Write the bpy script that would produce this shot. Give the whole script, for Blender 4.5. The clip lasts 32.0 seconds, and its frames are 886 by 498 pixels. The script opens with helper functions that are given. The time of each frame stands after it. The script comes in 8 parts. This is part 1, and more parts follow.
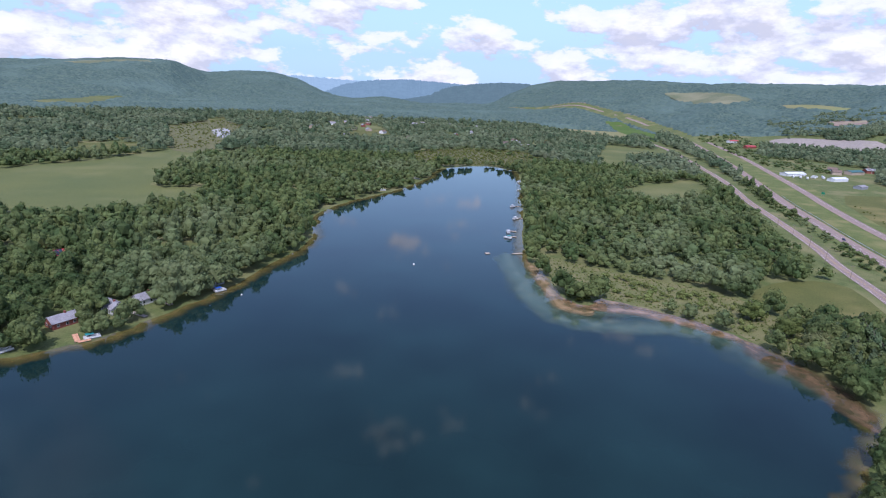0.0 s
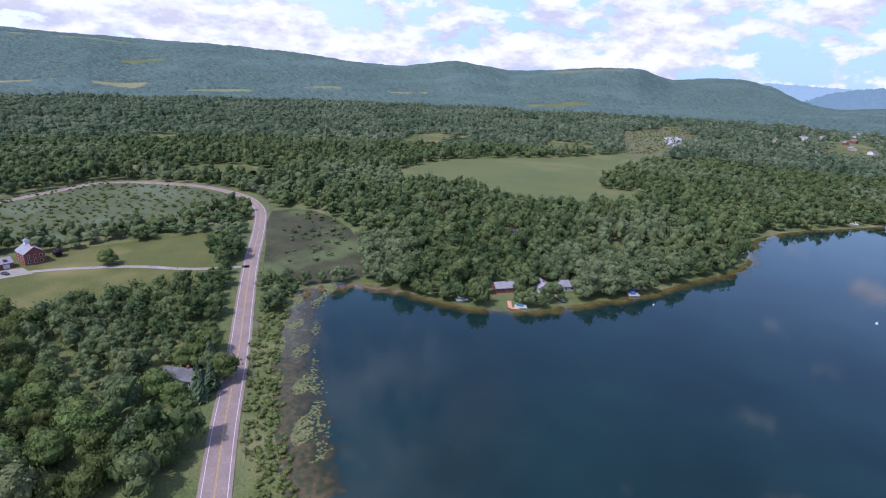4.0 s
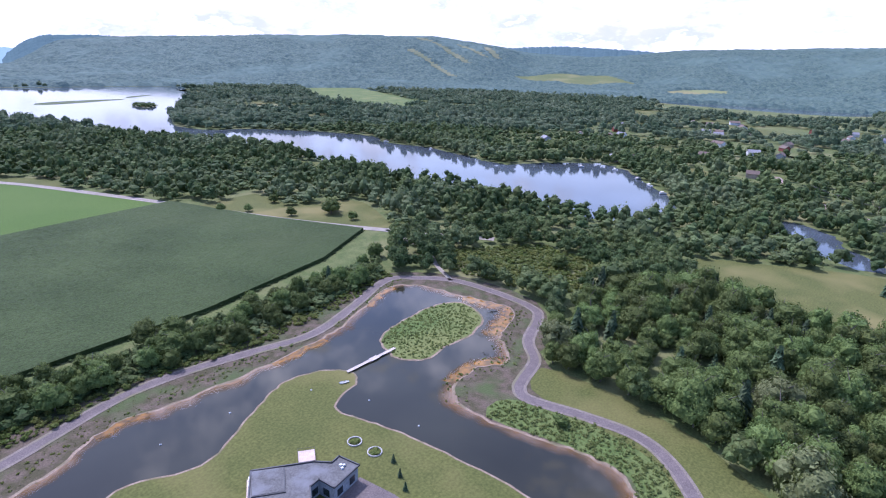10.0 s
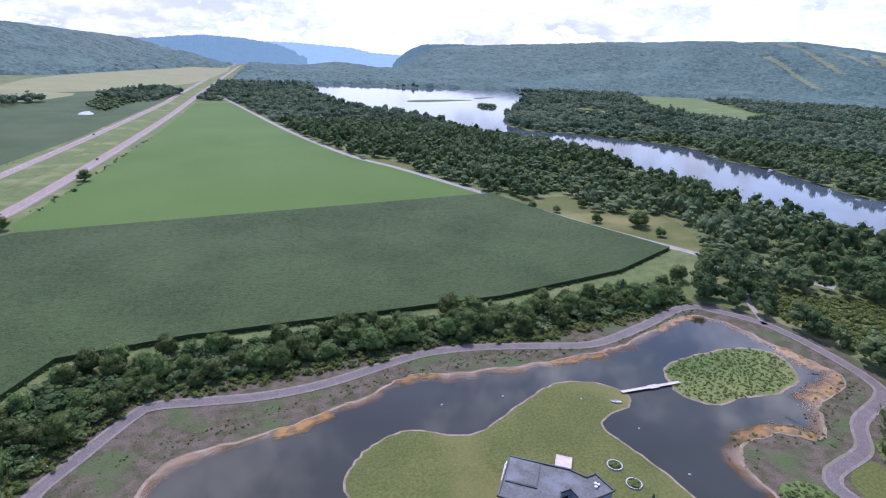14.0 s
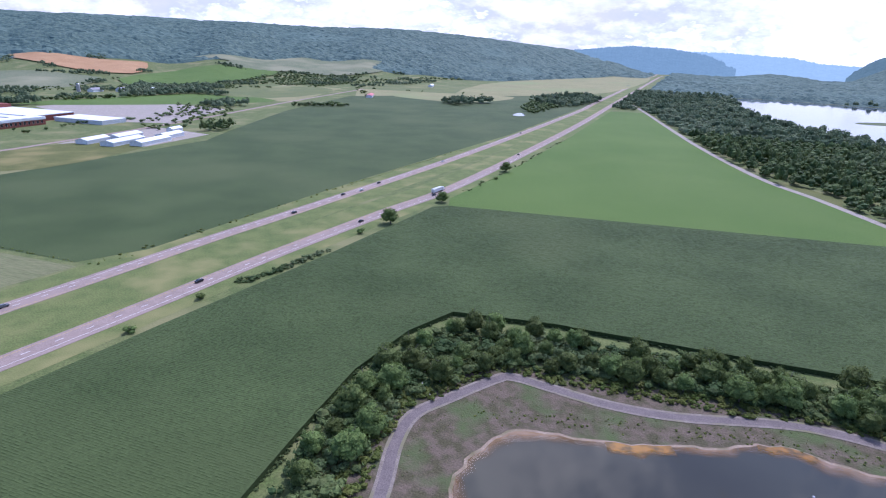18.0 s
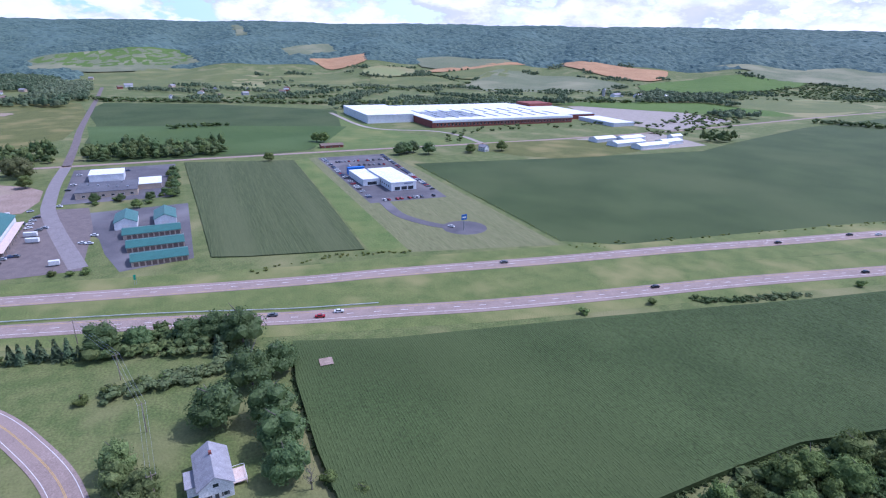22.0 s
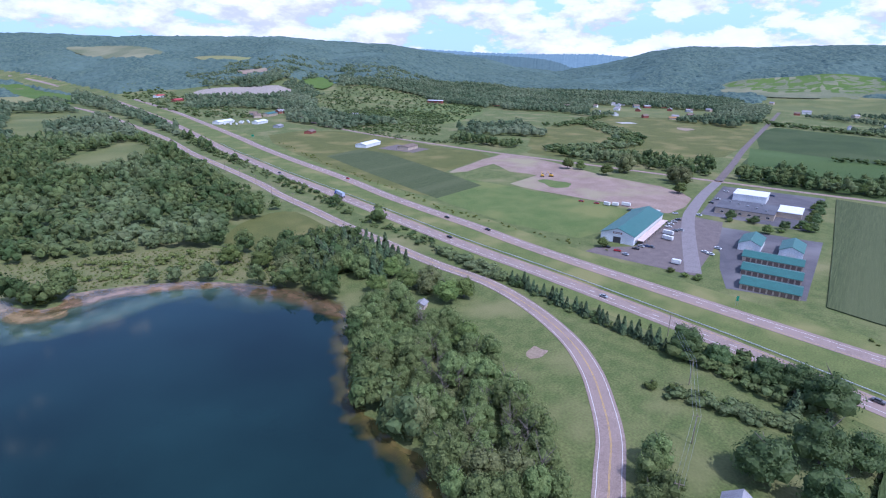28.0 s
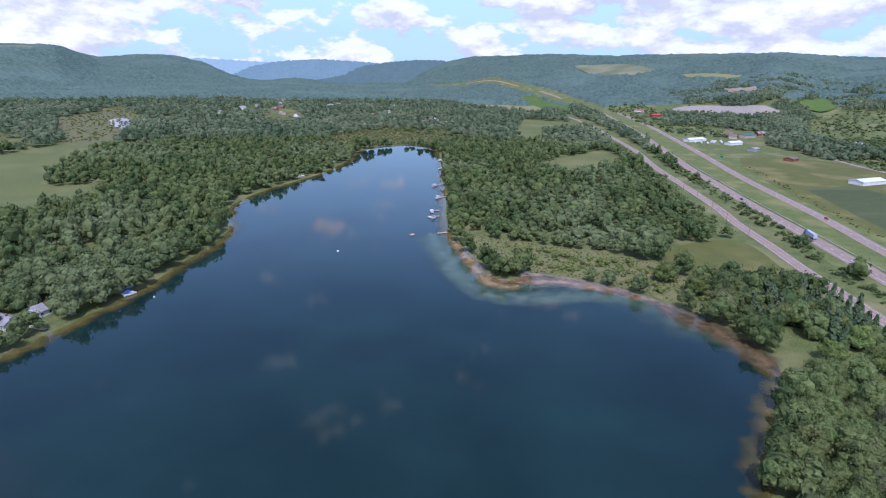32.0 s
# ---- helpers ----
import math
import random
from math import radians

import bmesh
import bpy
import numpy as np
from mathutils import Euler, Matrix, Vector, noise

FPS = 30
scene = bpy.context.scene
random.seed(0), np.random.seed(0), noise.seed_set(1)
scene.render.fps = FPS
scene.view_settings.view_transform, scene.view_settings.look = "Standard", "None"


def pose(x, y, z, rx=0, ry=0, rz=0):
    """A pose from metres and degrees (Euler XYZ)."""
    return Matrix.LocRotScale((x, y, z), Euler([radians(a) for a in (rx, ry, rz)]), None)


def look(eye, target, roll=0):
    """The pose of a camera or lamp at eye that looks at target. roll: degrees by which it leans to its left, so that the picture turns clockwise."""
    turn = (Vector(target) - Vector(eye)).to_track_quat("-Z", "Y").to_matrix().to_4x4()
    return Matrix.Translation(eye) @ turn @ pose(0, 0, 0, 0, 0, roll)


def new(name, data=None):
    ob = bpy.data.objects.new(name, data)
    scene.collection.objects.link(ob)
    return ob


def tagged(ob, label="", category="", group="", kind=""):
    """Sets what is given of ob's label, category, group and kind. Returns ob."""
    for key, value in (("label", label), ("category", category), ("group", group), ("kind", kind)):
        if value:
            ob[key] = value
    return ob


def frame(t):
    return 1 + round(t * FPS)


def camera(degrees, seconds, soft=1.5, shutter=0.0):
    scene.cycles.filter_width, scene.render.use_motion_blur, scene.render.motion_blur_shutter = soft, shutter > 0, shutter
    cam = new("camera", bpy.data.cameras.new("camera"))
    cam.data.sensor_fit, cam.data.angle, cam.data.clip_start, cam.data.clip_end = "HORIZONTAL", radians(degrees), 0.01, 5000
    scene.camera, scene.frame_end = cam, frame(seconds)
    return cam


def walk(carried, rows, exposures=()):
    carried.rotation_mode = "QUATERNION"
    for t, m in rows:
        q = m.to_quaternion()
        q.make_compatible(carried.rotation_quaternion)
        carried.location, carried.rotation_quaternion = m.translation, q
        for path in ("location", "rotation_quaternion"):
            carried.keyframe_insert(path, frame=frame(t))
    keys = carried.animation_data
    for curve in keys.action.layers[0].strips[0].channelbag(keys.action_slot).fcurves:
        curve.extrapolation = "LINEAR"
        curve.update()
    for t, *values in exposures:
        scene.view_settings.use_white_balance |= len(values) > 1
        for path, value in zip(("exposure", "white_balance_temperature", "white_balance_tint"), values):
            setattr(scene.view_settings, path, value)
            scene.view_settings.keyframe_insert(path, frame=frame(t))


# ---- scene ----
cam = camera(76.86, 32.0, soft=1.15)
# seconds, place in metres, yaw, pitch and roll in degrees
PATH = [
    (0.0, 0.204, -1.253, 112.127, -0.1986, -16.2529, 2.8402), (0.5, 0.367, -1.075, 112.211, 3.9885, -16.3424, 2.7578),
    (1.0, 0.550, -0.928, 112.307, 8.5582, -16.4442, 2.6681), (1.5, 0.744, -0.804, 112.411, 13.8996, -16.5475, 2.7414),
    (2.0, 0.938, -0.696, 112.517, 19.3253, -16.6484, 2.7428), (2.5, 1.125, -0.598, 112.623, 25.5403, -16.8351, 2.7409),
    (4.5, 1.679, -0.243, 112.978, 50.5984, -17.7849, 2.5715), (5.0, 1.737, -0.152, 113.037, 59.1294, -17.9823, 2.5172),
    (5.5, 1.749, -0.057, 113.079, 67.8021, -18.1691, 2.2473), (6.0, 1.708, 0.041, 113.101, 76.6634, -18.4209, 1.9818),
    (6.5, 1.608, 0.141, 113.102, 86.0943, -18.6480, 1.6897), (7.0, 1.445, 0.240, 113.082, 95.2150, -18.8609, 1.6496),
    (7.5, 1.222, 0.335, 113.042, 98.9665, -18.9112, 1.7817), (8.0, 0.943, 0.423, 112.986, 102.9683, -18.9303, 1.7498),
    (8.5, 0.621, 0.501, 112.919, 108.5869, -18.9566, 1.7256), (9.0, 0.271, 0.565, 112.845, 114.7931, -18.9842, 1.7081),
    (9.5, -0.089, 0.618, 112.772, 121.2472, -19.0454, 1.7222), (10.0, -0.440, 0.658, 112.703, 126.5597, -19.0995, 1.7773),
    (10.5, -0.763, 0.689, 112.644, 129.4901, -19.1019, 1.7421), (11.0, -1.044, 0.714, 112.598, 134.0554, -19.1063, 1.7745),
    (11.5, -1.274, 0.735, 112.565, 139.2062, -19.1336, 1.7470), (12.0, -1.451, 0.754, 112.546, 144.3719, -19.1554, 1.7525),
    (12.5, -1.577, 0.773, 112.540, 150.2530, -19.2530, 1.8463), (13.0, -1.660, 0.790, 112.544, 153.2113, -19.3271, 2.0151),
    (13.5, -1.708, 0.805, 112.557, 155.6278, -19.3581, 2.0210), (15.5, -1.659, 0.816, 112.678, 170.1875, -19.6585, 1.8003),
    (16.0, -1.606, 0.800, 112.723, 175.4976, -19.6949, 1.8146), (16.5, -1.545, 0.771, 112.775, 181.1004, -19.7068, 1.6579),
    (17.0, -1.476, 0.726, 112.833, 186.6683, -19.6993, 1.6716), (17.5, -1.404, 0.663, 112.896, 192.1108, -19.7086, 1.5817),
    (18.0, -1.329, 0.578, 112.966, 198.0576, -19.6672, 1.6928), (18.5, -1.251, 0.473, 113.039, 203.8540, -19.6799, 1.6775),
    (19.0, -1.169, 0.347, 113.115, 210.0685, -19.6932, 1.5461), (19.5, -1.082, 0.203, 113.189, 216.5737, -19.6991, 1.4043),
    (20.0, -0.986, 0.046, 113.260, 222.8814, -19.7496, 1.2982), (20.5, -0.882, -0.120, 113.322, 228.2617, -19.7886, 1.2399),
    (21.0, -0.769, -0.290, 113.375, 233.8152, -19.8470, 1.1193), (21.5, -0.649, -0.458, 113.414, 239.5807, -19.8887, 1.0632),
    (22.0, -0.525, -0.617, 113.439, 245.9792, -19.9520, 1.0472), (22.5, -0.400, -0.760, 113.449, 252.8984, -19.9448, 0.8462),
    (23.0, -0.279, -0.881, 113.443, 259.6941, -19.8983, 0.7041), (23.5, -0.166, -0.976, 113.424, 266.4616, -19.8057, 0.6442),
    (24.0, -0.063, -1.042, 113.393, 273.2732, -19.7730, 0.5406), (24.5, 0.030, -1.077, 113.353, 280.1007, -19.6711, 0.4977),
    (25.0, 0.113, -1.083, 113.306, 287.0121, -19.5565, 0.5136), (25.5, 0.189, -1.062, 113.256, 292.1534, -19.3888, 0.6075),
    (27.5, 0.466, -0.740, 113.039, 302.6419, -18.8785, 1.0886), (28.0, 0.541, -0.603, 112.988, 306.8410, -18.7464, 1.1756),
    (28.5, 0.627, -0.442, 112.941, 311.8409, -18.5938, 1.2569), (29.0, 0.727, -0.257, 112.900, 317.0208, -18.4734, 1.3578),
    (29.5, 0.847, -0.047, 112.868, 321.9478, -18.3466, 1.4570), (30.0, 0.991, 0.188, 112.848, 327.2049, -18.2758, 1.5520),
    (30.5, 1.162, 0.449, 112.842, 332.5979, -18.2192, 1.5515), (31.0, 1.362, 0.736, 112.853, 338.3886, -18.2236, 1.4923),
    (31.5, 1.589, 1.048, 112.884, 345.0001, -18.1255, 1.1695), (32.0, 1.840, 1.383, 112.935, 351.9378, -18.0744, 1.2337)]
walk(cam, [(t, pose(x, y, z, 90 + pitch, 0, yaw) @ pose(0, 0, 0, 0, 0, roll)) for t, x, y, z, yaw, pitch, roll in PATH],
     [(0.0, 0.55, 5680, 23), (3.0, 0.55, 5650, 24), (6.0, 0.75, 5260, 29), (9.0, 0.99, 5290, 29), (12.0, 0.87, 5390, 27), (16.0, 0.76, 5390, 24), (20.0, 0.74, 5220, 26), (25.0, 0.69, 5170, 25), (28.5, 0.68, 5210, 23), (32.0, 0.59, 5490, 23)])
scene.view_settings.exposure = 0.55
scene.view_settings.use_white_balance = True
scene.view_settings.white_balance_temperature, scene.view_settings.white_balance_tint = 5330, 19

# ---- sky, clouds and sun ----
SUN_AZ, SUN_EL = 172.0, 56.0   # degrees: turned from +y towards -x, and above the horizon
world = bpy.data.worlds.new("sky")
scene.world = world
world.use_nodes = True
wt = world.node_tree
wt.nodes.clear()


def wnode(kind, **props):
    n = wt.nodes.new(kind)
    for k, v in props.items():
        n.inputs[k].default_value = v
    return n


sky = wt.nodes.new("ShaderNodeTexSky")
sky.sky_type = "NISHITA"
sky.sun_disc = False
sky.sun_elevation = radians(SUN_EL)
sky.sun_rotation = radians(-SUN_AZ)
sky.air_density, sky.dust_density, sky.ozone_density = 1.0, 0.6, 2.2
co = wt.nodes.new("ShaderNodeTexCoord")
sep = wt.nodes.new("ShaderNodeSeparateXYZ")
wt.links.new(co.outputs["Generated"], sep.inputs[0])
# cumulus: thick near the horizon, thinning out towards the zenith
squash = wt.nodes.new("ShaderNodeVectorMath")
squash.operation = "MULTIPLY"
squash.inputs[1].default_value = (1.0, 1.0, 2.3)
wt.links.new(co.outputs["Generated"], squash.inputs[0])
puff = wnode("ShaderNodeTexNoise", Scale=9.5, Detail=9.0, Roughness=0.58, Lacunarity=2.1)
wt.links.new(squash.outputs[0], puff.inputs["Vector"])
mass = wnode("ShaderNodeTexNoise", Scale=2.2, Detail=2.0)
wt.links.new(squash.outputs[0], mass.inputs["Vector"])
band = wt.nodes.new("ShaderNodeMapRange")
band.inputs[1].default_value, band.inputs[2].default_value, band.inputs[3].default_value, band.inputs[4].default_value = 0.08, 0.25, 0.088, -0.145
wt.links.new(sep.outputs[2], band.inputs[0])


def wmath(op, a, b):
    n = wt.nodes.new("ShaderNodeMath")
    n.operation = op
    for q, v in enumerate((a, b)):
        if isinstance(v, float):
            n.inputs[q].default_value = v
        else:
            wt.links.new(v, n.inputs[q])
    return n.outputs[0]


thick = wmath("ADD", wmath("ADD", puff.outputs[0], band.outputs[0]), wmath("MULTIPLY", wmath("SUBTRACT", mass.outputs[0], 0.5), 0.6))
ramp = wt.nodes.new("ShaderNodeValToRGB")
ramp.color_ramp.elements[0].position, ramp.color_ramp.elements[1].position = 0.505, 0.555
wt.links.new(thick, ramp.inputs[0])
tone = wt.nodes.new("ShaderNodeValToRGB")
tone.color_ramp.elements[0].position, tone.color_ramp.elements[0].color = 0.52, (0.86, 0.91, 1.0, 1)
tone.color_ramp.elements[1].position, tone.color_ramp.elements[1].color = 0.72, (1.0, 0.99, 0.98, 1)
e = tone.color_ramp.elements.new(0.85)
e.color = (0.80, 0.83, 0.90, 1)
wt.links.new(thick, tone.inputs[0])
# bright pale air low over the hills, whitest below the sun
low = wt.nodes.new("ShaderNodeMapRange")
low.inputs[1].default_value, low.inputs[2].default_value, low.inputs[3].default_value, low.inputs[4].default_value = 0.05, 0.38, 1.0, 0.0
wt.links.new(sep.outputs[2], low.inputs[0])
# thin bright cloud reaching high up on the sun's side
veil = wt.nodes.new("ShaderNodeMapRange")
veil.inputs[1].default_value, veil.inputs[2].default_value, veil.inputs[3].default_value, veil.inputs[4].default_value = 0.47, 0.62, 0.0, 1.0
veil_noise = wnode("ShaderNodeTexNoise", Scale=4.2, Detail=7.0, Roughness=0.62)
wt.links.new(co.outputs["Generated"], veil_noise.inputs["Vector"])
wt.links.new(veil_noise.outputs[0], veil.inputs[0])
dot = wt.nodes.new("ShaderNodeVectorMath")
dot.operation = "DOT_PRODUCT"
dot.inputs[1].default_value = (-math.sin(radians(SUN_AZ - 15)), math.cos(radians(SUN_AZ - 15)), 0.0)
wt.links.new(co.outputs["Generated"], dot.inputs[0])
side = wt.nodes.new("ShaderNodeMapRange")
side.inputs[1].default_value, side.inputs[2].default_value, side.inputs[3].default_value, side.inputs[4].default_value = -0.5, 0.6, 0.0, 1.0
wt.links.new(dot.outputs["Value"], side.inputs[0])
bg_sky = wnode("ShaderNodeBackground", Strength=0.15)
wt.links.new(sky.outputs[0], bg_sky.inputs[0])
bg_air = wnode("ShaderNodeBackground", Strength=0.68, Color=(0.48, 0.72, 0.92, 1))
bg_glare = wnode("ShaderNodeBackground", Strength=0.82, Color=(0.97, 0.98, 1.0, 1))
hz = wt.nodes.new("ShaderNodeMixShader")
wt.links.new(side.outputs[0], hz.inputs[0])
wt.links.new(bg_air.outputs[0], hz.inputs[1])
wt.links.new(bg_glare.outputs[0], hz.inputs[2])
air = wt.nodes.new("ShaderNodeMixShader")
wt.links.new(wmath("MULTIPLY", low.outputs[0], wmath("ADD", wmath("MULTIPLY", side.outputs[0], 0.1), 0.9)), air.inputs[0])
wt.links.new(bg_sky.outputs[0], air.inputs[1])
wt.links.new(hz.outputs[0], air.inputs[2])
# sunlit tops and grey undersides
above = wt.nodes.new("ShaderNodeVectorMath")
above.operation = "ADD"
above.inputs[1].default_value = (0.0, 0.0, 0.05)
wt.links.new(squash.outputs[0], above.inputs[0])
puff_up = wnode("ShaderNodeTexNoise", Scale=9.5, Detail=5.0, Roughness=0.58, Lacunarity=2.1)
wt.links.new(above.outputs[0], puff_up.inputs["Vector"])
lit = wt.nodes.new("ShaderNodeMapRange")
lit.inputs[1].default_value, lit.inputs[2].default_value, lit.inputs[3].default_value, lit.inputs[4].default_value = -0.10, 0.08, 0.50, 0.72
wt.links.new(wmath("SUBTRACT", puff.outputs[0], puff_up.outputs[0]), lit.inputs[0])
bg_cloud = wnode("ShaderNodeBackground", Strength=0.66)
wt.links.new(lit.outputs[0], bg_cloud.inputs["Strength"])
wt.links.new(tone.outputs[0], bg_cloud.inputs[0])
mix = wt.nodes.new("ShaderNodeMixShader")
wt.links.new(ramp.outputs[0], mix.inputs[0])
high = wt.nodes.new("ShaderNodeMapRange")
high.inputs[1].default_value, high.inputs[2].default_value = 0.30, 0.45
wt.links.new(sep.outputs[2], high.inputs[0])
bg_veil = wnode("ShaderNodeBackground", Strength=1.9, Color=(1.0, 0.97, 0.95, 1))
veiled = wt.nodes.new("ShaderNodeMixShader")
wt.links.new(wmath("MULTIPLY", wmath("MULTIPLY", side.outputs[0], high.outputs[0]), veil.outputs[0]), veiled.inputs[0])
wt.links.new(air.outputs[0], veiled.inputs[1])
wt.links.new(bg_veil.outputs[0], veiled.inputs[2])
wt.links.new(veiled.outputs[0], mix.inputs[1])
wt.links.new(bg_cloud.outputs[0], mix.inputs[2])
wout = wt.nodes.new("ShaderNodeOutputWorld")
wt.links.new(mix.outputs[0], wout.inputs[0])

sun = new("sun", bpy.data.lights.new("sun", "SUN"))
sun.data.energy, sun.data.angle, sun.data.color = 2.8, radians(0.6), (1.0, 0.95, 0.88)
sa, se = radians(SUN_AZ), radians(SUN_EL)
sun.matrix_world = look((-math.sin(sa) * math.cos(se) * 900, math.cos(sa) * math.cos(se) * 900, math.sin(se) * 900), (0, 0, 0))


# ---- materials ----
def surface(name, c1, c2, scale=0.3, fine=3.0, rough=0.9, bump=0.3, bump_scale=2.0, spec=0.2, c3=None, big=0.02, island=0.0,
            stretch=None, rand=0.0, metal=0.0, low=0.35, high=0.65, unit=1.0, deep=None, thin=0.0):
    """Two tones mixed by noise at two scales, a third tone in broad patches, relief, and a spread of tone between pieces."""
    m = bpy.data.materials.new(name)
    m.use_nodes = True
    nt = m.node_tree
    b = nt.nodes["Principled BSDF"]
    b.inputs["Roughness"].default_value = rough
    b.inputs["Metallic"].default_value = metal
    b.inputs["Specular IOR Level"].default_value = spec
    tc = nt.nodes.new("ShaderNodeTexCoord")
    vec = tc.outputs["Object"]
    if stretch:
        mp = nt.nodes.new("ShaderNodeMapping")
        mp.inputs["Scale"].default_value = stretch[:3]
        mp.inputs["Rotation"].default_value = (0, 0, radians(stretch[3]))
        nt.links.new(vec, mp.inputs[0])
        vec = mp.outputs[0]

    def tex(s, detail=4.0):
        n = nt.nodes.new("ShaderNodeTexNoise")
        n.inputs["Scale"].default_value, n.inputs["Detail"].default_value = s * unit, detail
        nt.links.new(vec, n.inputs["Vector"])
        return n

    def blend(fac, a, c):
        n = nt.nodes.new("ShaderNodeMix")
        n.data_type = "RGBA"
        for sock, val in ((n.inputs[0], fac), (n.inputs[6], a), (n.inputs[7], c)):
            if hasattr(val, "links"):
                nt.links.new(val, sock)
            elif isinstance(val, (int, float)):
                sock.default_value = val
            else:
                sock.default_value = (*val, 1)
        return n.outputs[2]

    def steps(src, a, c):
        n = nt.nodes.new("ShaderNodeMapRange")
        n.inputs[1].default_value, n.inputs[2].default_value = a, c
        nt.links.new(src, n.inputs[0])
        return n.outputs[0]

    col = blend(steps(tex(scale).outputs[0], low, high), c1, c2)
    dark = nt.nodes.new("ShaderNodeMixRGB")
    dark.blend_type = "MULTIPLY"
    dark.inputs[0].default_value = 0.55
    nt.links.new(col, dark.inputs[1])
    nt.links.new(steps(tex(fine, 3.0).outputs[0], 0.2, 0.75), dark.inputs[2])
    col = dark.outputs[0]
    if c3:
        col = blend(steps(tex(big, 3.0).outputs[0], 0.5, 0.68), col, c3)
    if island or rand:
        if island:
            g = nt.nodes.new("ShaderNodeNewGeometry")
            src, amount = g.outputs["Random Per Island"], island
        else:
            g = nt.nodes.new("ShaderNodeObjectInfo")
            src, amount = g.outputs["Random"], rand
        hs = nt.nodes.new("ShaderNodeHueSaturation")
        mr = nt.nodes.new("ShaderNodeMapRange")
        mr.inputs[3].default_value, mr.inputs[4].default_value = 1 - amount, 1 + amount
        nt.links.new(src, mr.inputs[0])
        nt.links.new(mr.outputs[0], hs.inputs["Value"])
        hr = nt.nodes.new("ShaderNodeMapRange")
        hr.inputs[3].default_value, hr.inputs[4].default_value = 0.5 - 0.07 * amount, 0.5 + 0.02 * amount
        nt.links.new(src, hr.inputs[0])
        nt.links.new(hr.outputs[0], hs.inputs["Hue"])
        nt.links.new(col, hs.inputs["Color"])
        col = hs.outputs[0]
    nt.links.new(col, b.inputs["Base Color"])
    if bump:
        bp = nt.nodes.new("ShaderNodeBump")
        bp.inputs["Strength"].default_value, bp.inputs["Distance"].default_value = bump, deep or 0.5 / bump_scale
        nt.links.new(tex(bump_scale, 3.0).outputs[0], bp.inputs["Height"])
        nt.links.new(bp.outputs[0], b.inputs["Normal"])
    if thin:
        tl, mx = nt.nodes.new("ShaderNodeBsdfTranslucent"), nt.nodes.new("ShaderNodeMixShader")
        nt.links.new(col, tl.inputs[0])
        mx.inputs[0].default_value = thin
        nt.links.new(b.outputs[0], mx.inputs[1])
        nt.links.new(tl.outputs[0], mx.inputs[2])
        nt.links.new(mx.outputs[0], nt.nodes["Material Output"].inputs[0])
    return m


def plain(name, c, rough=0.6, metal=0.0, vary=0.12, scale=1.5, spec=0.4):
    return surface(name, c, tuple(v * (1 - vary) for v in c), scale=scale, fine=scale * 6, rough=rough, metal=metal, bump=0.08,
                   bump_scale=8.0, spec=spec)


LEAF = surface("leaves", (0.080, 0.128, 0.044), (0.164, 0.212, 0.073), scale=0.06, fine=1.6, rough=0.7, bump=0.6, bump_scale=2.4, deep=0.45, spec=0.12,
               island=0.2, c3=(0.160, 0.198, 0.092), big=0.009, low=0.42, high=0.58, thin=0.38)
LEAF_ONE = surface("leaves_single", (0.108, 0.160, 0.046), (0.188, 0.246, 0.072), scale=0.25, fine=1.6, rough=0.7, bump=0.6, bump_scale=2.4, deep=0.45,
                   spec=0.12, rand=0.32, unit=11.0, thin=0.35)
DARK_LEAF = surface("maple_leaves", (0.096, 0.158, 0.054), (0.158, 0.228, 0.080), scale=0.3, fine=1.6, rough=0.6, bump=0.6, bump_scale=2.4, deep=0.45,
                    spec=0.25, rand=0.18, unit=11.0, thin=0.45)
ALDER_LEAF = surface("alder_leaves", (0.138, 0.196, 0.066), (0.230, 0.290, 0.106), scale=0.3, fine=1.6, rough=0.7, bump=0.6, bump_scale=2.4, deep=0.45,
                     spec=0.12, rand=0.28, unit=11.0, thin=0.35)
NEEDLE = surface("needles", (0.057, 0.101, 0.047), (0.105, 0.143, 0.061), scale=0.3, fine=2.5, rough=0.7, bump=0.6, bump_scale=3.0, deep=0.35, spec=0.2, rand=0.2, unit=11.0)
PALE_LEAF = surface("pale_leaves", (0.145, 0.168, 0.062), (0.211, 0.228, 0.096), scale=0.3, fine=2.0, rough=0.7, bump=0.5, spec=0.2, rand=0.15, unit=11.0, deep=0.4, thin=0.3)
PURPLE_LEAF = surface("purple_leaves", (0.035, 0.012, 0.022), (0.06, 0.022, 0.035), scale=0.5, fine=2.0, rough=0.6, bump=0.8, spec=0.3, unit=7.0, deep=0.4)
# LEAF made paler and bluer for far woods: haze put into the colour
FAR_LEAF = surface("hazed_leaves", (0.088, 0.134, 0.070), (0.170, 0.214, 0.116), scale=0.03, fine=0.8, rough=0.75, bump=0.5, bump_scale=1.2, deep=0.6, spec=0.08,
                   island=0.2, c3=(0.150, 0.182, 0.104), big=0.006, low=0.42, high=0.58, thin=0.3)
SHRUB = surface("shrub_leaves", (0.140, 0.196, 0.041), (0.235, 0.255, 0.065), scale=0.15, fine=2.0, rough=0.7, bump=0.6, bump_scale=3.0, deep=0.35, spec=0.2,
                island=0.22, thin=0.5)
TALL_WEEDS = surface("tall_weeds", (0.195, 0.250, 0.072), (0.265, 0.310, 0.100), scale=0.15, fine=1.5, rough=0.8, bump=0.4, island=0.25, thin=0.5)
REED = surface("reeds", (0.120, 0.132, 0.044), (0.172, 0.160, 0.070), scale=0.1, fine=1.5, rough=0.8, bump=0.5, island=0.25)
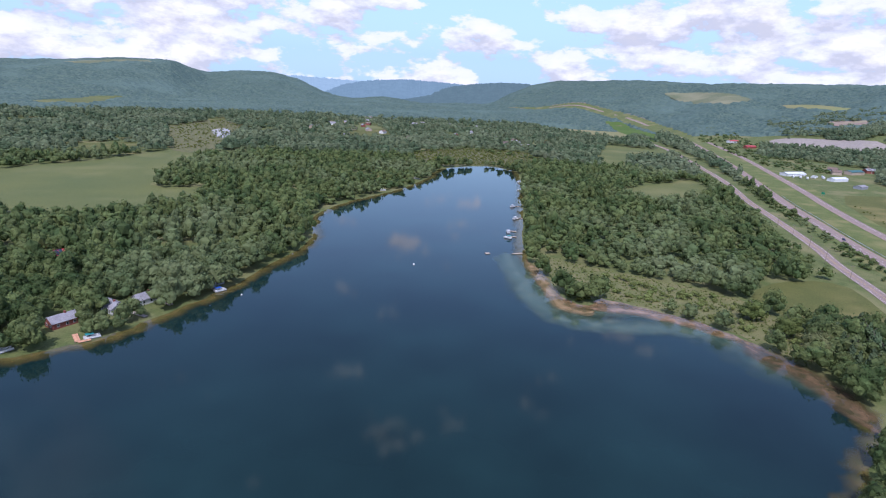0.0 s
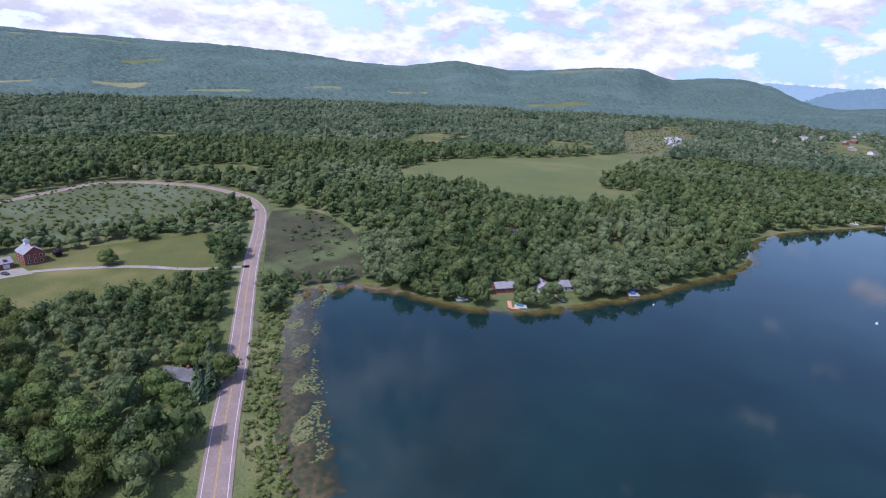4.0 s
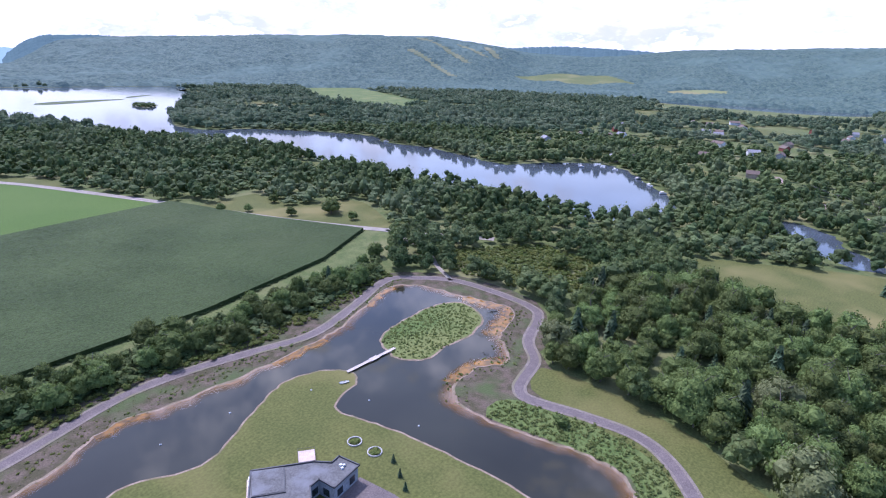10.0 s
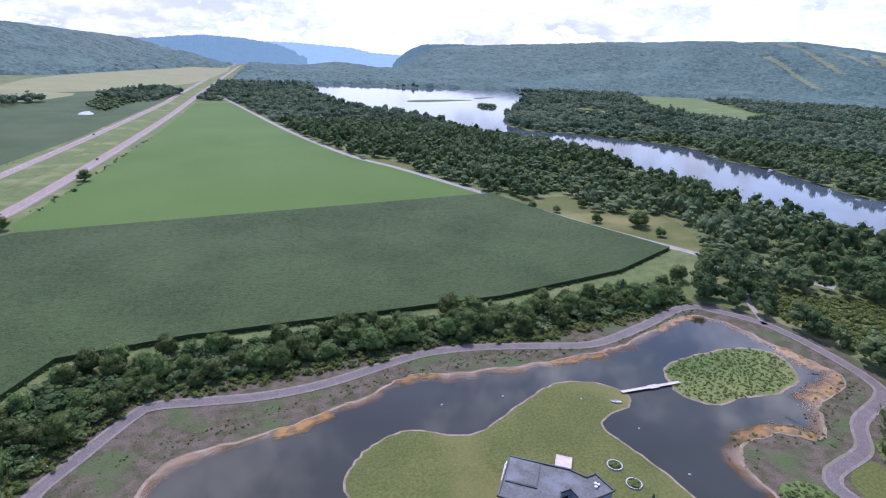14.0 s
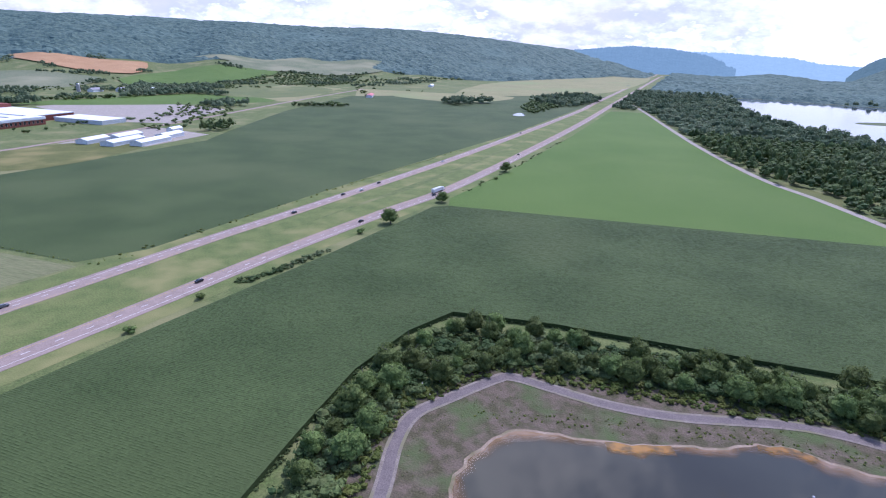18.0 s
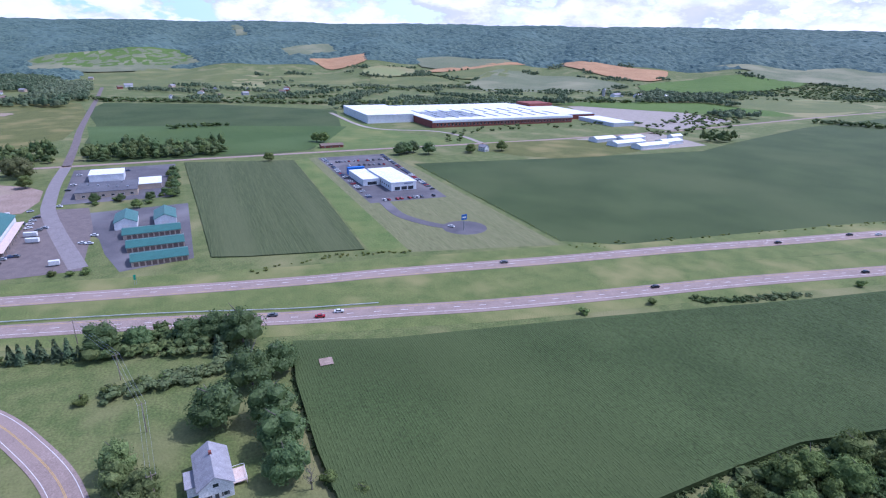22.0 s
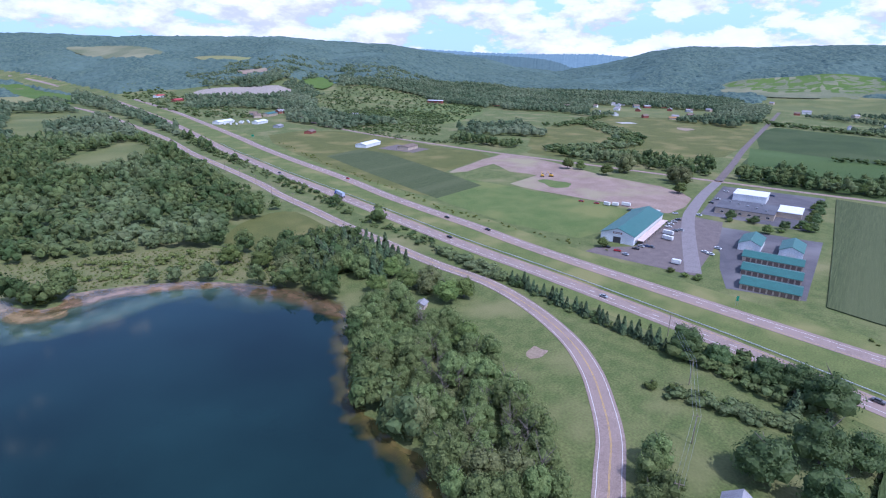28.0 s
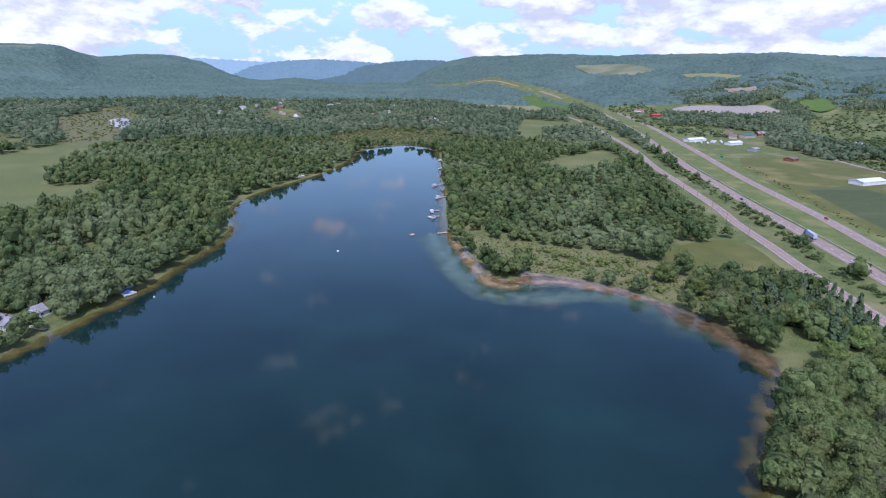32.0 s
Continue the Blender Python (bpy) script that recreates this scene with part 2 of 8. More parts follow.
BARK = surface("bark", (0.12, 0.10, 0.08), (0.2, 0.18, 0.15), scale=1.0, fine=8.0, rough=0.9, bump=0.5, bump_scale=6.0)
# distance haze put into the hill canopy: bluer base, faint blue glow
CANOPY = surface("hazed_canopy", (0.052, 0.085, 0.060), (0.103, 0.139, 0.093), scale=0.09, fine=0.3, rough=0.8, bump=0.5, bump_scale=0.12, spec=0.1,
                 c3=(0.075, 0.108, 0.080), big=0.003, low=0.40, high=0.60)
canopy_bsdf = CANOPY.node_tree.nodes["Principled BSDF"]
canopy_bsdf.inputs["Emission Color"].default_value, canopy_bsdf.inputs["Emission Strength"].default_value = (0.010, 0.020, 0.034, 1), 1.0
FAR_HAY = surface("far_hayfield", (0.140, 0.160, 0.085), (0.175, 0.185, 0.105), scale=0.01, fine=0.3, rough=0.95, bump=0.2, c3=(0.19, 0.185, 0.11), big=0.006)
GROUND = surface("meadow_ground", (0.098, 0.128, 0.038), (0.142, 0.160, 0.055), scale=0.14, fine=1.1, rough=0.95, bump=0.5, bump_scale=1.0,
                 c3=(0.160, 0.152, 0.066), big=0.022, low=0.38, high=0.62)
GRASS = surface("mown_grass", (0.102, 0.113, 0.030), (0.126, 0.130, 0.036), scale=0.06, fine=1.2, rough=0.95, bump=0.2, bump_scale=3.0,
                c3=(0.158, 0.138, 0.050), big=0.02)
CORN = surface("corn", (0.047, 0.070, 0.022), (0.066, 0.093, 0.031), scale=0.02, fine=1.1, rough=0.8, bump=0.5, bump_scale=3.0, spec=0.1,
               c3=(0.058, 0.075, 0.027), big=0.006)
SOY = surface("bright_crop", (0.084, 0.140, 0.027), (0.102, 0.156, 0.034), scale=0.01, fine=1.5, rough=0.85, bump=0.5, bump_scale=1.2, spec=0.1,
              c3=(0.080, 0.122, 0.027), big=0.004)
DEEP_CROP = surface("deep_green_crop", (0.062, 0.102, 0.029), (0.078, 0.118, 0.034), scale=0.01, fine=1.5, rough=0.85, bump=0.4, bump_scale=1.2, spec=0.1, c3=(0.070, 0.104, 0.036), big=0.006)
PALE_CORN = surface("pale_corn", (0.070, 0.088, 0.036), (0.092, 0.110, 0.047), scale=0.35, fine=0.9, rough=0.85, bump=0.4, spec=0.1, stretch=(0.08, 3.0, 1.0, 2), c3=(0.080, 0.092, 0.042), big=0.01)
WEEDS = surface("weedy_green", (0.100, 0.146, 0.038), (0.138, 0.172, 0.052), scale=0.06, fine=1.0, rough=0.95, bump=0.5, bump_scale=1.0, c3=(0.142, 0.150, 0.049), big=0.02)
BANKS = surface("dry_bank", (0.080, 0.071, 0.037), (0.140, 0.106, 0.078), scale=0.22, fine=1.8, rough=0.95, bump=0.8, bump_scale=1.5, c3=(0.064, 0.082, 0.030), big=0.07, low=0.40, high=0.60)
VERGE = surface("verge_grass", (0.108, 0.140, 0.040), (0.150, 0.172, 0.054), scale=0.1, fine=1.4, rough=0.95, bump=0.4, bump_scale=1.5, c3=(0.168, 0.160, 0.062), big=0.03)
SHOULDER = surface("gravel_shoulder", (0.205, 0.168, 0.142), (0.26, 0.217, 0.186), scale=0.3, fine=3.0, rough=0.95, bump=0.4, bump_scale=4.0, c3=(0.15, 0.135, 0.08), big=0.08)
PEAT = surface("dark_bog", (0.080, 0.100, 0.042), (0.118, 0.135, 0.058), scale=0.05, fine=0.8, rough=0.95, bump=0.5, c3=(0.10, 0.12, 0.065), big=0.02)
HAY = surface("hayfield", (0.112, 0.135, 0.044), (0.142, 0.155, 0.049), scale=0.015, fine=0.8, rough=0.9, bump=0.3, c3=(0.154, 0.150, 0.058), big=0.008)
STRAW = surface("ripe_grain", (0.22, 0.21, 0.09), (0.27, 0.24, 0.11), scale=0.01, fine=0.5, rough=0.9, bump=0.3, c3=(0.16, 0.18, 0.07), big=0.004)
MOWN = surface("mown_hay", (0.15, 0.16, 0.07), (0.19, 0.185, 0.09), scale=0.05, fine=0.4, rough=0.95, bump=0.3, stretch=(0.3, 5.0, 1.0, 0), low=0.3, high=0.7)
CLAY = surface("ploughed_clay", (0.36, 0.20, 0.095), (0.42, 0.25, 0.125), scale=0.02, fine=0.6, rough=0.95, bump=0.3)
GRAVEL = surface("pale_gravel", (0.30, 0.255, 0.22), (0.38, 0.33, 0.29), scale=0.2, fine=2.5, rough=0.95, bump=0.4, bump_scale=4.0,
                 c3=(0.24, 0.215, 0.17), big=0.05)
DIRT = surface("bare_dirt", (0.265, 0.190, 0.150), (0.335, 0.250, 0.205), scale=0.06, fine=0.8, rough=0.95, bump=0.4, c3=(0.24, 0.21, 0.13), big=0.02)
SAND = surface("shore_sand", (0.250, 0.180, 0.125), (0.340, 0.260, 0.195), scale=0.3, fine=2.0, rough=0.95, bump=0.4, c3=(0.128, 0.111, 0.060), big=0.14)
ASPHALT = surface("worn_asphalt", (0.269, 0.202, 0.177), (0.320, 0.242, 0.212), scale=0.15, fine=3.0, rough=0.9, bump=0.2, bump_scale=10.0,
                  c3=(0.237, 0.177, 0.154), big=0.03)
PATHWAY = surface("path_asphalt", (0.152, 0.124, 0.118), (0.188, 0.152, 0.143), scale=0.2, fine=3.0, rough=0.92, bump=0.2, bump_scale=10.0)
BLACKTOP = surface("dark_asphalt", (0.10, 0.095, 0.105), (0.13, 0.12, 0.13), scale=0.1, fine=3.0, rough=0.9, bump=0.2, bump_scale=10.0,
                   c3=(0.14, 0.13, 0.135), big=0.02)
LINE_WHITE = plain("white_road_paint", (0.75, 0.73, 0.72), rough=0.7)
LINE_YELLOW = plain("yellow_road_paint", (0.62, 0.40, 0.08), rough=0.7)


def water(name, deep, rough=0.03, wave=0.25):
    """Still water: dark body colour, mirror gloss and faint ripples."""
    m = surface(name, deep, tuple(v * 1.25 for v in deep), scale=0.008, fine=0.02, rough=rough, bump=0.0, spec=0.5)
    nt = m.node_tree
    b = nt.nodes["Principled BSDF"]
    b.inputs["IOR"].default_value = 1.333
    tc = nt.nodes.new("ShaderNodeTexCoord")
    n = nt.nodes.new("ShaderNodeTexNoise")
    n.inputs["Scale"].default_value, n.inputs["Detail"].default_value = 1.6, 3.0
    nt.links.new(tc.outputs["Object"], n.inputs["Vector"])
    bp = nt.nodes.new("ShaderNodeBump")
    bp.inputs["Strength"].default_value, bp.inputs["Distance"].default_value = wave, 0.02
    nt.links.new(n.outputs[0], bp.inputs["Height"])
    nt.links.new(bp.outputs[0], b.inputs["Normal"])
    return m


LAKE = water("lake_water", (0.008, 0.023, 0.022), rough=0.03)
POND = water("pond_water", (0.037, 0.036, 0.024), rough=0.02, wave=0.1)
# paler body colour stands in for bright sky mirrored at a low angle
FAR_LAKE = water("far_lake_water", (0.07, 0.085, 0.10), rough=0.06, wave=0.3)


# ---- helpers for shapes ----
def mesh_of(name, V, F, material, smooth=False):
    V, F = np.asarray(V, np.float32), np.asarray(F, np.int32)
    me = bpy.data.meshes.new(name)
    me.vertices.add(len(V))
    me.vertices.foreach_set("co", V.ravel())
    me.loops.add(F.size)
    me.loops.foreach_set("vertex_index", F.ravel())
    me.polygons.add(len(F))
    me.polygons.foreach_set("loop_start", np.arange(0, F.size, F.shape[1], dtype=np.int32))
    me.update(calc_edges=True)
    me.polygons.foreach_set("use_smooth", np.full(len(F), smooth, bool))
    if isinstance(material, (list, tuple)):
        for mm in material:
            me.materials.append(mm)
    else:
        me.materials.append(material)
    return me


def part(name, bm, material, parent=None, label=""):
    """One bmesh (or ready mesh) as one object under its thing."""
    if isinstance(bm, bpy.types.Mesh):
        me = bm
    else:
        me = bpy.data.meshes.new(name)
        bm.to_mesh(me)
        bm.free()
        me.materials.append(material)
    ob = new(name, me)
    if parent:
        ob.parent = parent
    if label:
        ob["label"] = label
    return ob


def thing(name, label, category, m=None, group="", kind=""):
    e = new(name)
    e.empty_display_size = 0.5
    if m is not None:
        e.matrix_world = m
    return tagged(e, label, category, group, kind)


def curve_pts(pts, closed=True, n=5):
    """Catmull-Rom points through the corners of an outline or a line."""
    p = np.array(pts, float)
    k = len(p)
    out = []
    for i in range(k if closed else k - 1):
        if closed:
            a, b, c, d = (p[(i + j) % k] for j in (-1, 0, 1, 2))
        else:
            b, c = p[i], p[i + 1]
            a = p[i - 1] if i else 2 * b - c
            d = p[i + 2] if i + 2 < k else 2 * c - b
        for s in np.arange(n) / n:
            out.append(0.5 * (2 * b + (c - a) * s + (2 * a - 5 * b + 4 * c - d) * s * s + (3 * b - a - 3 * c + d) * s ** 3))
    if not closed:
        out.append(p[-1])
    return np.array(out)


def ragged(p, amount, seed=0):
    """Moves the points of an outline a little, so that it is no clean curve."""
    rng = np.random.RandomState(seed)
    return p + rng.uniform(-amount, amount, p.shape)


def inside(px, py, outline):
    o = np.asarray(outline, float)
    r = np.zeros(np.shape(px), bool)
    j = len(o) - 1
    for i in range(len(o)):
        (xi, yi), (xj, yj) = o[i], o[j]
        if yi != yj:
            r ^= ((yi > py) != (yj > py)) & (px < (xj - xi) * (py - yi) / (yj - yi) + xi)
        j = i
    return r


def line_dist(px, py, line):
    """Distance of points from a line of points."""
    best = np.full(np.shape(px), 1e9)
    l = np.asarray(line, float)
    for a, b in zip(l[:-1], l[1:]):
        d = b - a
        s = np.clip(((px - a[0]) * d[0] + (py - a[1]) * d[1]) / max(d @ d, 1e-9), 0, 1)
        best = np.minimum(best, np.hypot(px - a[0] - s * d[0], py - a[1] - s * d[1]))
    return best


def flat(outline, z, name, material, depth=0.0):
    """A flat sheet filling an outline; with a depth its rim goes down to the ground."""
    bm = bmesh.new()
    vs = [bm.verts.new((x, y, z)) for x, y in outline]
    f = bm.faces.new(vs)
    bm.normal_update()
    if f.normal.z < 0:
        f.normal_flip()
    if depth:
        r = bmesh.ops.extrude_face_region(bm, geom=[f])
        bmesh.ops.translate(bm, verts=[v for v in r["geom"] if isinstance(v, bmesh.types.BMVert)], vec=(0, 0, depth))
        bm.normal_update()
    bmesh.ops.triangulate(bm, faces=[f for f in bm.faces if len(f.verts) > 4])
    me = bpy.data.meshes.new(name)
    bm.to_mesh(me)
    bm.free()
    me.materials.append(material)
    return me


def ribbon(line, left, right, z, material, name, thick=0.0):
    """A strip along a line, from left to right of it in metres (left positive)."""
    l = np.asarray(line, float)
    d = np.gradient(l, axis=0)
    d /= np.linalg.norm(d, axis=1)[:, None]
    nrm = np.stack([-d[:, 1], d[:, 0]], -1)
    k = len(l)
    A, B = l + nrm * np.reshape(left, (-1, 1)), l + nrm * np.reshape(right, (-1, 1))
    zz = np.full((k, 1), z)
    i = np.arange(k - 1)
    F = np.stack([i, i + k, i + k + 1, i + 1], -1)
    V = np.concatenate([np.hstack([A, zz]), np.hstack([B, zz])])
    if thick:
        n0 = len(V)
        V = np.concatenate([V, V - [0, 0, thick]])
        F = np.concatenate([F, np.stack([i, i + 1, n0 + i + 1, n0 + i], -1), np.stack([k + i + 1, k + i, n0 + k + i, n0 + k + i + 1], -1)])
    return mesh_of(name, V, F, material)


def along(line, step, start=0.0):
    """Points and headings at even steps along a line."""
    l = np.asarray(line, float)
    s = np.concatenate([[0], np.cumsum(np.linalg.norm(np.diff(l, axis=0), axis=1))])
    at = np.arange(start, s[-1], step)
    x, y = np.interp(at, s, l[:, 0]), np.interp(at, s, l[:, 1])
    x2, y2 = np.interp(at + 0.5, s, l[:, 0]), np.interp(at + 0.5, s, l[:, 1])
    x1, y1 = np.interp(at - 0.5, s, l[:, 0]), np.interp(at - 0.5, s, l[:, 1])
    return np.stack([x, y], -1), np.arctan2(y2 - y1, x2 - x1)


def box(bm, x0, y0, z0, x1, y1, z1, bevel=0.0):
    r = bmesh.ops.create_cube(bm, size=1.0, matrix=Matrix.LocRotScale(((x0 + x1) / 2, (y0 + y1) / 2, (z0 + z1) / 2), None, (x1 - x0, y1 - y0, z1 - z0)))
    if bevel:
        bmesh.ops.bevel(bm, geom=list({e for v in r["verts"] for e in v.link_edges}), offset=bevel, segments=1, affect="EDGES")
    return bm


def boxes(*dims, bevel=0.0):
    bm = bmesh.new()
    for d in dims:
        box(bm, *d, bevel=bevel)
    return bm


def rod(bm, a, b, r, r2=None, seg=6):
    a, b = Vector(a), Vector(b)
    m = Matrix.Translation((a + b) / 2) @ (b - a).to_track_quat("Z", "Y").to_matrix().to_4x4()
    bmesh.ops.create_cone(bm, cap_ends=True, segments=seg, radius1=r, radius2=r if r2 is None else r2, depth=(b - a).length, matrix=m)
    return bm
# ---- the lie of the land ----
# azimuth in degrees from +y towards -x, the skyline's height in degrees, where the hills begin and where they crest (metres)
HILLS = [(0, -1.4, 3000, 4300), (9, -1.4, 3200, 4500), (10.6, -1.3, 3200, 4500), (12.3, -0.9, 3200, 4500), (14.5, 0.0, 3200, 4400), (16.7, 0.5, 3200, 4300),
         (19.4, 0.5, 3200, 4300), (22.6, 0.15, 3100, 4300), (25.5, 1.05, 2900, 4000), (29.5, 1.1, 2700, 4000), (34, 0.65, 2700, 4000), (37.5, 0.4, 2700, 4100),
         (43, 1.1, 2500, 3900), (48, 0.4, 2500, 4100), (53, 0.6, 2400, 4100), (59, 1.3, 2200, 4000), (70, 1.6, 2200, 4000), (82, 1.9, 2200, 4000),
         (92, 1.45, 2200, 4000), (100, 1.3, 2300, 4000), (106, 1.0, 2300, 4000), (110.8, 0.45, 2400, 4000), (113.5, 0.25, 2500, 4000), (118.7, 0.4, 2500, 3900),
         (122, 1.0, 2450, 3800)]
HILLS += [(128, 1.8, 2400, 3700), (140, 1.45, 2400, 3700), (148, 1.1, 2600, 3900), (157, 0.6, 2900, 4100), (160, 0.25, 3000, 4200), (162, -0.5, 3200, 4400),
          (163.8, -1.4, 3400, 4500), (179.5, -1.4, 3300, 4500), (183, -0.4, 3100, 4500), (186.5, 0.25, 3000, 4500), (193, 1.0, 2600, 4300), (201, 1.7, 2000, 4000),
          (215, 1.75, 1800, 3900), (230, 1.95, 1700, 3900), (250, 1.95, 1700, 3900), (268, 1.75, 1900, 3900), (285, 1.5, 2300, 4000), (288, 1.1, 2400, 4100),
          (290, 0.4, 2500, 4200), (292.5, -0.2, 2600, 4300), (296, -0.9, 2600, 4300)]
HILLS += [(300, -0.6, 2300, 4200), (303, 0.1, 1900, 4000), (307, 0.6, 1600, 3800), (312, 1.2, 1300, 3300), (323, 1.8, 1300, 3200), (333, 1.35, 1600, 3300),
          (344, 1.25, 2300, 3700), (349.5, 0.95, 2600, 3900), (352, 0.45, 2800, 4100), (354.2, -0.5, 2900, 4200), (356, -1.4, 3000, 4300), (360, -1.4, 3000, 4300)]
EYE_Z = 113.0
_h = np.array(HILLS)


def terrain(x, y):
    az = np.degrees(np.arctan2(-x, y)) % 360
    r = np.hypot(x, y)
    el, foot, crest = (np.interp(az, _h[:, 0], _h[:, k]) for k in (1, 2, 3))
    top = np.maximum(EYE_Z - 10 + crest * np.tan(np.radians(el)), 1.0)
    s = np.clip((r - foot) / (crest - foot), 0, 1)
    z = top * (0.35 * s + 0.65 * s * s * (3 - 2 * s))
    z = z + s * 14 * np.sin(x / 210 + 1.3 * np.sin(y / 330)) * np.sin(y / 190 + np.sin(x / 270)) * (1 - 0.6 * s)
    z = z + 4 * s * (1 - s) * 8 * (np.sin(np.radians(az) * 31 + r / 900) + 0.7 * np.sin(np.radians(az) * 53 + 2 + r / 600))
    return z


def polar_grid(r0, r1, step_near, growth, naz, a0=0.0, a1=360.0):
    radii = [r0]
    while radii[-1] < r1:
        radii.append(min(radii[-1] + step_near + growth * radii[-1], r1))
    radii = np.array(radii)
    az = np.radians(np.linspace(a0, a1, naz + 1))
    Rr, A = np.meshgrid(radii, az, indexing="ij")
    return Rr, A


Rr, A = polar_grid(0.5, 4950, 4.0, 0.02, 288)
X, Y = -np.sin(A) * Rr, np.cos(A) * Rr
V = np.stack([X, Y, terrain(X, Y)], -1).reshape(-1, 3)
nr, na = Rr.shape
i, j = np.meshgrid(np.arange(nr - 1), np.arange(na - 1), indexing="ij")
k = (i * na + j).ravel()
F = np.stack([k, k + 1, k + na + 1, k + na], -1)[:, ::-1]
ground = tagged(new("ground", mesh_of("ground", V, F, GROUND, smooth=True)), "green meadow ground of a wide valley rising to hills", "ground", kind="structure")

# ---- outlines, in metres ----
LAKE_SHORE = [(-107, 60), (-150, 80), (-180, 98), (-222, 127), (-241, 152), (-230, 175), (-207, 188), (-175, 197), (-149, 215), (-134, 242),
              (-122, 270), (-112, 300), (-106, 332), (-95, 388), (-106, 440), (-109, 472), (-94, 527), (-70, 571), (-43, 627), (-21, 700),
              (-10, 770), (12, 806), (59, 835), (88, 813), (102, 771), (89, 628), (76, 515), (61, 389), (64, 340), (70, 300), (82, 285), (92, 297),
              (119, 282), (135, 270), (150, 251), (160, 227), (167, 205), (167, 187), (162, 173), (146, 158), (133, 140), (119, 124), (111, 108)]
LAKE_SHORE += [(108, 88), (95, 66), (60, 42), (0, 30), (-60, 40)]
SOUTH_LAKE = [(-280, -1900), (-583, -1797), (-900, -1700), (-744, -1333), (-524, -1004), (-441, -804), (-516, -732), (-590, -590), (-562, -511),
              (-567, -430), (-535, -328), (-577, -290), (-619, -248), (-612, -214), (-563, -169), (-490, -118), (-400, -130), (-415, -260), (-395, -367),
              (-425, -608), (-380, -732), (-353, -802), (-320, -1010), (-228, -1234), (-246, -1592)]
WEST_LAKE = [(-1760, -560), (-1685, -256), (-1730, -44), (-1973, 22), (-1950, -250), (-1900, -520)]
MARSH_POND = [(-470, -51), (-490, -30), (-468, -4), (-440, 5), (-420, 22), (-402, 30), (-400, 5), (-430, -22)]
POND_OUTER = [(32, -113), (32, -126), (26, -141), (15, -149), (-6, -151), (-25, -156), (-42, -162), (-59, -168), (-80, -164), (-106, -162), (-133, -162),
              (-151, -164), (-171, -171), (-196, -177), (-208, -166), (-211, -147), (-214, -128), (-212, -113), (-190, -107), (-183, -103), (-172, -93),
              (-161, -99), (-147, -100), (-138, -94), (-135, -78), (-137, -63), (-139, -45), (-137, -33), (-128, -27), (-112, -23), (-90, -25), (-60, -45),
              (-20, -70), (15, -90)]
POND_INNER = [(-111, -46), (-113, -67), (-112, -87), (-111, -100), (-108, -112), (-107, -121), (-114, -126), (-122, -127), (-126, -132), (-125, -138),
              (-118, -144), (-107, -147), (-95, -143), (-80, -136), (-65, -130), (-48, -138), (-37, -136), (-29, -130), (-24, -120), (-30, -105), (-60, -70),
              (-95, -48)]
ISLAND = [(-152, -142), (-164, -146), (-178, -147), (-192, -146), (-201, -142), (-204, -135), (-197, -122), (-181, -117), (-165, -119), (-152, -119),
          (-146, -127), (-148, -135)]
PATH_LINE = [(46, -85), (50, -110), (54, -128), (54, -143), (46, -156), (34, -173), (28, -177), (14, -175), (-5, -172), (-28, -173), (-60, -181), (-76, -182),
             (-95, -179), (-113, -174), (-137, -168), (-165, -174), (-201, -185), (-214, -176), (-225, -158), (-226, -132), (-222, -110), (-214, -102),
             (-192, -95), (-179, -85), (-165, -82), (-158, -80), (-154, -74), (-157, -55), (-158, -37), (-151, -24), (-136, -12), (-120, -6), (-95, -4)]
SPUR_LINE = [(-224, -159), (-237, -179), (-253, -200), (-268, -246)]
GRAVEL_ROAD = [(-300, -180), (-282, -215), (-266, -248), (-238, -313), (-206, -414), (-163, -540), (-128, -628), (-84, -845), (-23, -1270), (10, -1480)]
COUNTY_ROAD = [(512, 1480), (497, 1302), (473, 1140), (428, 922), (396, 780), (357, 650), (330, 537), (306, 440), (291, 393), (277, 335), (265, 290), (254, 240), (243, 188), (238, 147), (225, 114), (207, 86), (189, 68),
               (170, 55), (152, 45), (133, 38), (116, 30.5), (70, 2), (0, -17), (-60, 10), (-116, 43), (-154, 65), (-198, 92), (-236, 114), (-299, 151), (-368, 194),
               (-421, 221), (-474, 229), (-536, 210), (-584, 155), (-565, 105), (-535, 30), (-590, -30), (-690, -70)]
HIGHWAY_NEAR = [(250, 3150), (440, 3080), (620, 2860), (718, 2559), (742, 2250), (725, 1904), (672, 1600), (579, 1240), (512, 1000), (448, 795), (400, 647), (374, 553), (350, 466), (326, 367), (304, 280), (284, 200), (270, 130), (254, 62), (243, 20), (231, -19), (226, -37), (218, -73),
                (207, -118), (196, -178), (183, -256), (162, -358), (133, -504), (84, -980), (46, -1480), (-40, -2600), (-150, -4000)]
HIGHWAY_FAR = [(260, 3200), (460, 3128), (660, 2890), (764, 2570), (789, 2250), (775, 1930), (740, 1680), (692, 1480), (612, 1170), (545, 950), (478, 740), (442, 635), (410, 530), (376, 405), (346, 312), (322, 215), (303, 146), (270, -20), (260, -90), (245, -178), (233, -260),
               (214, -368), (173, -634), (108, -1200), (88, -1480), (2, -2600), (-110, -4000)]
CORN_NEAR = [(123, -388), (-207, -413), (-229, -329), (-256, -256), (-200, -232), (-120, -220), (20, -222), (64, -217), (76, -193), (83, -158), (83, -123),
             (82, -88), (95, -48), (106, -24), (136, -22.3), (174, -22.8), (203, -26.5), (191, -62), (174, -157), (152, -262), (132, -380)]
BRIGHT_FIELD = [(123, -390), (-205, -415), (-158, -542), (-121, -632), (-79, -850), (-20, -1262), (47, -1242), (83, -789), (111, -537), (130, -417)]
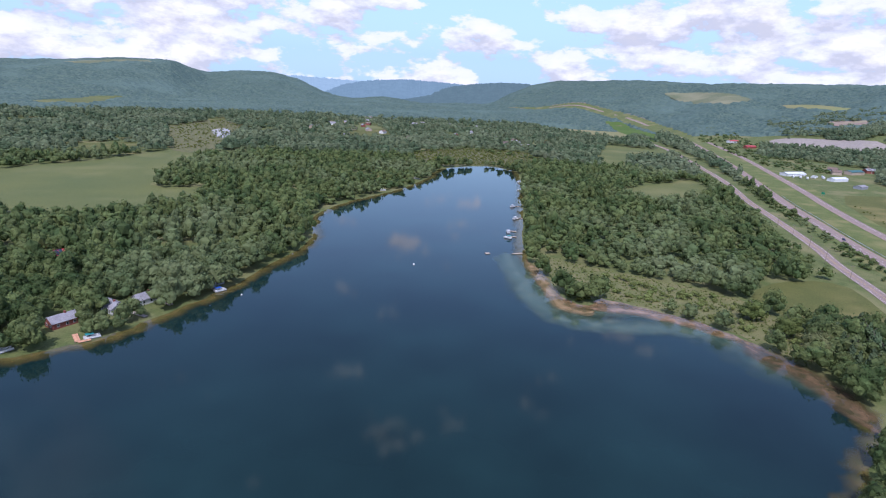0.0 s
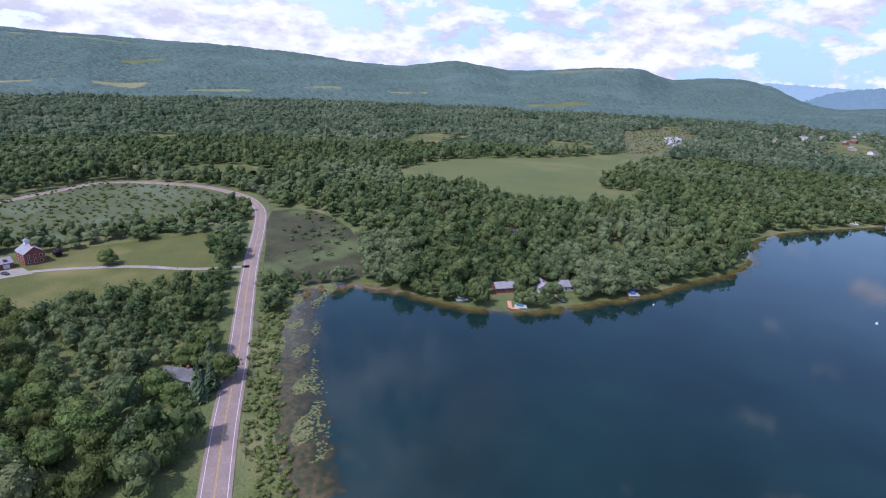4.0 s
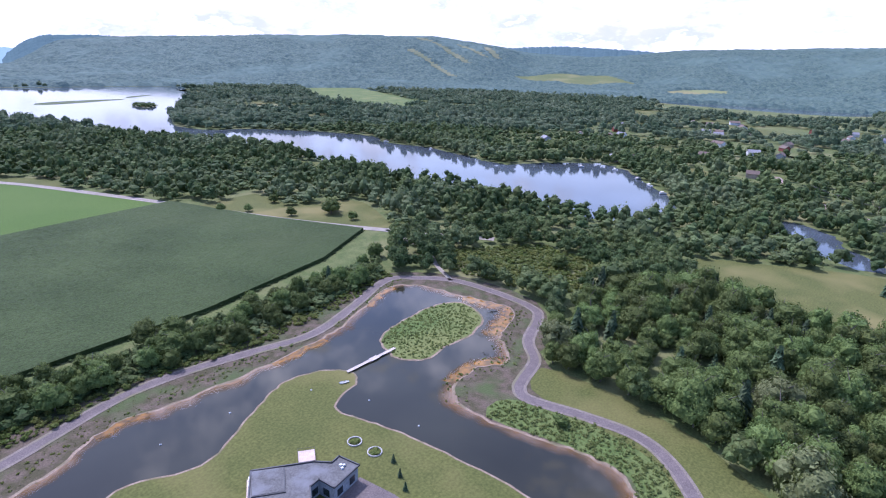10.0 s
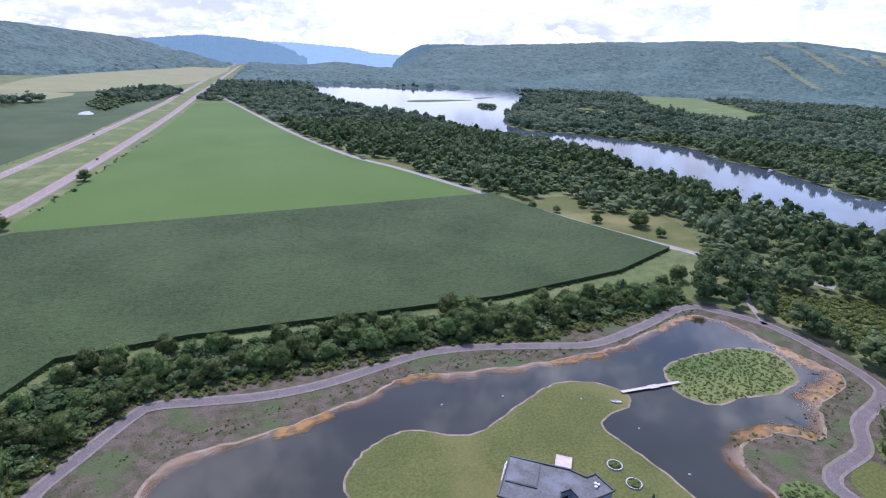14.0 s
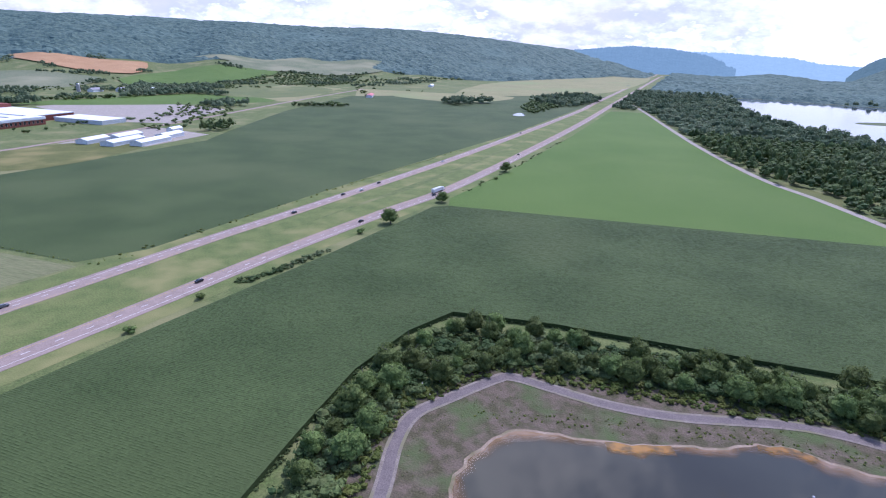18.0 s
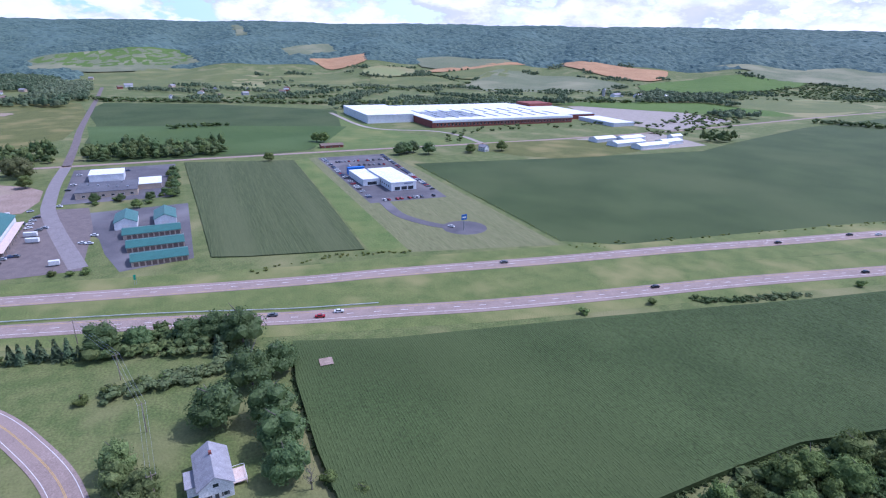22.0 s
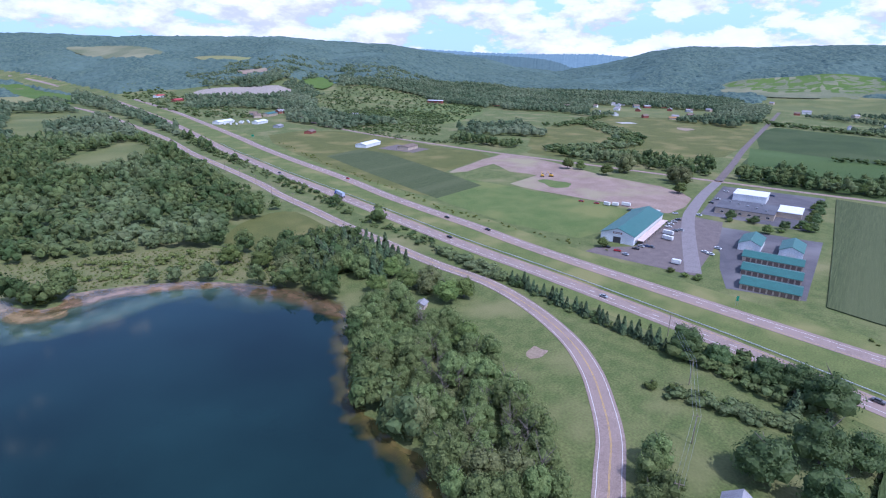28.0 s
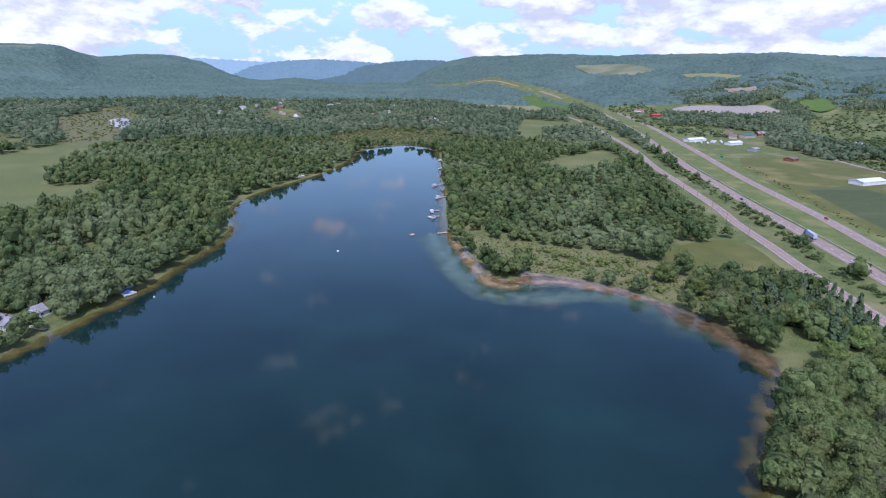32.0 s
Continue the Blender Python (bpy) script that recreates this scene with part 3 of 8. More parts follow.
WEST_FIELD = [(-468, 404), (-517, 559), (-446, 719), (-385, 960), (-340, 800), (-305, 570), (-245, 569), (-235, 470), (-296, 420), (-372, 430)]
SCHOOL_FIELD = [(-350, -67), (-366, -38), (-389, 23), (-384, 74), (-376, 141), (-358, 166), (-328, 140), (-278, 116), (-285, 89), (-272, 53), (-285, 18),
                (-287, -13), (-309, -48), (-325, -65)]
LAWN = [(-176, -80), (-177, -57), (-171, -28), (-164, -13), (-155, 0), (-150, 14), (-145, 26), (-120, 38), (-60, 4), (0, -24), (70, -10), (110, 20), (118, -20), (78, -85),
        (52, -85), (30, -95), (-30, -55), (-95, -10), (-135, -18), (-150, -30), (-155, -55), (-160, -76)]
PARK = [(-205, -412), (-221, -391), (-269, -395), (-265, -345), (-296, -334), (-310, -310), (-285, -262), (-268, -252)]
PARK_TWO = [(-146, -605), (-182, -560), (-175, -531), (-181, -485), (-172, -505)]
HEDGE = [(-205, -192), (-170, -187), (-110, -184), (-50, -190), (33, -183), (48, -164), (60, -150), (60, -120), (62, -90), (78, -98), (79, -125), (79, -155), (71, -188),
         (58, -208), (20, -214), (-120, -211), (-225, -215)]
POND_SITE = [(60, -85), (60, -140), (48, -163), (33, -182), (-50, -189), (-110, -183), (-170, -188), (-206, -194), (-232, -160), (-230, -112), (-198, -88), (-178, -78), (-130, 10),
             (0, -20), (60, -30)]
SUMAC = [(-236, -165), (-262, -190), (-310, -150), (-300, -110), (-262, -98), (-240, -110)]
BOG = [(-512, 21), (-560, 60), (-595, 154), (-541, 196), (-474, 224), (-425, 200), (-410, 140), (-415, 80), (-440, 29)]
STORAGE_LOT = [(430, 85), (440, 75), (445, 10), (321, 8), (313, 44), (345, 54), (375, 60)]
DEALER_LOT = [(591, -117), (592, -190), (396, -180), (398, -117)]
MOWN_LOT = [(595, -108), (287, -107), (266, -198), (540, -196), (594, -192)]
CORN_TWO = [(607, 12), (584, -91), (420, -88), (300, -84), (312, -20), (318, -1), (440, 4)]
WEED_STRIP = [(585, -92), (592, -107), (287, -108), (296, -86), (420, -90)]
BIG_FIELD = [(530, -202), (272, -202), (253, -233), (229, -422), (200, -600), (164, -800), (120, -1200), (66, -1690), (400, -1500), (658, -1256), (600, -900), (520, -640), (490, -560),
             (505, -382)]
DIRT_LOT = [(455, 115), (455, 171), (460, 234), (466, 268), (522, 269), (521, 301), (549, 341), (489, 336), (472, 349), (532, 360), (595, 368), (622, 365), (615, 323), (594, 266), (570, 214), (555, 150), (520, 116)]
BARN_YARD = [(455, 75), (458, 100), (440, 107), (352, 107), (334, 126), (322, 128), (322, 62), (400, 66)]
PLANT_LOT = [(690, -290), (705, -700), (1000, -720), (930, -230)]

CLEAR_A = [(186, 312), (214, 340), (248, 350), (264, 338), (254, 296), (244, 266), (214, 264), (190, 285)]
CLEAR_B = [(221, 690), (307, 758), (356, 802), (344, 717), (292, 622), (223, 602), (206, 650)]
CLEAR_C = [(368, 1298), (470, 1234), (442, 1094), (330, 1010), (280, 860), (258, 849), (250, 890), (290, 1072)]
CLEAR_D = [(447, 1449), (560, 1696), (660, 2600), (496, 2668), (200, 2400), (330, 1600)]
MARSH_NE = [(62, 365), (74, 300), (92, 300), (120, 285), (150, 258), (166, 222), (184, 250), (182, 300), (156, 326), (124, 344), (98, 360), (76, 378)]
MARSH_N = [(-40, 800), (10, 825), (60, 845), (100, 825), (170, 900), (150, 1040), (40, 1080), (-60, 960)]
MARSH_W = [(-246, 152), (-262, 140), (-330, 178), (-400, 222), (-380, 250), (-320, 240), (-275, 215), (-235, 186)]
EAST_DARK = [(634, -10), (640, 100), (930, 125), (1272, 150), (1047, -240), (800, -190), (640, -118)]
EAST_BRIGHT = [(632, -122), (800, -195), (1040, -245), (820, -245), (690, -290), (632, -380)]
EAST_HAY = [(648, 351), (700, 260), (800, 145), (1272, 190), (1400, 420), (1055, 470)]
WEED_PLOT = [(345, 142), (440, 145), (450, 200), (455, 330), (400, 330), (362, 262)]
NORTH_PLOT = [(372, 268), (400, 340), (590, 372), (606, 450), (632, 690), (520, 720), (440, 560), (385, 380)]
NORTH_CORN = [(371, 285), (410, 400), (453, 517), (520, 527), (518, 476), (473, 357), (441, 285)]
SWAMP = [(964, 1153), (1167, 1269), (1295, 1065), (1203, 782), (946, 656), (846, 634), (806, 683), (815, 844)]
EAST_MEADOW = [(703, 381), (938, 472), (1195, 472), (1380, 440), (926, 321), (720, 330)]

# houses of the villages, with the gardens kept clear of trees
_vr = random.Random(12)
VILLAGES = (((-1250, -650, -380, 60), 30), ((-330, 170, 1180, 1900), 34), ((1260, 2100, 260, 1100), 90), ((640, 820, 830, 1000), 10), ((120, 220, 1150, 1260), 8), ((1300, 1700, -320, 160), 12))
HOMES = np.array([(_vr.uniform(x0, x1), _vr.uniform(y0, y1)) for (x0, x1, y0, y1), count in VILLAGES for _ in range(count)])
SHORE_HOMES = [(-199, 220), (-170, 231), (-157, 249), (-148, 262), (-126, 290), (-160, 222), (-142, 252), (-180, 216), (-234, 318), (-226, 312), (-228, 326), (-152, 240), (-165, 225)]
# openings in the woods farther off: centre, half width, half depth, turn
GLADES = [(-194, 1416, 36, 141, 8), (-515, 850, 60, 66, 31), (-1210, -116, 61, 72, 95), (-593, 270, 40, 42, 66), (-650, 186, 28, 34, 74), (-1236, -236, 51, 66, 101), (-1343, -412, 43, 81, 107),
          (-662, -246, 18, 24, 110), (-1375, -21, 56, 57, 91), (-1032, -945, 113, 99, 132), (-753, -1023, 77, 66, 144), (-1194, -229, 49, 72, 101), (-900, -160, 50, 40, 30), (-700, 700, 90, 40, 120),
          (1178, 1382, 55, 84, 320), (945, 1376, 93, 51, 326), (-420, 1250, 60, 50, 20), (-560, 1500, 90, 60, 40)]

_gr = random.Random(5)
for _ in range(80):
    _a, _d = radians(_gr.uniform(8, 152)), _gr.uniform(560, 1800)
    GLADES.append((-math.sin(_a) * _d, math.cos(_a) * _d, _gr.uniform(14, 20 + 0.03 * _d), _gr.uniform(12, 16 + 0.022 * _d), _gr.uniform(0, 180)))


def spot_outline(cx, cy, a, b, turn, n=18):
    c, s = math.cos(radians(turn)), math.sin(radians(turn))
    out = []
    for k in range(n):
        u = 2 * math.pi * k / n
        q = 1 + 0.16 * math.sin(3 * u + cx) + 0.1 * math.sin(5 * u + cy)
        x, y = a * q * math.cos(u), b * q * math.sin(u)
        out.append((cx + x * c - y * s, cy + x * s + y * c))
    return out


def sheet(name, outline, z, material, label, category="field", n=4, rag=0.0, depth=0.0, kind="structure"):
    o = curve_pts(outline, True, n) if n > 1 else np.array(outline, float)
    if rag:
        o = ragged(o, rag, len(outline))
    return tagged(new(name, flat(o, z, name, material, depth)), label, category, kind=kind), o


lake, lake_o = sheet("lake", LAKE_SHORE, 0.05, LAKE, "deep blue still lake with clouds mirrored in it", "lake", 5, 1.2)
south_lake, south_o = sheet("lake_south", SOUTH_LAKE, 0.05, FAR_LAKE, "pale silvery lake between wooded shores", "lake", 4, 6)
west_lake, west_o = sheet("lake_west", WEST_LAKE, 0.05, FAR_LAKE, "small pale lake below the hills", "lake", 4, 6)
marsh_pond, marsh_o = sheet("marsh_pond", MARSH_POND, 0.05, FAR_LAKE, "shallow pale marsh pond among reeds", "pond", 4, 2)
pond, pond_o = sheet("pond", POND_OUTER, 0.08, POND, "dark still pond with clouds mirrored in it", "pond", 5, 0.8)
pond_shore = tagged(new("pond_shore", ribbon(np.vstack([pond_o, pond_o[:1]]), 0.55, -0.55, 0.11, SAND, "pond_shore")), "strip of pinkish bare sand round the pond", "shore",
                    kind="structure")
inner_o = ragged(curve_pts(POND_INNER, True, 5), 0.4, 3)
pond_lawn = tagged(new("pond_lawn", flat(inner_o, 0.14, "pond_lawn", GRASS)), "mown green lawn on the peninsula in the pond", "lawn", kind="structure")
tagged(new("peninsula_shore", ribbon(np.vstack([inner_o, inner_o[:1]]), 0.5, -0.7, 0.12, SAND, "peninsula_shore")), "narrow sandy edge round the lawn", "shore", kind="structure")
isle_o = ragged(curve_pts(ISLAND, True, 5), 0.5, 4)
tagged(new("island", flat(isle_o, 0.16, "island", WEEDS)), "small grassy island in the pond", "island", kind="structure")
tagged(new("island_shore", ribbon(np.vstack([isle_o, isle_o[:1]]), 1.0, -1.2, 0.13, SAND, "island_shore")), "sandy edge round the island", "shore", kind="structure")
site, site_o = sheet("pond_bank", POND_SITE, 0.03, BANKS, "dry rough grass bank with bare patches round the pond", "grass", 3)
WEED_BANK = [(-136, -80), (-138, -63), (-140, -45), (-138, -32), (-128, -25.5), (-112, -21.5), (-100, -20), (-105, -8), (-120, -8), (-136, -14.5), (-149, -26), (-156, -38), (-155, -55), (-152, -74), (-146, -82)]
sheet("weed_bank", WEED_BANK, 0.045, WEEDS, "bank of bright green weeds between the pond and the path", "weeds", 2)
lawn, lawn_o = sheet("lawn", LAWN, 0.05, GRASS, "mown green lawn beside the walking path", "lawn", 3)
corn_near, corn_o = sheet("corn_field", CORN_NEAR, 0.0, CORN, "dense dark green cornfield", "cornfield", 1, 0, 2.1)
bright, bright_o = sheet("crop_field", BRIGHT_FIELD, 0.06, SOY, "bright green low crop field", "field", 1)
westf, westf_o = sheet("hay_field", WEST_FIELD, 0.06, HAY, "green hayfield surrounded by woods", "field", 3)
schoolf, schoolf_o = sheet("school_meadow", SCHOOL_FIELD, 0.06, GRASS, "mown green meadow round the brick house", "meadow", 3)
park, park_o = sheet("park_lawn", PARK, 0.06, GRASS, "small bright lawn with young trees", "lawn", 2)
sheet("clearing", PARK_TWO, 0.06, GRASS, "small grassy clearing beside the gravel road", "clearing", 2)
bog, bog_o = sheet("bog", BOG, 0.04, PEAT, "dark green reed bog", "bog", 3)
sheet("storage_lot", STORAGE_LOT, 0.08, BLACKTOP, "dark asphalt yard round the storage sheds", "parking lot", 1)
sheet("dealer_lot", DEALER_LOT, 0.1, BLACKTOP, "dark asphalt car park full of cars", "parking lot", 1)
sheet("mown_field", MOWN_LOT, 0.06, MOWN, "mown hay plot with parallel mowing lines", "field", 1)
sheet("corn_plot", CORN_TWO, 0.0, PALE_CORN, "green cornfield between the sheds and the car park", "cornfield", 1, 0, 0.7)
sheet("weed_strip", WEED_STRIP, 0.07, WEEDS, "bright weedy strip beside the corn", "field", 1)
sheet("big_field", BIG_FIELD, 0.06, CORN, "wide dark green crop field beyond the highway", "field", 1)
sheet("weed_patch", spot_outline(497, 236, 20, 13, 60), 0.09, WEEDS, "green weedy patch on the bare ground", "weeds", 1)
sheet("dirt_lot", DIRT_LOT, 0.08, DIRT, "bare pinkish dirt building ground", "bare ground", 2, 1.5)
sheet("barn_yard", BARN_YARD, 0.09, PATHWAY, "grey gravel yard beside the green-roofed barn", "yard", 1)

PEAT_BROWN = surface("brown_sedge", (0.052, 0.055, 0.026), (0.080, 0.076, 0.036), scale=0.08, fine=1.2, rough=0.95, bump=0.5, c3=(0.085, 0.105, 0.04), big=0.03)
layer = 0.03
for nm, o, mt, tx in (("meadow", CLEAR_A, GRASS, "small green meadow between the trees"), ("meadow", CLEAR_B, HAY, "green meadow beside the road"), ("meadow", CLEAR_C, HAY, "green hayfield"),
                      ("field", CLEAR_D, STRAW, "ripe yellow-green fields"), ("field", EAST_DARK, CORN, "dark green crop field beyond the country road"),
                      ("field", EAST_BRIGHT, WEEDS, "green strip of crop before the plant"), ("field", EAST_HAY, GRASS, "open mown playing fields"),
                      ("field", WEED_PLOT, WEEDS, "bright green weedy plot"), ("field", NORTH_PLOT, GRASS, "open green plots beside the highway"), ("marsh", MARSH_NE, REED, "reedy marsh on the lake shore"),
                      ("marsh", MARSH_N, REED, "swamp at the head of the lake"), ("marsh", MARSH_W, PEAT_BROWN, "brown sedge marsh at the end of the lake")):
    layer = layer + 0.004
    sheet(nm, o, layer, mt, tx, nm, 2, 0)
sheet("field", [(140, -1290), (420, -1210), (650, -1270), (760, -1500), (300, -1500), (130, -1480)], 0.04, STRAW, "yellow-green ripening field beside the highway", "field", 1)
sheet("field", [(130, -1500), (300, -1500), (760, -1500), (860, -1850), (120, -1850)], 0.04, HAY, "wide green hayfield", "field", 1)
sheet("field", [(680, -1060), (900, -1000), (1000, -1500), (800, -1480), (740, -1270)], 0.04, STRAW, "pale stubble field", "field", 1)
LAKE_ISLE = [(-545, -1130), (-575, -1150), (-590, -1190), (-560, -1205), (-540, -1180)]
sheet("lake_island", LAKE_ISLE, 0.09, REED, "small wooded island in the silvery lake", "island", 3, 1)
sheet("marsh_island", [(-420, -1280), (-520, -1300), (-600, -1340), (-500, -1350), (-420, -1320)], 0.09, PEAT, "low dark marsh island in the lake", "island", 3, 3)
sheet("marsh_island", [(-620, -1370), (-680, -1400), (-700, -1430), (-640, -1410)], 0.09, PEAT, "low dark marsh island in the lake", "island", 3, 3)
sheet("field", [(644, -19), (650, 20), (686, 100), (918, 135), (873, -50), (821, -208), (698, -152), (640, -112)], 0.125, DEEP_CROP, "deep green crop strip beside the country road", "field", 1)
sheet("field", NORTH_CORN, 0.09, PALE_CORN, "muted green crop strip beside the highway", "field", 1)
sheet("marsh", SWAMP, 0.045, WEEDS, "bright green swamp between belts of trees", "marsh", 2)
sheet("meadow", EAST_MEADOW, 0.1, GRASS, "smooth mown meadow beyond the country road", "meadow", 2)

# fields of the valley's edge and the slopes: crop and outline
SLOPE_FIELDS = [(FAR_HAY, [(2668, -406), (2812, -636), (2565, -619), (2458, -404)]), (CLAY, [(2393, -469), (2363, -682), (2181, -629), (2117, -490), (2294, -473)]),
                (STRAW, [(2047, -601), (2086, -764), (1902, -730), (1880, -557)]), (FAR_HAY, [(2293, -887), (2257, -1035), (2010, -1186), (1975, -836)]),
                (CLAY, [(1967, -836), (2000, -1192), (1955, -1186), (1890, -824)]), (HAY, [(1876, -819), (1940, -1172), (1868, -1166), (1667, -930), (1752, -797)]),
                (FAR_HAY, [(1589, -774), (1850, -1040), (1640, -1180), (1420, -1240), (1323, -1028), (1405, -748)]),
                (CLAY, [(1956, -1375), (1675, -1521), (1604, -1590), (1454, -1375), (1676, -1302)]), (SOY, [(1379, -1255), (1440, -1600), (1207, -1779), (1157, -1436), (1148, -1198)])]
SLOPE_FIELDS += [(FAR_HAY, [(1607, -1802), (1517, -1869), (1042, -2293), (957, -1911), (1193, -1793)]), (STRAW, [(1983, -143), (1999, -228), (1656, -195), (1695, -118)]),
                 (HAY, [(1976, -285), (1967, -460), (1713, -497), (1593, -331)]), (HAY, [(1824, -547), (1819, -753), (1611, -785), (1509, -517)]),
                 (SOY, [(1052, -730), (974, -1079), (730, -1060), (790, -910)]), (HAY, [(1037, -1148), (920, -1477), (760, -1361), (771, -1097)]),
                 (GRASS, [(612, -305), (606, -470), (525, -511), (506, -362)]), (FAR_HAY, [(1412, -1726), (1346, -2152), (1051, -2160), (1026, -1892), (1175, -1804)]),
                 (FAR_HAY, [(2648, 503), (2752, 17), (2426, -56), (2238, 185), (2386, 478)]), (HAY, [(1878, 340), (2213, 270), (2111, -212), (1845, -205), (1715, 75)])]
VALLEY_FIELDS = [(STRAW, [(473, -1523), (495, -2263), (120, -3200), (-60, -3200), (76, -1900), (326, -1522)]), (STRAW, [(591, -1350), (506, -1500), (300, -1490), (344, -1280), (460, -1270)]),
                 (HAY, [(1550, 640), (1576, 330), (1399, 290), (1230, 520)]), (SOY, [(2576, 521), (2727, 305), (2800, 10), (2471, -13), (2373, 290)]),
                 (HAY, [(2188, 168), (2349, 88), (2287, -15), (2025, -19), (2006, 123)]), (FAR_HAY, [(1070, 2866), (1179, 2737), (1204, 2268), (1050, 2180), (1038, 2678)]),
                 (STRAW, [(1257, 2156), (1333, 1899), (1279, 1858), (1216, 2050)]), (GRAVEL, [(876, 1523), (964, 1465), (1010, 1273), (918, 1203), (831, 1419)]),
                 (DIRT, [(1153, 1744), (1208, 1663), (1136, 1537), (1123, 1668)]), (SOY, [(1144, 1413), (1315, 1505), (1234, 1362), (1134, 1301)])]
NORTH_FIELDS = [(SOY, [(639, 2317), (680, 2232), (644, 1745), (536, 1460), (545, 1846)]),
                (HAY, [(-1348, 1889), (-1432, 2190), (-1226, 2138), (-1143, 1776)]), (GRASS, [(-528, 797), (-529, 914), (-458, 841), (-437, 785), (-478, 747)]),
                (REED, [(-607, 1223), (-586, 1479), (-446, 1263), (-364, 917), (-411, 843)]), (GRASS, [(-228, 1310), (-165, 1452), (-117, 1264), (-176, 1152)]),
                (HAY, [(-1403, 1928), (-1444, 2353), (-1322, 2392), (-1219, 1739)]), (FAR_HAY, [(-2100, 3116), (-1850, 3500), (-1700, 3400), (-1934, 3092)])]
WEST_FIELDS = [(HAY, [(-2527, -1450), (-2706, -1301), (-2739, -1074), (-2513, -850), (-2372, -1036), (-2443, -1346)]), (STRAW, [(-2309, -658), (-2436, -469), (-2322, -447), (-2170, -573)]),
               (STRAW, [(-2373, 23), (-2402, 364), (-2439, 573), (-2339, 376)]), (GRASS, [(-1396, -472), (-1421, -404), (-1216, -359), (-1196, -391)]),
               (GRASS, [(-1150, -254), (-1238, -223), (-1128, -79), (-1052, -83)]), (GRASS, [(-1267, -53), (-1309, 19), (-1187, 7)]), (STRAW, [(-2428, 651), (-2370, 826), (-2209, 736), (-2342, 644)]),
               (WEEDS, [(-1217, -1495), (-1405, -1412), (-1089, -835), (-916, -865), (-932, -1068)]), (STRAW, [(-2151, 879), (-2138, 1125), (-2064, 1086), (-2065, 867)]),
               (STRAW, [(-2126, 1339), (-2186, 1593), (-2089, 1509)]), (STRAW, [(-2116, 1639), (-1960, 1945), (-1902, 1855)]), (HAY, [(-2949, 911), (-2970, 1085), (-2816, 1074), (-2871, 930)]),
               (FAR_HAY, [(-3616, 545), (-3640, 900), (-3463, 1415), (-3496, 931)])]
CROPS = [(m, np.array(o, float)) for m, o in SLOPE_FIELDS + VALLEY_FIELDS + NORTH_FIELDS + WEST_FIELDS]
MARSH_POOLS = [[(-590, 1064), (-596, 1122), (-561, 1102), (-522, 1015), (-538, 991)], [(-492, 1189), (-477, 1237), (-414, 1080), (-422, 1048)]]
FAR_POOLS = [[(213, -1053), (192, -1052), (200, -1100), (214, -1097)]]
TOWN = np.array([(1150, 1040), (1240, 660), (1400, 500), (1370, 300), (1310, 185), (1500, 205), (1800, 230), (2150, 420), (2250, 900), (1950, 1350), (1400, 1250)], float)


def in_crop(x, y):
    r = np.zeros(np.shape(x), bool)
    for _m, o in CROPS:
        r |= inside(x, y, o)
    return r


def draped(outline, material, name, lift):
    """A field lying on the sloping ground."""
    bm = bmesh.new()
    f = bm.faces.new([bm.verts.new((x, y, 0)) for x, y in outline])
    bm.normal_update()
    if f.normal.z < 0:
        f.normal_flip()
    bmesh.ops.triangulate(bm, faces=bm.faces[:])
    for _ in range(6):
        long = [e for e in bm.edges if e.calc_length() > 70]
        if not long:
            break
        bmesh.ops.subdivide_edges(bm, edges=long, cuts=1)
        bmesh.ops.triangulate(bm, faces=[f for f in bm.faces if len(f.verts) > 3])
    c = np.array([v.co[:] for v in bm.verts])
    z = terrain(c[:, 0], c[:, 1])
    for v, q in zip(bm.verts, z):
        v.co.z = q + lift + 3.0 * min(max(q / 6, 0), 1)
    me = bpy.data.meshes.new(name)
    bm.to_mesh(me)
    bm.free()
    me.materials.append(material)
    return me


CROP_TEXT = {FAR_HAY: "pale green hayfield on the slope", CLAY: "reddish ploughed field on the slope", STRAW: "yellow-green ripening grain field", HAY: "green hayfield between hedges", SOY: "bright green crop field",
             GRASS: "mown green meadow", GRAVEL: "pale gravel pit below the wooded hill", DIRT: "bare pinkish clearing", REED: "pale reedy swamp between the woods", WEEDS: "light green swamp meadow"}
for k, (mt, o) in enumerate(CROPS):
    tagged(new("field", draped(curve_pts(o, True, 3), mt, "field", 0.12 + 0.004 * k)), CROP_TEXT[mt], "field", kind="structure")
for o in MARSH_POOLS + FAR_POOLS:
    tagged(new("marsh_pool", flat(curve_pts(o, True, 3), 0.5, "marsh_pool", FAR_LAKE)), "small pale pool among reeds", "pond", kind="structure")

for k, (cx, cy, a, b, turn) in enumerate(GLADES):
    if inside(np.array(cx), np.array(cy), south_o) or inside(np.array(cx), np.array(cy), west_o):
        continue
    sheet("meadow", spot_outline(cx, cy, a, b, turn), 0.05, (DIRT if k == 15 else REED if k in (9, 10) else GRASS if k % 2 else HAY), "open patch of grass between the woods", "meadow", 1)


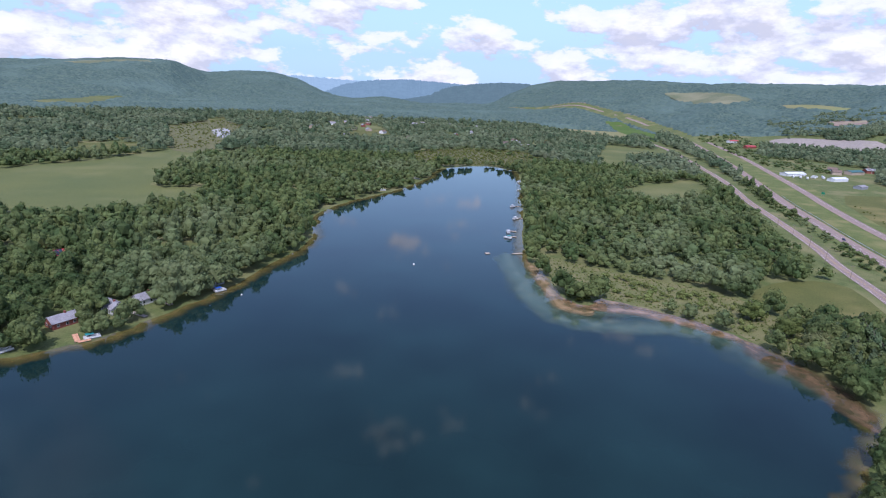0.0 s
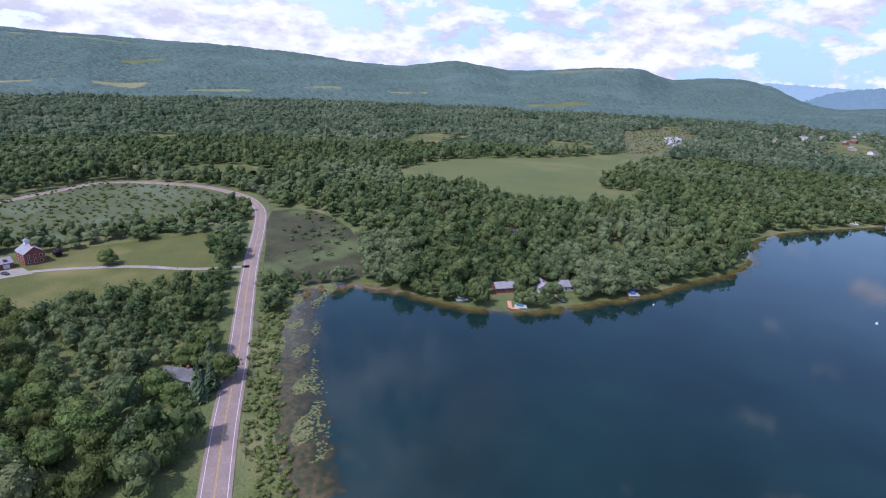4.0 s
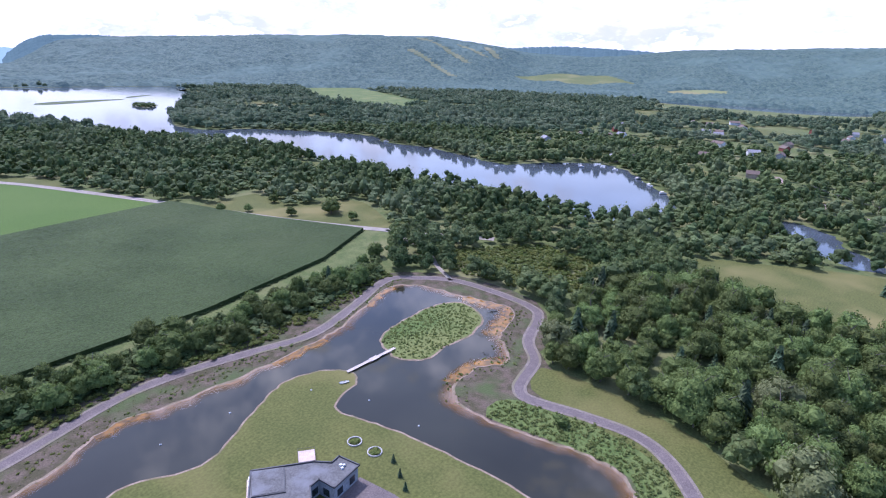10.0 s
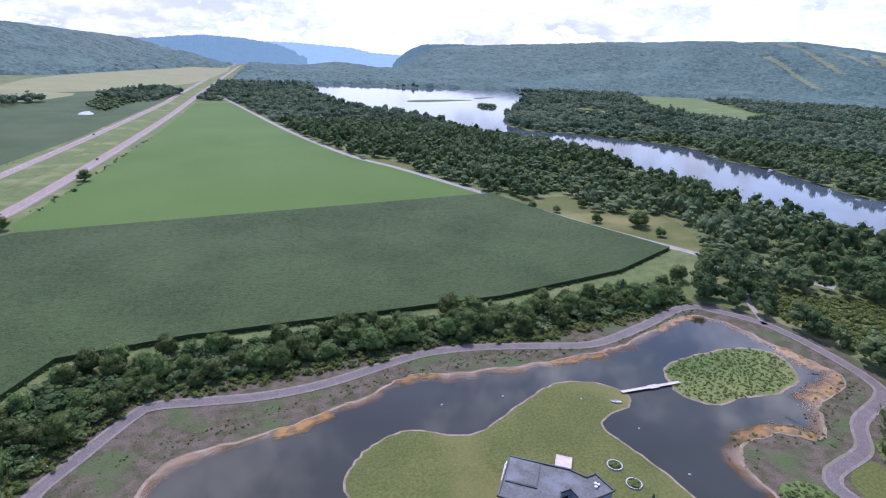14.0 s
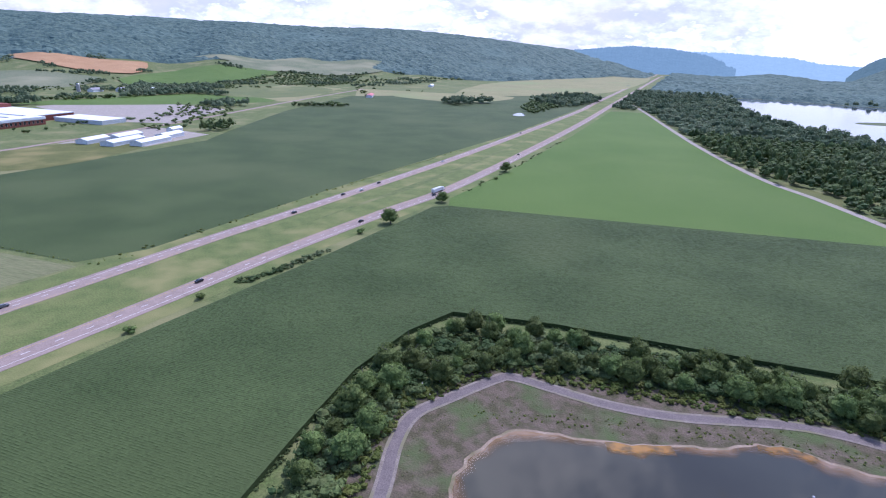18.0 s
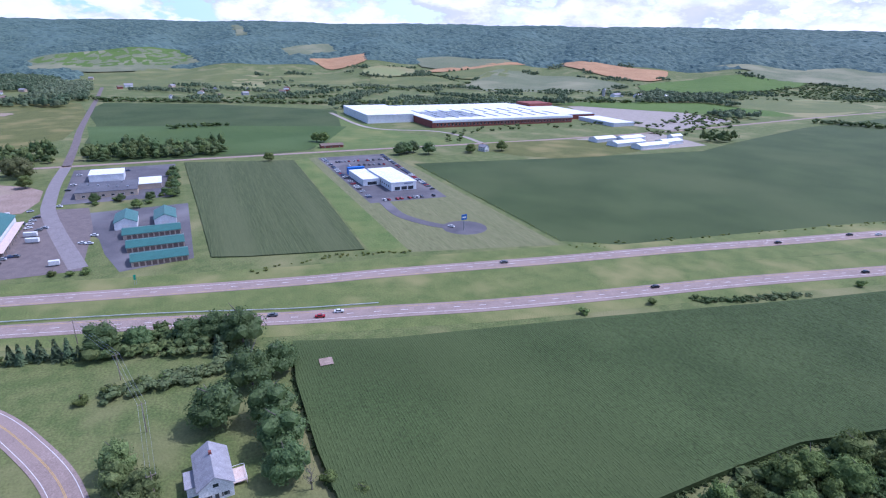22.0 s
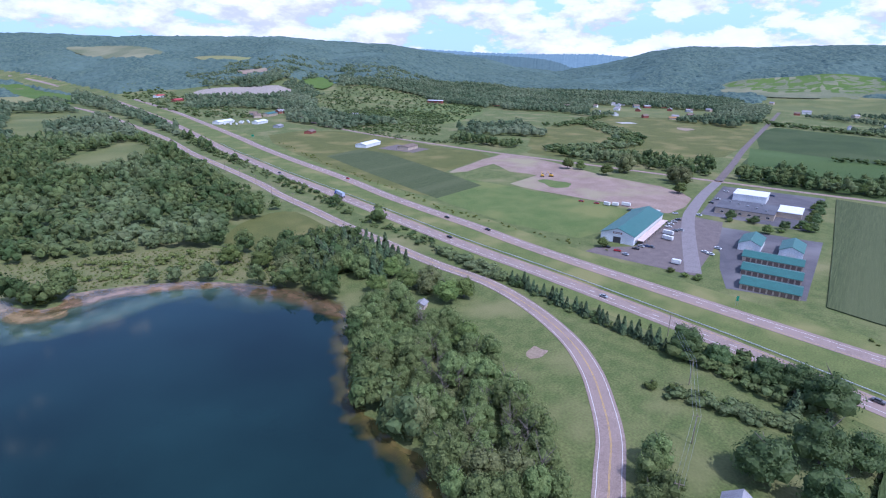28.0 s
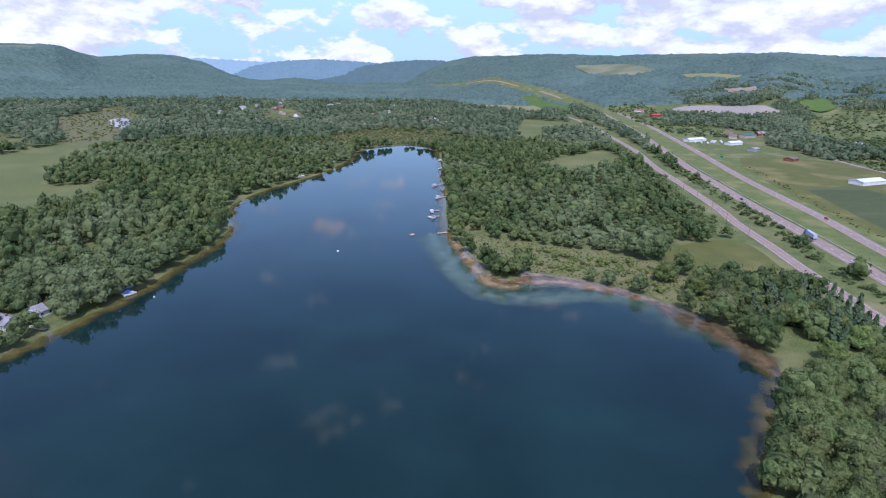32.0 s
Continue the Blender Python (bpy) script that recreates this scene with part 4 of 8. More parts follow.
def shoal(name, line, width, c1, c2, lo, hi, z, label, scale=0.12, both=False):
    """The bed of the lake showing through shallow water: it fades out towards the deep, or to both sides of its line."""
    l = np.asarray(line, float)
    d = np.gradient(l, axis=0)
    for _ in range(6):
        d[1:-1] = (d[:-2] + 2 * d[1:-1] + d[2:]) / 4
    d /= np.linalg.norm(d, axis=1)[:, None]
    nrm = np.stack([-d[:, 1], d[:, 0]], -1)
    k, cols = len(l), 5
    wd = np.broadcast_to(np.reshape(width, (-1, 1)), (k, 1))
    V = np.concatenate([np.hstack([l + nrm * wd * (q / (cols - 1) - (0.5 if both else 0)), z + 0.0004 * np.arange(k)[:, None] / k * 20 + q * 0.0006]) for q in range(cols)])
    i = np.arange(k - 1)
    F = np.concatenate([np.stack([i + q * k, i + q * k + 1, i + (q + 1) * k + 1, i + (q + 1) * k], -1) for q in range(cols - 1)])
    m = water(name, c1, wave=0.1)
    nt = m.node_tree
    b = nt.nodes["Principled BSDF"]
    att = nt.nodes.new("ShaderNodeAttribute")
    att.attribute_name = "shallow"
    tc = nt.nodes.new("ShaderNodeTexCoord")
    n = nt.nodes.new("ShaderNodeTexNoise")
    n.inputs["Scale"].default_value, n.inputs["Detail"].default_value = scale, 6.0
    nt.links.new(tc.outputs["Object"], n.inputs["Vector"])
    add = nt.nodes.new("ShaderNodeMath")
    add.operation = "ADD"
    nt.links.new(n.outputs[0], add.inputs[0])
    nt.links.new(att.outputs["Fac"], add.inputs[1])
    mr = nt.nodes.new("ShaderNodeMapRange")
    mr.inputs[1].default_value, mr.inputs[2].default_value = lo, hi
    nt.links.new(add.outputs[0], mr.inputs[0])
    cm = nt.nodes.new("ShaderNodeMix")
    cm.data_type = "RGBA"
    cm.inputs[6].default_value, cm.inputs[7].default_value = (*c1, 1), (*c2, 1)
    n2 = nt.nodes.new("ShaderNodeTexNoise")
    n2.inputs["Scale"].default_value, n2.inputs["Detail"].default_value = scale * 2.2, 5.0
    nt.links.new(tc.outputs["Object"], n2.inputs["Vector"])
    mr2 = nt.nodes.new("ShaderNodeMapRange")
    mr2.inputs[1].default_value, mr2.inputs[2].default_value = 0.4, 0.6
    nt.links.new(n2.outputs[0], mr2.inputs[0])
    nt.links.new(mr2.outputs[0], cm.inputs[0])
    nt.links.new(cm.outputs[2], b.inputs["Base Color"])
    nt.links.new(mr.outputs[0], b.inputs["Alpha"])
    me = mesh_of(name, V, F, m)
    at = me.attributes.new("shallow", "FLOAT", "POINT")
    at.data.foreach_set("value", np.repeat([0, 0.7, 1, 0.7, 0] if both else 1 - np.arange(cols) / (cols - 1), k).astype(np.float32))
    return tagged(new(name, me), label, "water", kind="structure")


shoal("lake_shoal", lake_o[131:190][::-1], 30 * np.clip(np.minimum(np.arange(59), 58 - np.arange(59)) / 12, 0.02, 1), (0.045, 0.078, 0.058), (0.080, 0.110, 0.078), 0.55, 1.25, 0.053, "pale green shallows seen through the clear water", 0.06)
shoal("lake_edge", np.vstack([lake_o, lake_o[:1]])[::-1], 11, (0.080, 0.072, 0.022), (0.105, 0.082, 0.028), 0.7, 1.35, 0.062, "brown weedy shallows along the shore")
shoal("lake_weeds", lake_o[:26][::-1], 24, (0.085, 0.062, 0.026), (0.036, 0.042, 0.016), 0.72, 1.2, 0.074, "brown weedy shallows beside the road", 0.22)
shoal("lake_sandbar", lake_o[14:34][::-1], 15 * np.clip(np.minimum(np.arange(20), 19 - np.arange(20)) / 5, 0.02, 1), (0.17, 0.125, 0.080), (0.085, 0.072, 0.028), 0.80, 1.3, 0.088, "tan silty shallows in the corner of the lake", 0.12)
shoal("lake_sandbar", lake_o[136:182][::-1], 19 * np.clip(np.minimum(np.arange(46), 45 - np.arange(46)) / 10, 0.02, 1), (0.24, 0.16, 0.085), (0.10, 0.07, 0.03), 0.95, 1.4, 0.085, "tan sandy shallows round the spit", 0.1)
for nm, line, wide, c1, c2, lo, hi, z, label in (
        ("pale_shoal", [(46, 382), (46, 362), (50, 326), (54, 288), (66, 263), (88, 259), (116, 258), (135, 254)], 27, (0.060, 0.100, 0.070), (0.110, 0.148, 0.104), 0.85, 1.8, 0.11, "pale green bed seen through clear shallow water"),
        ("sand_spit", [(58, 368), (62, 340), (65, 308), (67, 284), (77, 275), (84, 278)], 13, (0.27, 0.19, 0.105), (0.15, 0.115, 0.055), 0.72, 1.5, 0.125, "tan sand under shallow water round the spit"),
        ("sand_spit", [(82, 281), (96, 283), (112, 277), (130, 268), (142, 258)], 17, (0.25, 0.165, 0.105), (0.14, 0.10, 0.058), 0.72, 1.5, 0.13, "tan sand under shallow water beside the marsh"),
        ("silt_shoal", [(146, 246), (153, 229), (160, 212), (163, 197), (160, 172)], 24, (0.13, 0.085, 0.048), (0.060, 0.052, 0.026), 0.72, 1.6, 0.135, "brown silt under shallow water in the corner")):
    l = curve_pts(line, False, 5)
    shoal(nm, l, wide * np.clip(np.minimum(np.arange(len(l)), len(l) - 1 - np.arange(len(l))) / 3, 0.02, 1), c1, c2, lo, hi, z, label, 0.09, True)
shoal("pond_edge", np.vstack([pond_o, pond_o[:1]])[::-1], 12, (0.145, 0.078, 0.025), (0.22, 0.150, 0.098), 1.06, 1.5, 0.095, "rust-brown shallows along the pond shore", 0.05)
shoal("peninsula_edge", np.vstack([inner_o, inner_o[:1]]), 4, (0.20, 0.145, 0.095), (0.11, 0.075, 0.045), 1.05, 1.45, 0.098, "sandy shallows along the lawn", 0.1)

# rust-brown patches along the pond shore, fading towards the deep
for k0, k1, wide, dz in ((76, 92, 11, 0), (101, 112, 8, 0.002), (60, 66, 6, 0.004), (46, 52, 6, 0.006), (33, 38, 5, 0.008), (20, 26, 7, 0.010)):
    shoal("pond_algae", pond_o[k0:k1][::-1], wide, (0.23, 0.110, 0.018), (0.095, 0.055, 0.014), 0.72, 1.1, 0.118 + dz, "rust-brown patches in the shallows at the pond shore", 0.16)

# ---- roads ----
DRIVEWAY = surface("worn_drive", (0.215, 0.19, 0.19), (0.255, 0.225, 0.225), scale=0.2, fine=2.5, rough=0.92, bump=0.2, bump_scale=6.0)

def road_line(pts, step=6):
    return curve_pts(pts, False, step)


county, near_way, far_way = road_line(COUNTY_ROAD), road_line(HIGHWAY_NEAR, 8), road_line(HIGHWAY_FAR, 8)


def lift_road(me, dz=0.0):
    n = len(me.vertices)
    c = np.empty(n * 3, np.float32)
    me.vertices.foreach_get("co", c)
    c = c.reshape(-1, 3)
    c[:, 2] += terrain(c[:, 0], c[:, 1]) * 1.0
    me.vertices.foreach_set("co", c.ravel())
    return me


def road(name, line, left, right, material, label, lines=(), verge=None):
    top = thing(name, label, "road", kind="structure")
    part("roadway", lift_road(ribbon(line, left, right, 0.16, material, "roadway", 0.14)), None, top)
    for nm, l, r, mt in lines:
        part(nm, lift_road(ribbon(line, l, r, 0.175, mt, nm)), None, top)
    return top


county_road = road("road", county, 4.6, -4.6, ASPHALT, "worn grey-pink two-lane country road with painted lines",
                   (("edge_line", 3.55, 3.4, LINE_WHITE), ("edge_line", -3.4, -3.55, LINE_WHITE), ("centre_line", 0.22, 0.10, LINE_YELLOW), ("centre_line", -0.10, -0.22, LINE_YELLOW)))
hw_near = road("highway", near_way, 5.6, -6.8, ASPHALT, "worn grey-pink two-lane highway carriageway with dashed lane line",
               (("edge_line", 3.8, 3.63, LINE_YELLOW), ("edge_line", -3.63, -3.83, LINE_WHITE)))
hw_far = road("highway", far_way, 6.6, -5.2, ASPHALT, "worn grey-pink far highway carriageway with dashed lane line",
              (("edge_line", 3.83, 3.63, LINE_WHITE), ("edge_line", -3.63, -3.8, LINE_YELLOW)))
for line, a, b, zz in ((near_way, 26.0, -17.0, 0.05), (far_way, 22.0, -24.0, 0.056)):
    l2 = line[(line[:, 1] > -2600) & (line[:, 1] < 2500)]
    tagged(new("verge", lift_road(ribbon(l2, a, b, zz, VERGE, "verge"))), "rough green grass verge and median of the highway", "grass", kind="structure")
dash = mesh_of("lane_dash", [(-1.6, -0.14, 0), (1.6, -0.14, 0), (1.6, 0.14, 0), (-1.6, 0.14, 0)], [(0, 1, 2, 3)], LINE_WHITE)
for top, line in ((hw_near, near_way), (hw_far, far_way)):
    P, H = along(line, 12.2)
    z = terrain(P[:, 0], P[:, 1]) + 0.18
    for (x, y), h, zz in zip(P, H, z):
        if -650 < y < 500:
            d = new("lane_dash", dash)
            d.parent = top
            d.matrix_world = Matrix.Translation((x, y, zz)) @ Matrix.Rotation(h, 4, "Z")
path_line = road_line(PATH_LINE)
tagged(new("path_shoulder", ribbon(path_line, 2.7, -2.7, 0.155, SHOULDER, "path_shoulder")), "pale gravel shoulder along the walking path", "gravel", kind="structure")
road("path", path_line, 1.7, -1.7, PATHWAY, "winding grey asphalt walking path round the pond")
road("path_spur", road_line(SPUR_LINE), 1.3, -1.3, GRAVEL, "narrow gravel path leading into the trees")
gravel_line = road_line(GRAVEL_ROAD)
road("farm_road", gravel_line, 3.6, -3.6, GRAVEL, "pale gravel farm road along the edge of the wood")
EAST_ROAD = [(900, 1250), (720, 900), (649, 692), (622, 450), (621, 281), (621, 121), (624, -99), (622, -437), (640, -700), (690, -1050), (740, -1500)]
east_line = road_line(EAST_ROAD)
road("east_road", east_line, 4.2, -4.2, ASPHALT, "straight grey country road past the car park", (("centre_line", 0.15, -0.15, LINE_YELLOW),))
cross_line = road_line([(620, 114), (760, 126), (918, 141), (1343, 172), (1700, 200)])
road("yard_drive", road_line([(326, 64), (397, 84.8), (450, 98.7), (484, 104), (548, 110.5), (617, 114)]), 4.6, -4.6, DRIVEWAY, "wide pale gravel drive between the yards")
road("side_road", cross_line, 4.0, -4.0, PATHWAY, "grey side road crossing the country road")
drive_line = road_line([(400, -128), (360, -128), (330, -142), (318, -158)])
road("driveway", drive_line, 4.0, -4.0, BLACKTOP, "dark asphalt drive ending in a turning circle")
road("driveway", road_line([(-290, 145), (-306, 118), (-330, 95), (-350, 62), (-356, 42)]), 2.0, -2.0, GRAVEL, "pale gravel drive to the brick house")
WAYS = [(county, 9), (path_line, 4), (gravel_line, 6), (near_way, 14), (far_way, 14), (east_line, 9), (cross_line, 8)]
# ---- trees ----


def ico(sub):
    bm = bmesh.new()
    bmesh.ops.create_icosphere(bm, subdivisions=sub, radius=1.0)
    V = np.array([v.co[:] for v in bm.verts])
    F = np.array([[v.index for v in f.verts] for f in bm.faces])
    bm.free()
    return V, F


ICO1 = ico(1)
TOP = (ICO1[0], ICO1[1][ICO1[0][ICO1[1]].mean(1)[:, 2] > -0.7])

_ring = [(math.cos(a), math.sin(a)) for a in np.arange(6) * math.pi / 3]
DOME = (np.array([(1.25 * x, 1.25 * y, -0.9) for x, y in _ring] + [(x, y, 0.45) for x, y in _ring] + [(0, 0, 1.1)], float),
        np.array([(q, (q + 1) % 6, 6 + q) for q in range(6)] + [((q + 1) % 6, 6 + (q + 1) % 6, 6 + q) for q in range(6)] + [(6 + q, 6 + (q + 1) % 6, 12) for q in range(6)]))


def crown(seed, lobes, cards, card=0.16, shape="round", core=ICO1, spread=1.36):
    """A crown about 1 wide and 1 high, its base at 0: overlapping uneven lobes, with leaf sprays standing out of them."""
    rng = np.random.RandomState(seed)
    Vs, Fs, n = [], [], 0
    cs = []
    for i in range(lobes):
        a, u = rng.uniform(0, 6.283), (i + 0.5) / lobes
        if shape == "cone":
            zc = 0.04 + 0.9 * u
            rad, off = 0.30 * (1.02 - u) + 0.03, 0.22 * (1 - u)
        elif shape == "low":
            zc, rad, off = rng.uniform(0.15, 0.6), rng.uniform(0.2, 0.32), rng.uniform(0.1, 0.36)
        elif shape == "dome":
            a = 2.4 * i + rng.uniform(-0.4, 0.4)
            if i == 0:
                zc, rad, off = 0.58, rng.uniform(0.30, 0.37), 0.05
            elif i < 0.65 * lobes:
                zc, rad, off = rng.uniform(0.32, 0.48), rng.uniform(0.20, 0.28), rng.uniform(0.24, 0.33)
            else:
                zc, rad, off = rng.uniform(0.56, 0.76), rng.uniform(0.15, 0.24), rng.uniform(0.12, 0.25)
        else:
            zc = 0.16 + 0.7 * u
            w = math.sin(math.pi * min(0.98, 0.18 + 0.72 * u))
            rad, off = rng.uniform(0.17, 0.26) * (0.55 + 0.6 * w), 0.33 * w * rng.uniform(0.6, 1.1)
        c = np.array([math.cos(a) * off, math.sin(a) * off, zc])
        cs.append((c, rad))
        V, F = core
        V = V * rad * (0.92 + rng.uniform(-0.2, 0.18, (len(V), 1))) * [1, 1, 0.8] + c
        Vs.append(V)
        Fs.append(F + n)
        n += len(V)
    V, F = np.concatenate(Vs), np.concatenate(Fs)
    if cards:
        idx = rng.randint(0, lobes, cards)
        C, Rd = np.array([c for c, _ in cs])[idx], np.array([r for _, r in cs])[idx]
        d = rng.normal(size=(cards, 3))
        d[:, 2] = np.abs(d[:, 2]) * 1.1 - 0.35
        d /= np.linalg.norm(d, axis=1)[:, None]
        P = C + d * (Rd * rng.uniform(0.72, spread, cards))[:, None] * [1, 1, 0.85]
        e1 = np.cross(d, rng.normal(size=(cards, 3)))
        e1 /= np.linalg.norm(e1, axis=1)[:, None]
        e2 = np.cross(d, e1) + d * rng.uniform(-0.5, 0.5, (cards, 1))
        s = (card * rng.uniform(0.5, 1.1, cards))[:, None]
        q = np.stack([P - e1 * s * 0.5, P + e1 * s * 0.5 + d * s * 0.15, P + e2 * s * 0.8], 1).reshape(-1, 3)
        F = np.concatenate([F, np.arange(len(q)).reshape(-1, 3) + n])
        V = np.concatenate([V, q])
    return V, F


def joined(name, spots, templates, material, label, category):
    """Many crowns as one mesh. spots: x, y, z, width, height, turn, template."""
    Vs, Fs, n = [], [], 0
    for t, (V, F) in enumerate(templates):
        S = spots[spots[:, 6].astype(int) == t]
        if not len(S):
            continue
        c, s = np.cos(S[:, 5])[:, None], np.sin(S[:, 5])[:, None]
        w, h = S[:, 3:4], S[:, 4:5]
        x, y = V[:, 0][None], V[:, 1][None]
        vx = S[:, 0:1] + w * (x * c - y * s)
        vy = S[:, 1:2] + w * (x * s + y * c)
        vz = S[:, 2:3] + h * V[:, 2][None]
        Vs.append(np.stack([vx, vy, vz], -1).reshape(-1, 3))
        Fs.append((F[None] + (np.arange(len(S)) * len(V))[:, None, None]).reshape(-1, 3) + n)
        n += len(S) * len(V)
    if not Vs:
        return None
    return tagged(new(name, mesh_of(name, np.concatenate(Vs), np.concatenate(Fs), material)), label, category, kind="stuff")


OPEN = [curve_pts(o, True, 3) for o in (LAKE_SHORE, SOUTH_LAKE, WEST_LAKE, MARSH_POND, POND_SITE, LAWN, WEST_FIELD, SCHOOL_FIELD, PARK, PARK_TWO, BOG)]
OPEN += [np.array(CORN_NEAR, float), np.array(BRIGHT_FIELD, float), np.array(HEDGE, float), np.array(SUMAC, float)]
OPEN += [np.array([(215, -20), (70, -20), (50, -170), (-215, -192), (-272, -250), (-170, -480), (-115, -640), (-15, -1300), (60, -1300), (100, -800), (190, -300)], float)]
OPEN += [np.array(o, float) for o in (CLEAR_A, CLEAR_B, CLEAR_C, CLEAR_D, MARSH_NE, MARSH_N, MARSH_W)]
# low swamp between the woods and the western lake
OPEN += [np.array(WEST_LAKE, float) * q for q in (0.95, 0.9, 0.86)]
HW = np.array(HIGHWAY_NEAR[::-1], float)


def east_of_highway(x, y):
    return x > np.interp(y, HW[:, 1], HW[:, 0]) - 18


def scatter(spacing, x0, x1, y0, y1, seed):
    rng = np.random.RandomState(seed)
    gx, gy = np.meshgrid(np.arange(x0, x1, spacing), np.arange(y0, y1, spacing))
    x = gx.ravel() + rng.uniform(-0.42, 0.42, gx.size) * spacing
    y = gy.ravel() + rng.uniform(-0.42, 0.42, gx.size) * spacing
    return x, y, rng


EAST_WOODS = [[(656, 482), (767, 550), (861, 571), (950, 536), (866, 438), (768, 390), (721, 385), (662, 383)],
              [(650, 310), (720, 325), (809, 359), (860, 300), (693, 234), (645, 262)],
              [(640, 130), (640, 270), (700, 260), (780, 200), (760, 140)],
              [(640, -30), (635, 100), (720, 100), (715, -30)],
              [(1215, 1322), (1644, 1757), (1990, 1714), (1344, 903), (1210, 790), (1290, 1060)], [(640, 700), (660, 850), (800, 1060), (840, 1050), (790, 860), (780, 690)],
              [(900, 1330), (1050, 1600), (1260, 1900), (1500, 1900), (1150, 1450)],
              [(1190, 200), (1230, 330), (1330, 330), (1330, 210)], [(647, 1177), (750, 1148), (828, 972), (968, 1134), (890, 1282), (813, 1471)],
              [(1010, -760), (1040, -240), (1090, -240), (1080, -780)], [(300, -1290), (360, -1180), (420, -1200), (380, -1320)],
              [(120, -1300), (180, -1280), (260, -1480), (120, -1640), (80, -1500)], [(700, -930), (720, -860), (790, -900), (760, -960)],
              [(850, -990), (900, -1150), (1150, -1350), (1250, -1200), (1000, -900)], [(520, -640), (540, -610), (560, -640), (540, -670)]]
EAST_WOODS = [np.array(o, float) for o in EAST_WOODS]


def glade(x, y):
    r = np.zeros(x.shape, bool)
    for cx, cy, a, b, turn in GLADES:
        c, s = math.cos(radians(turn)), math.sin(radians(turn))
        u, v = (x - cx) * c + (y - cy) * s, -(x - cx) * s + (y - cy) * c
        r |= (u / a) ** 2 + (v / b) ** 2 < 1
    return r


def wooded(x, y):
    w = ~east_of_highway(x, y)
    for o in OPEN:
        w &= ~inside(x, y, o)
    w &= ~glade(x, y)
    for hx, hy in HOMES:
        w &= (x - hx) ** 2 + (y - hy) ** 2 > 17 ** 2
    for hx, hy in SHORE_HOMES:
        w &= (x - hx) ** 2 + (y - hy) ** 2 > 5.5 ** 2
    for line, gap in WAYS[:5]:
        w &= line_dist(x, y, line) > gap
    w &= (line_dist(x, y, county) > 21) | (x < 150)
    lot = np.abs(np.sin(x * 12.99 + y * 7.82) * 437.58) % 1.0 < 0.5
    for hx, hy in HOMES:
        w &= ((x - hx) ** 2 + (y - hy) ** 2 > 65 ** 2) | lot
    e = np.zeros(x.shape, bool)
    for o in EAST_WOODS:
        e |= inside(x, y, o)
    return (w | e) & ~in_crop(x, y)


# the strip between the county road, the lake and the highway has its own trees, set one by one below
ROADSIDE = np.array([(-250, 165), (-215, 105), (-150, 60), (-60, 5), (0, -30), (80, -20), (100, -40), (215, -30), (300, 260), (440, 790), (410, 800), (300, 440), (245, 250),
                     (190, 215), (150, 160), (100, 75), (0, 28), (-107, 56)], float)
BROAD = [crown(s, 8, 230, 0.13, "dome", TOP) for s in range(6)]
MID = [crown(10 + s, 5, 36, 0.2, "dome", TOP) for s in range(5)]
FAR = [crown(20 + s, 1, 13, 0.28, "dome", DOME) for s in range(4)]


def uneven(x, y):
    """Stands of taller and lower trees."""
    return (1 + 0.22 * np.sin(x / 23.0 + 2 * np.sin(y / 41.0)) * np.sin(y / 31.0) + 0.12 * np.sin(x / 9.0) * np.sin(y / 7.5)
            + 0.16 * np.sin(x / 95.0 + 1.7 * np.sin(y / 120.0)) * np.sin(y / 88.0))


FRONT_WOOD = np.array([(-262, -96), (-178, -88), (-178, -55), (-172, -26), (-150, 18), (-146, 34), (-215, 84), (-268, 112), (-285, 80), (-275, 40), (-290, 0), (-300, -45)], float)
HOUSE_PLOT = np.array([(-158, 38), (-174, 32), (-178, 48), (-198, 56), (-202, 74), (-184, 78), (-166, 58)], float)
x, y, rng = scatter(8.3, -430, 330, -620, 640, 5)
keep = (np.hypot(x, y) < 370) & ~inside(x, y, ROADSIDE) & ~inside(x, y, HOUSE_PLOT)
x, y = x[keep], y[keep]
keep = wooded(x, y)
x, y = x[keep], y[keep]
n = len(x)
front = inside(x, y, FRONT_WOOD)
h = rng.uniform(8.5, 16.5, n) * uneven(x, y)
w = np.clip(h * rng.uniform(0.66, 1.02, n), 6.5, 14)
near_spots = np.stack([x, y, np.full(n, 0.6), w, h, rng.uniform(0, 6.3, n), rng.randint(0, 6, n)], -1)
front_spots, near_spots = near_spots[front], near_spots[~front]
x, y, rng = scatter(10.2, -1000, 700, -1000, 1000, 6)
r = np.hypot(x, y)
keep = (r >= 370) & (r < 900)
x, y = x[keep], y[keep]
keep = wooded(x, y) & (rng.uniform(size=len(x)) < 0.94)
x, y = x[keep], y[keep]
n = len(x)
mid_spots = np.stack([x, y, np.zeros(n), rng.uniform(9, 14, n), rng.uniform(8, 17, n) * uneven(x, y), rng.uniform(0, 6.3, n), rng.randint(0, 5, n)], -1)
x, y, rng = scatter(12.5, -2000, 2000, -2000, 2000, 7)
r = np.hypot(x, y)
keep = (r >= 900) & (r < 1900)
x, y = x[keep], y[keep]
keep = wooded(x, y) & (rng.uniform(size=len(x)) < 0.9 + 0.2 * np.sin(x / 130.0) * np.sin(y / 170.0))
x, y = x[keep], y[keep]
n = len(x)
far_spots = np.stack([x, y, terrain(x, y) - 1, rng.uniform(12, 19, n), rng.uniform(8, 18, n) * uneven(x, y), rng.uniform(0, 6.3, n), rng.randint(0, 4, n)], -1)
joined("woodland", near_spots, BROAD, LEAF, "dense green broadleaf wood on the lake shores", "woods")
joined("woodland", mid_spots, MID, LEAF, "green broadleaf woods around the lakes and fields", "woods")
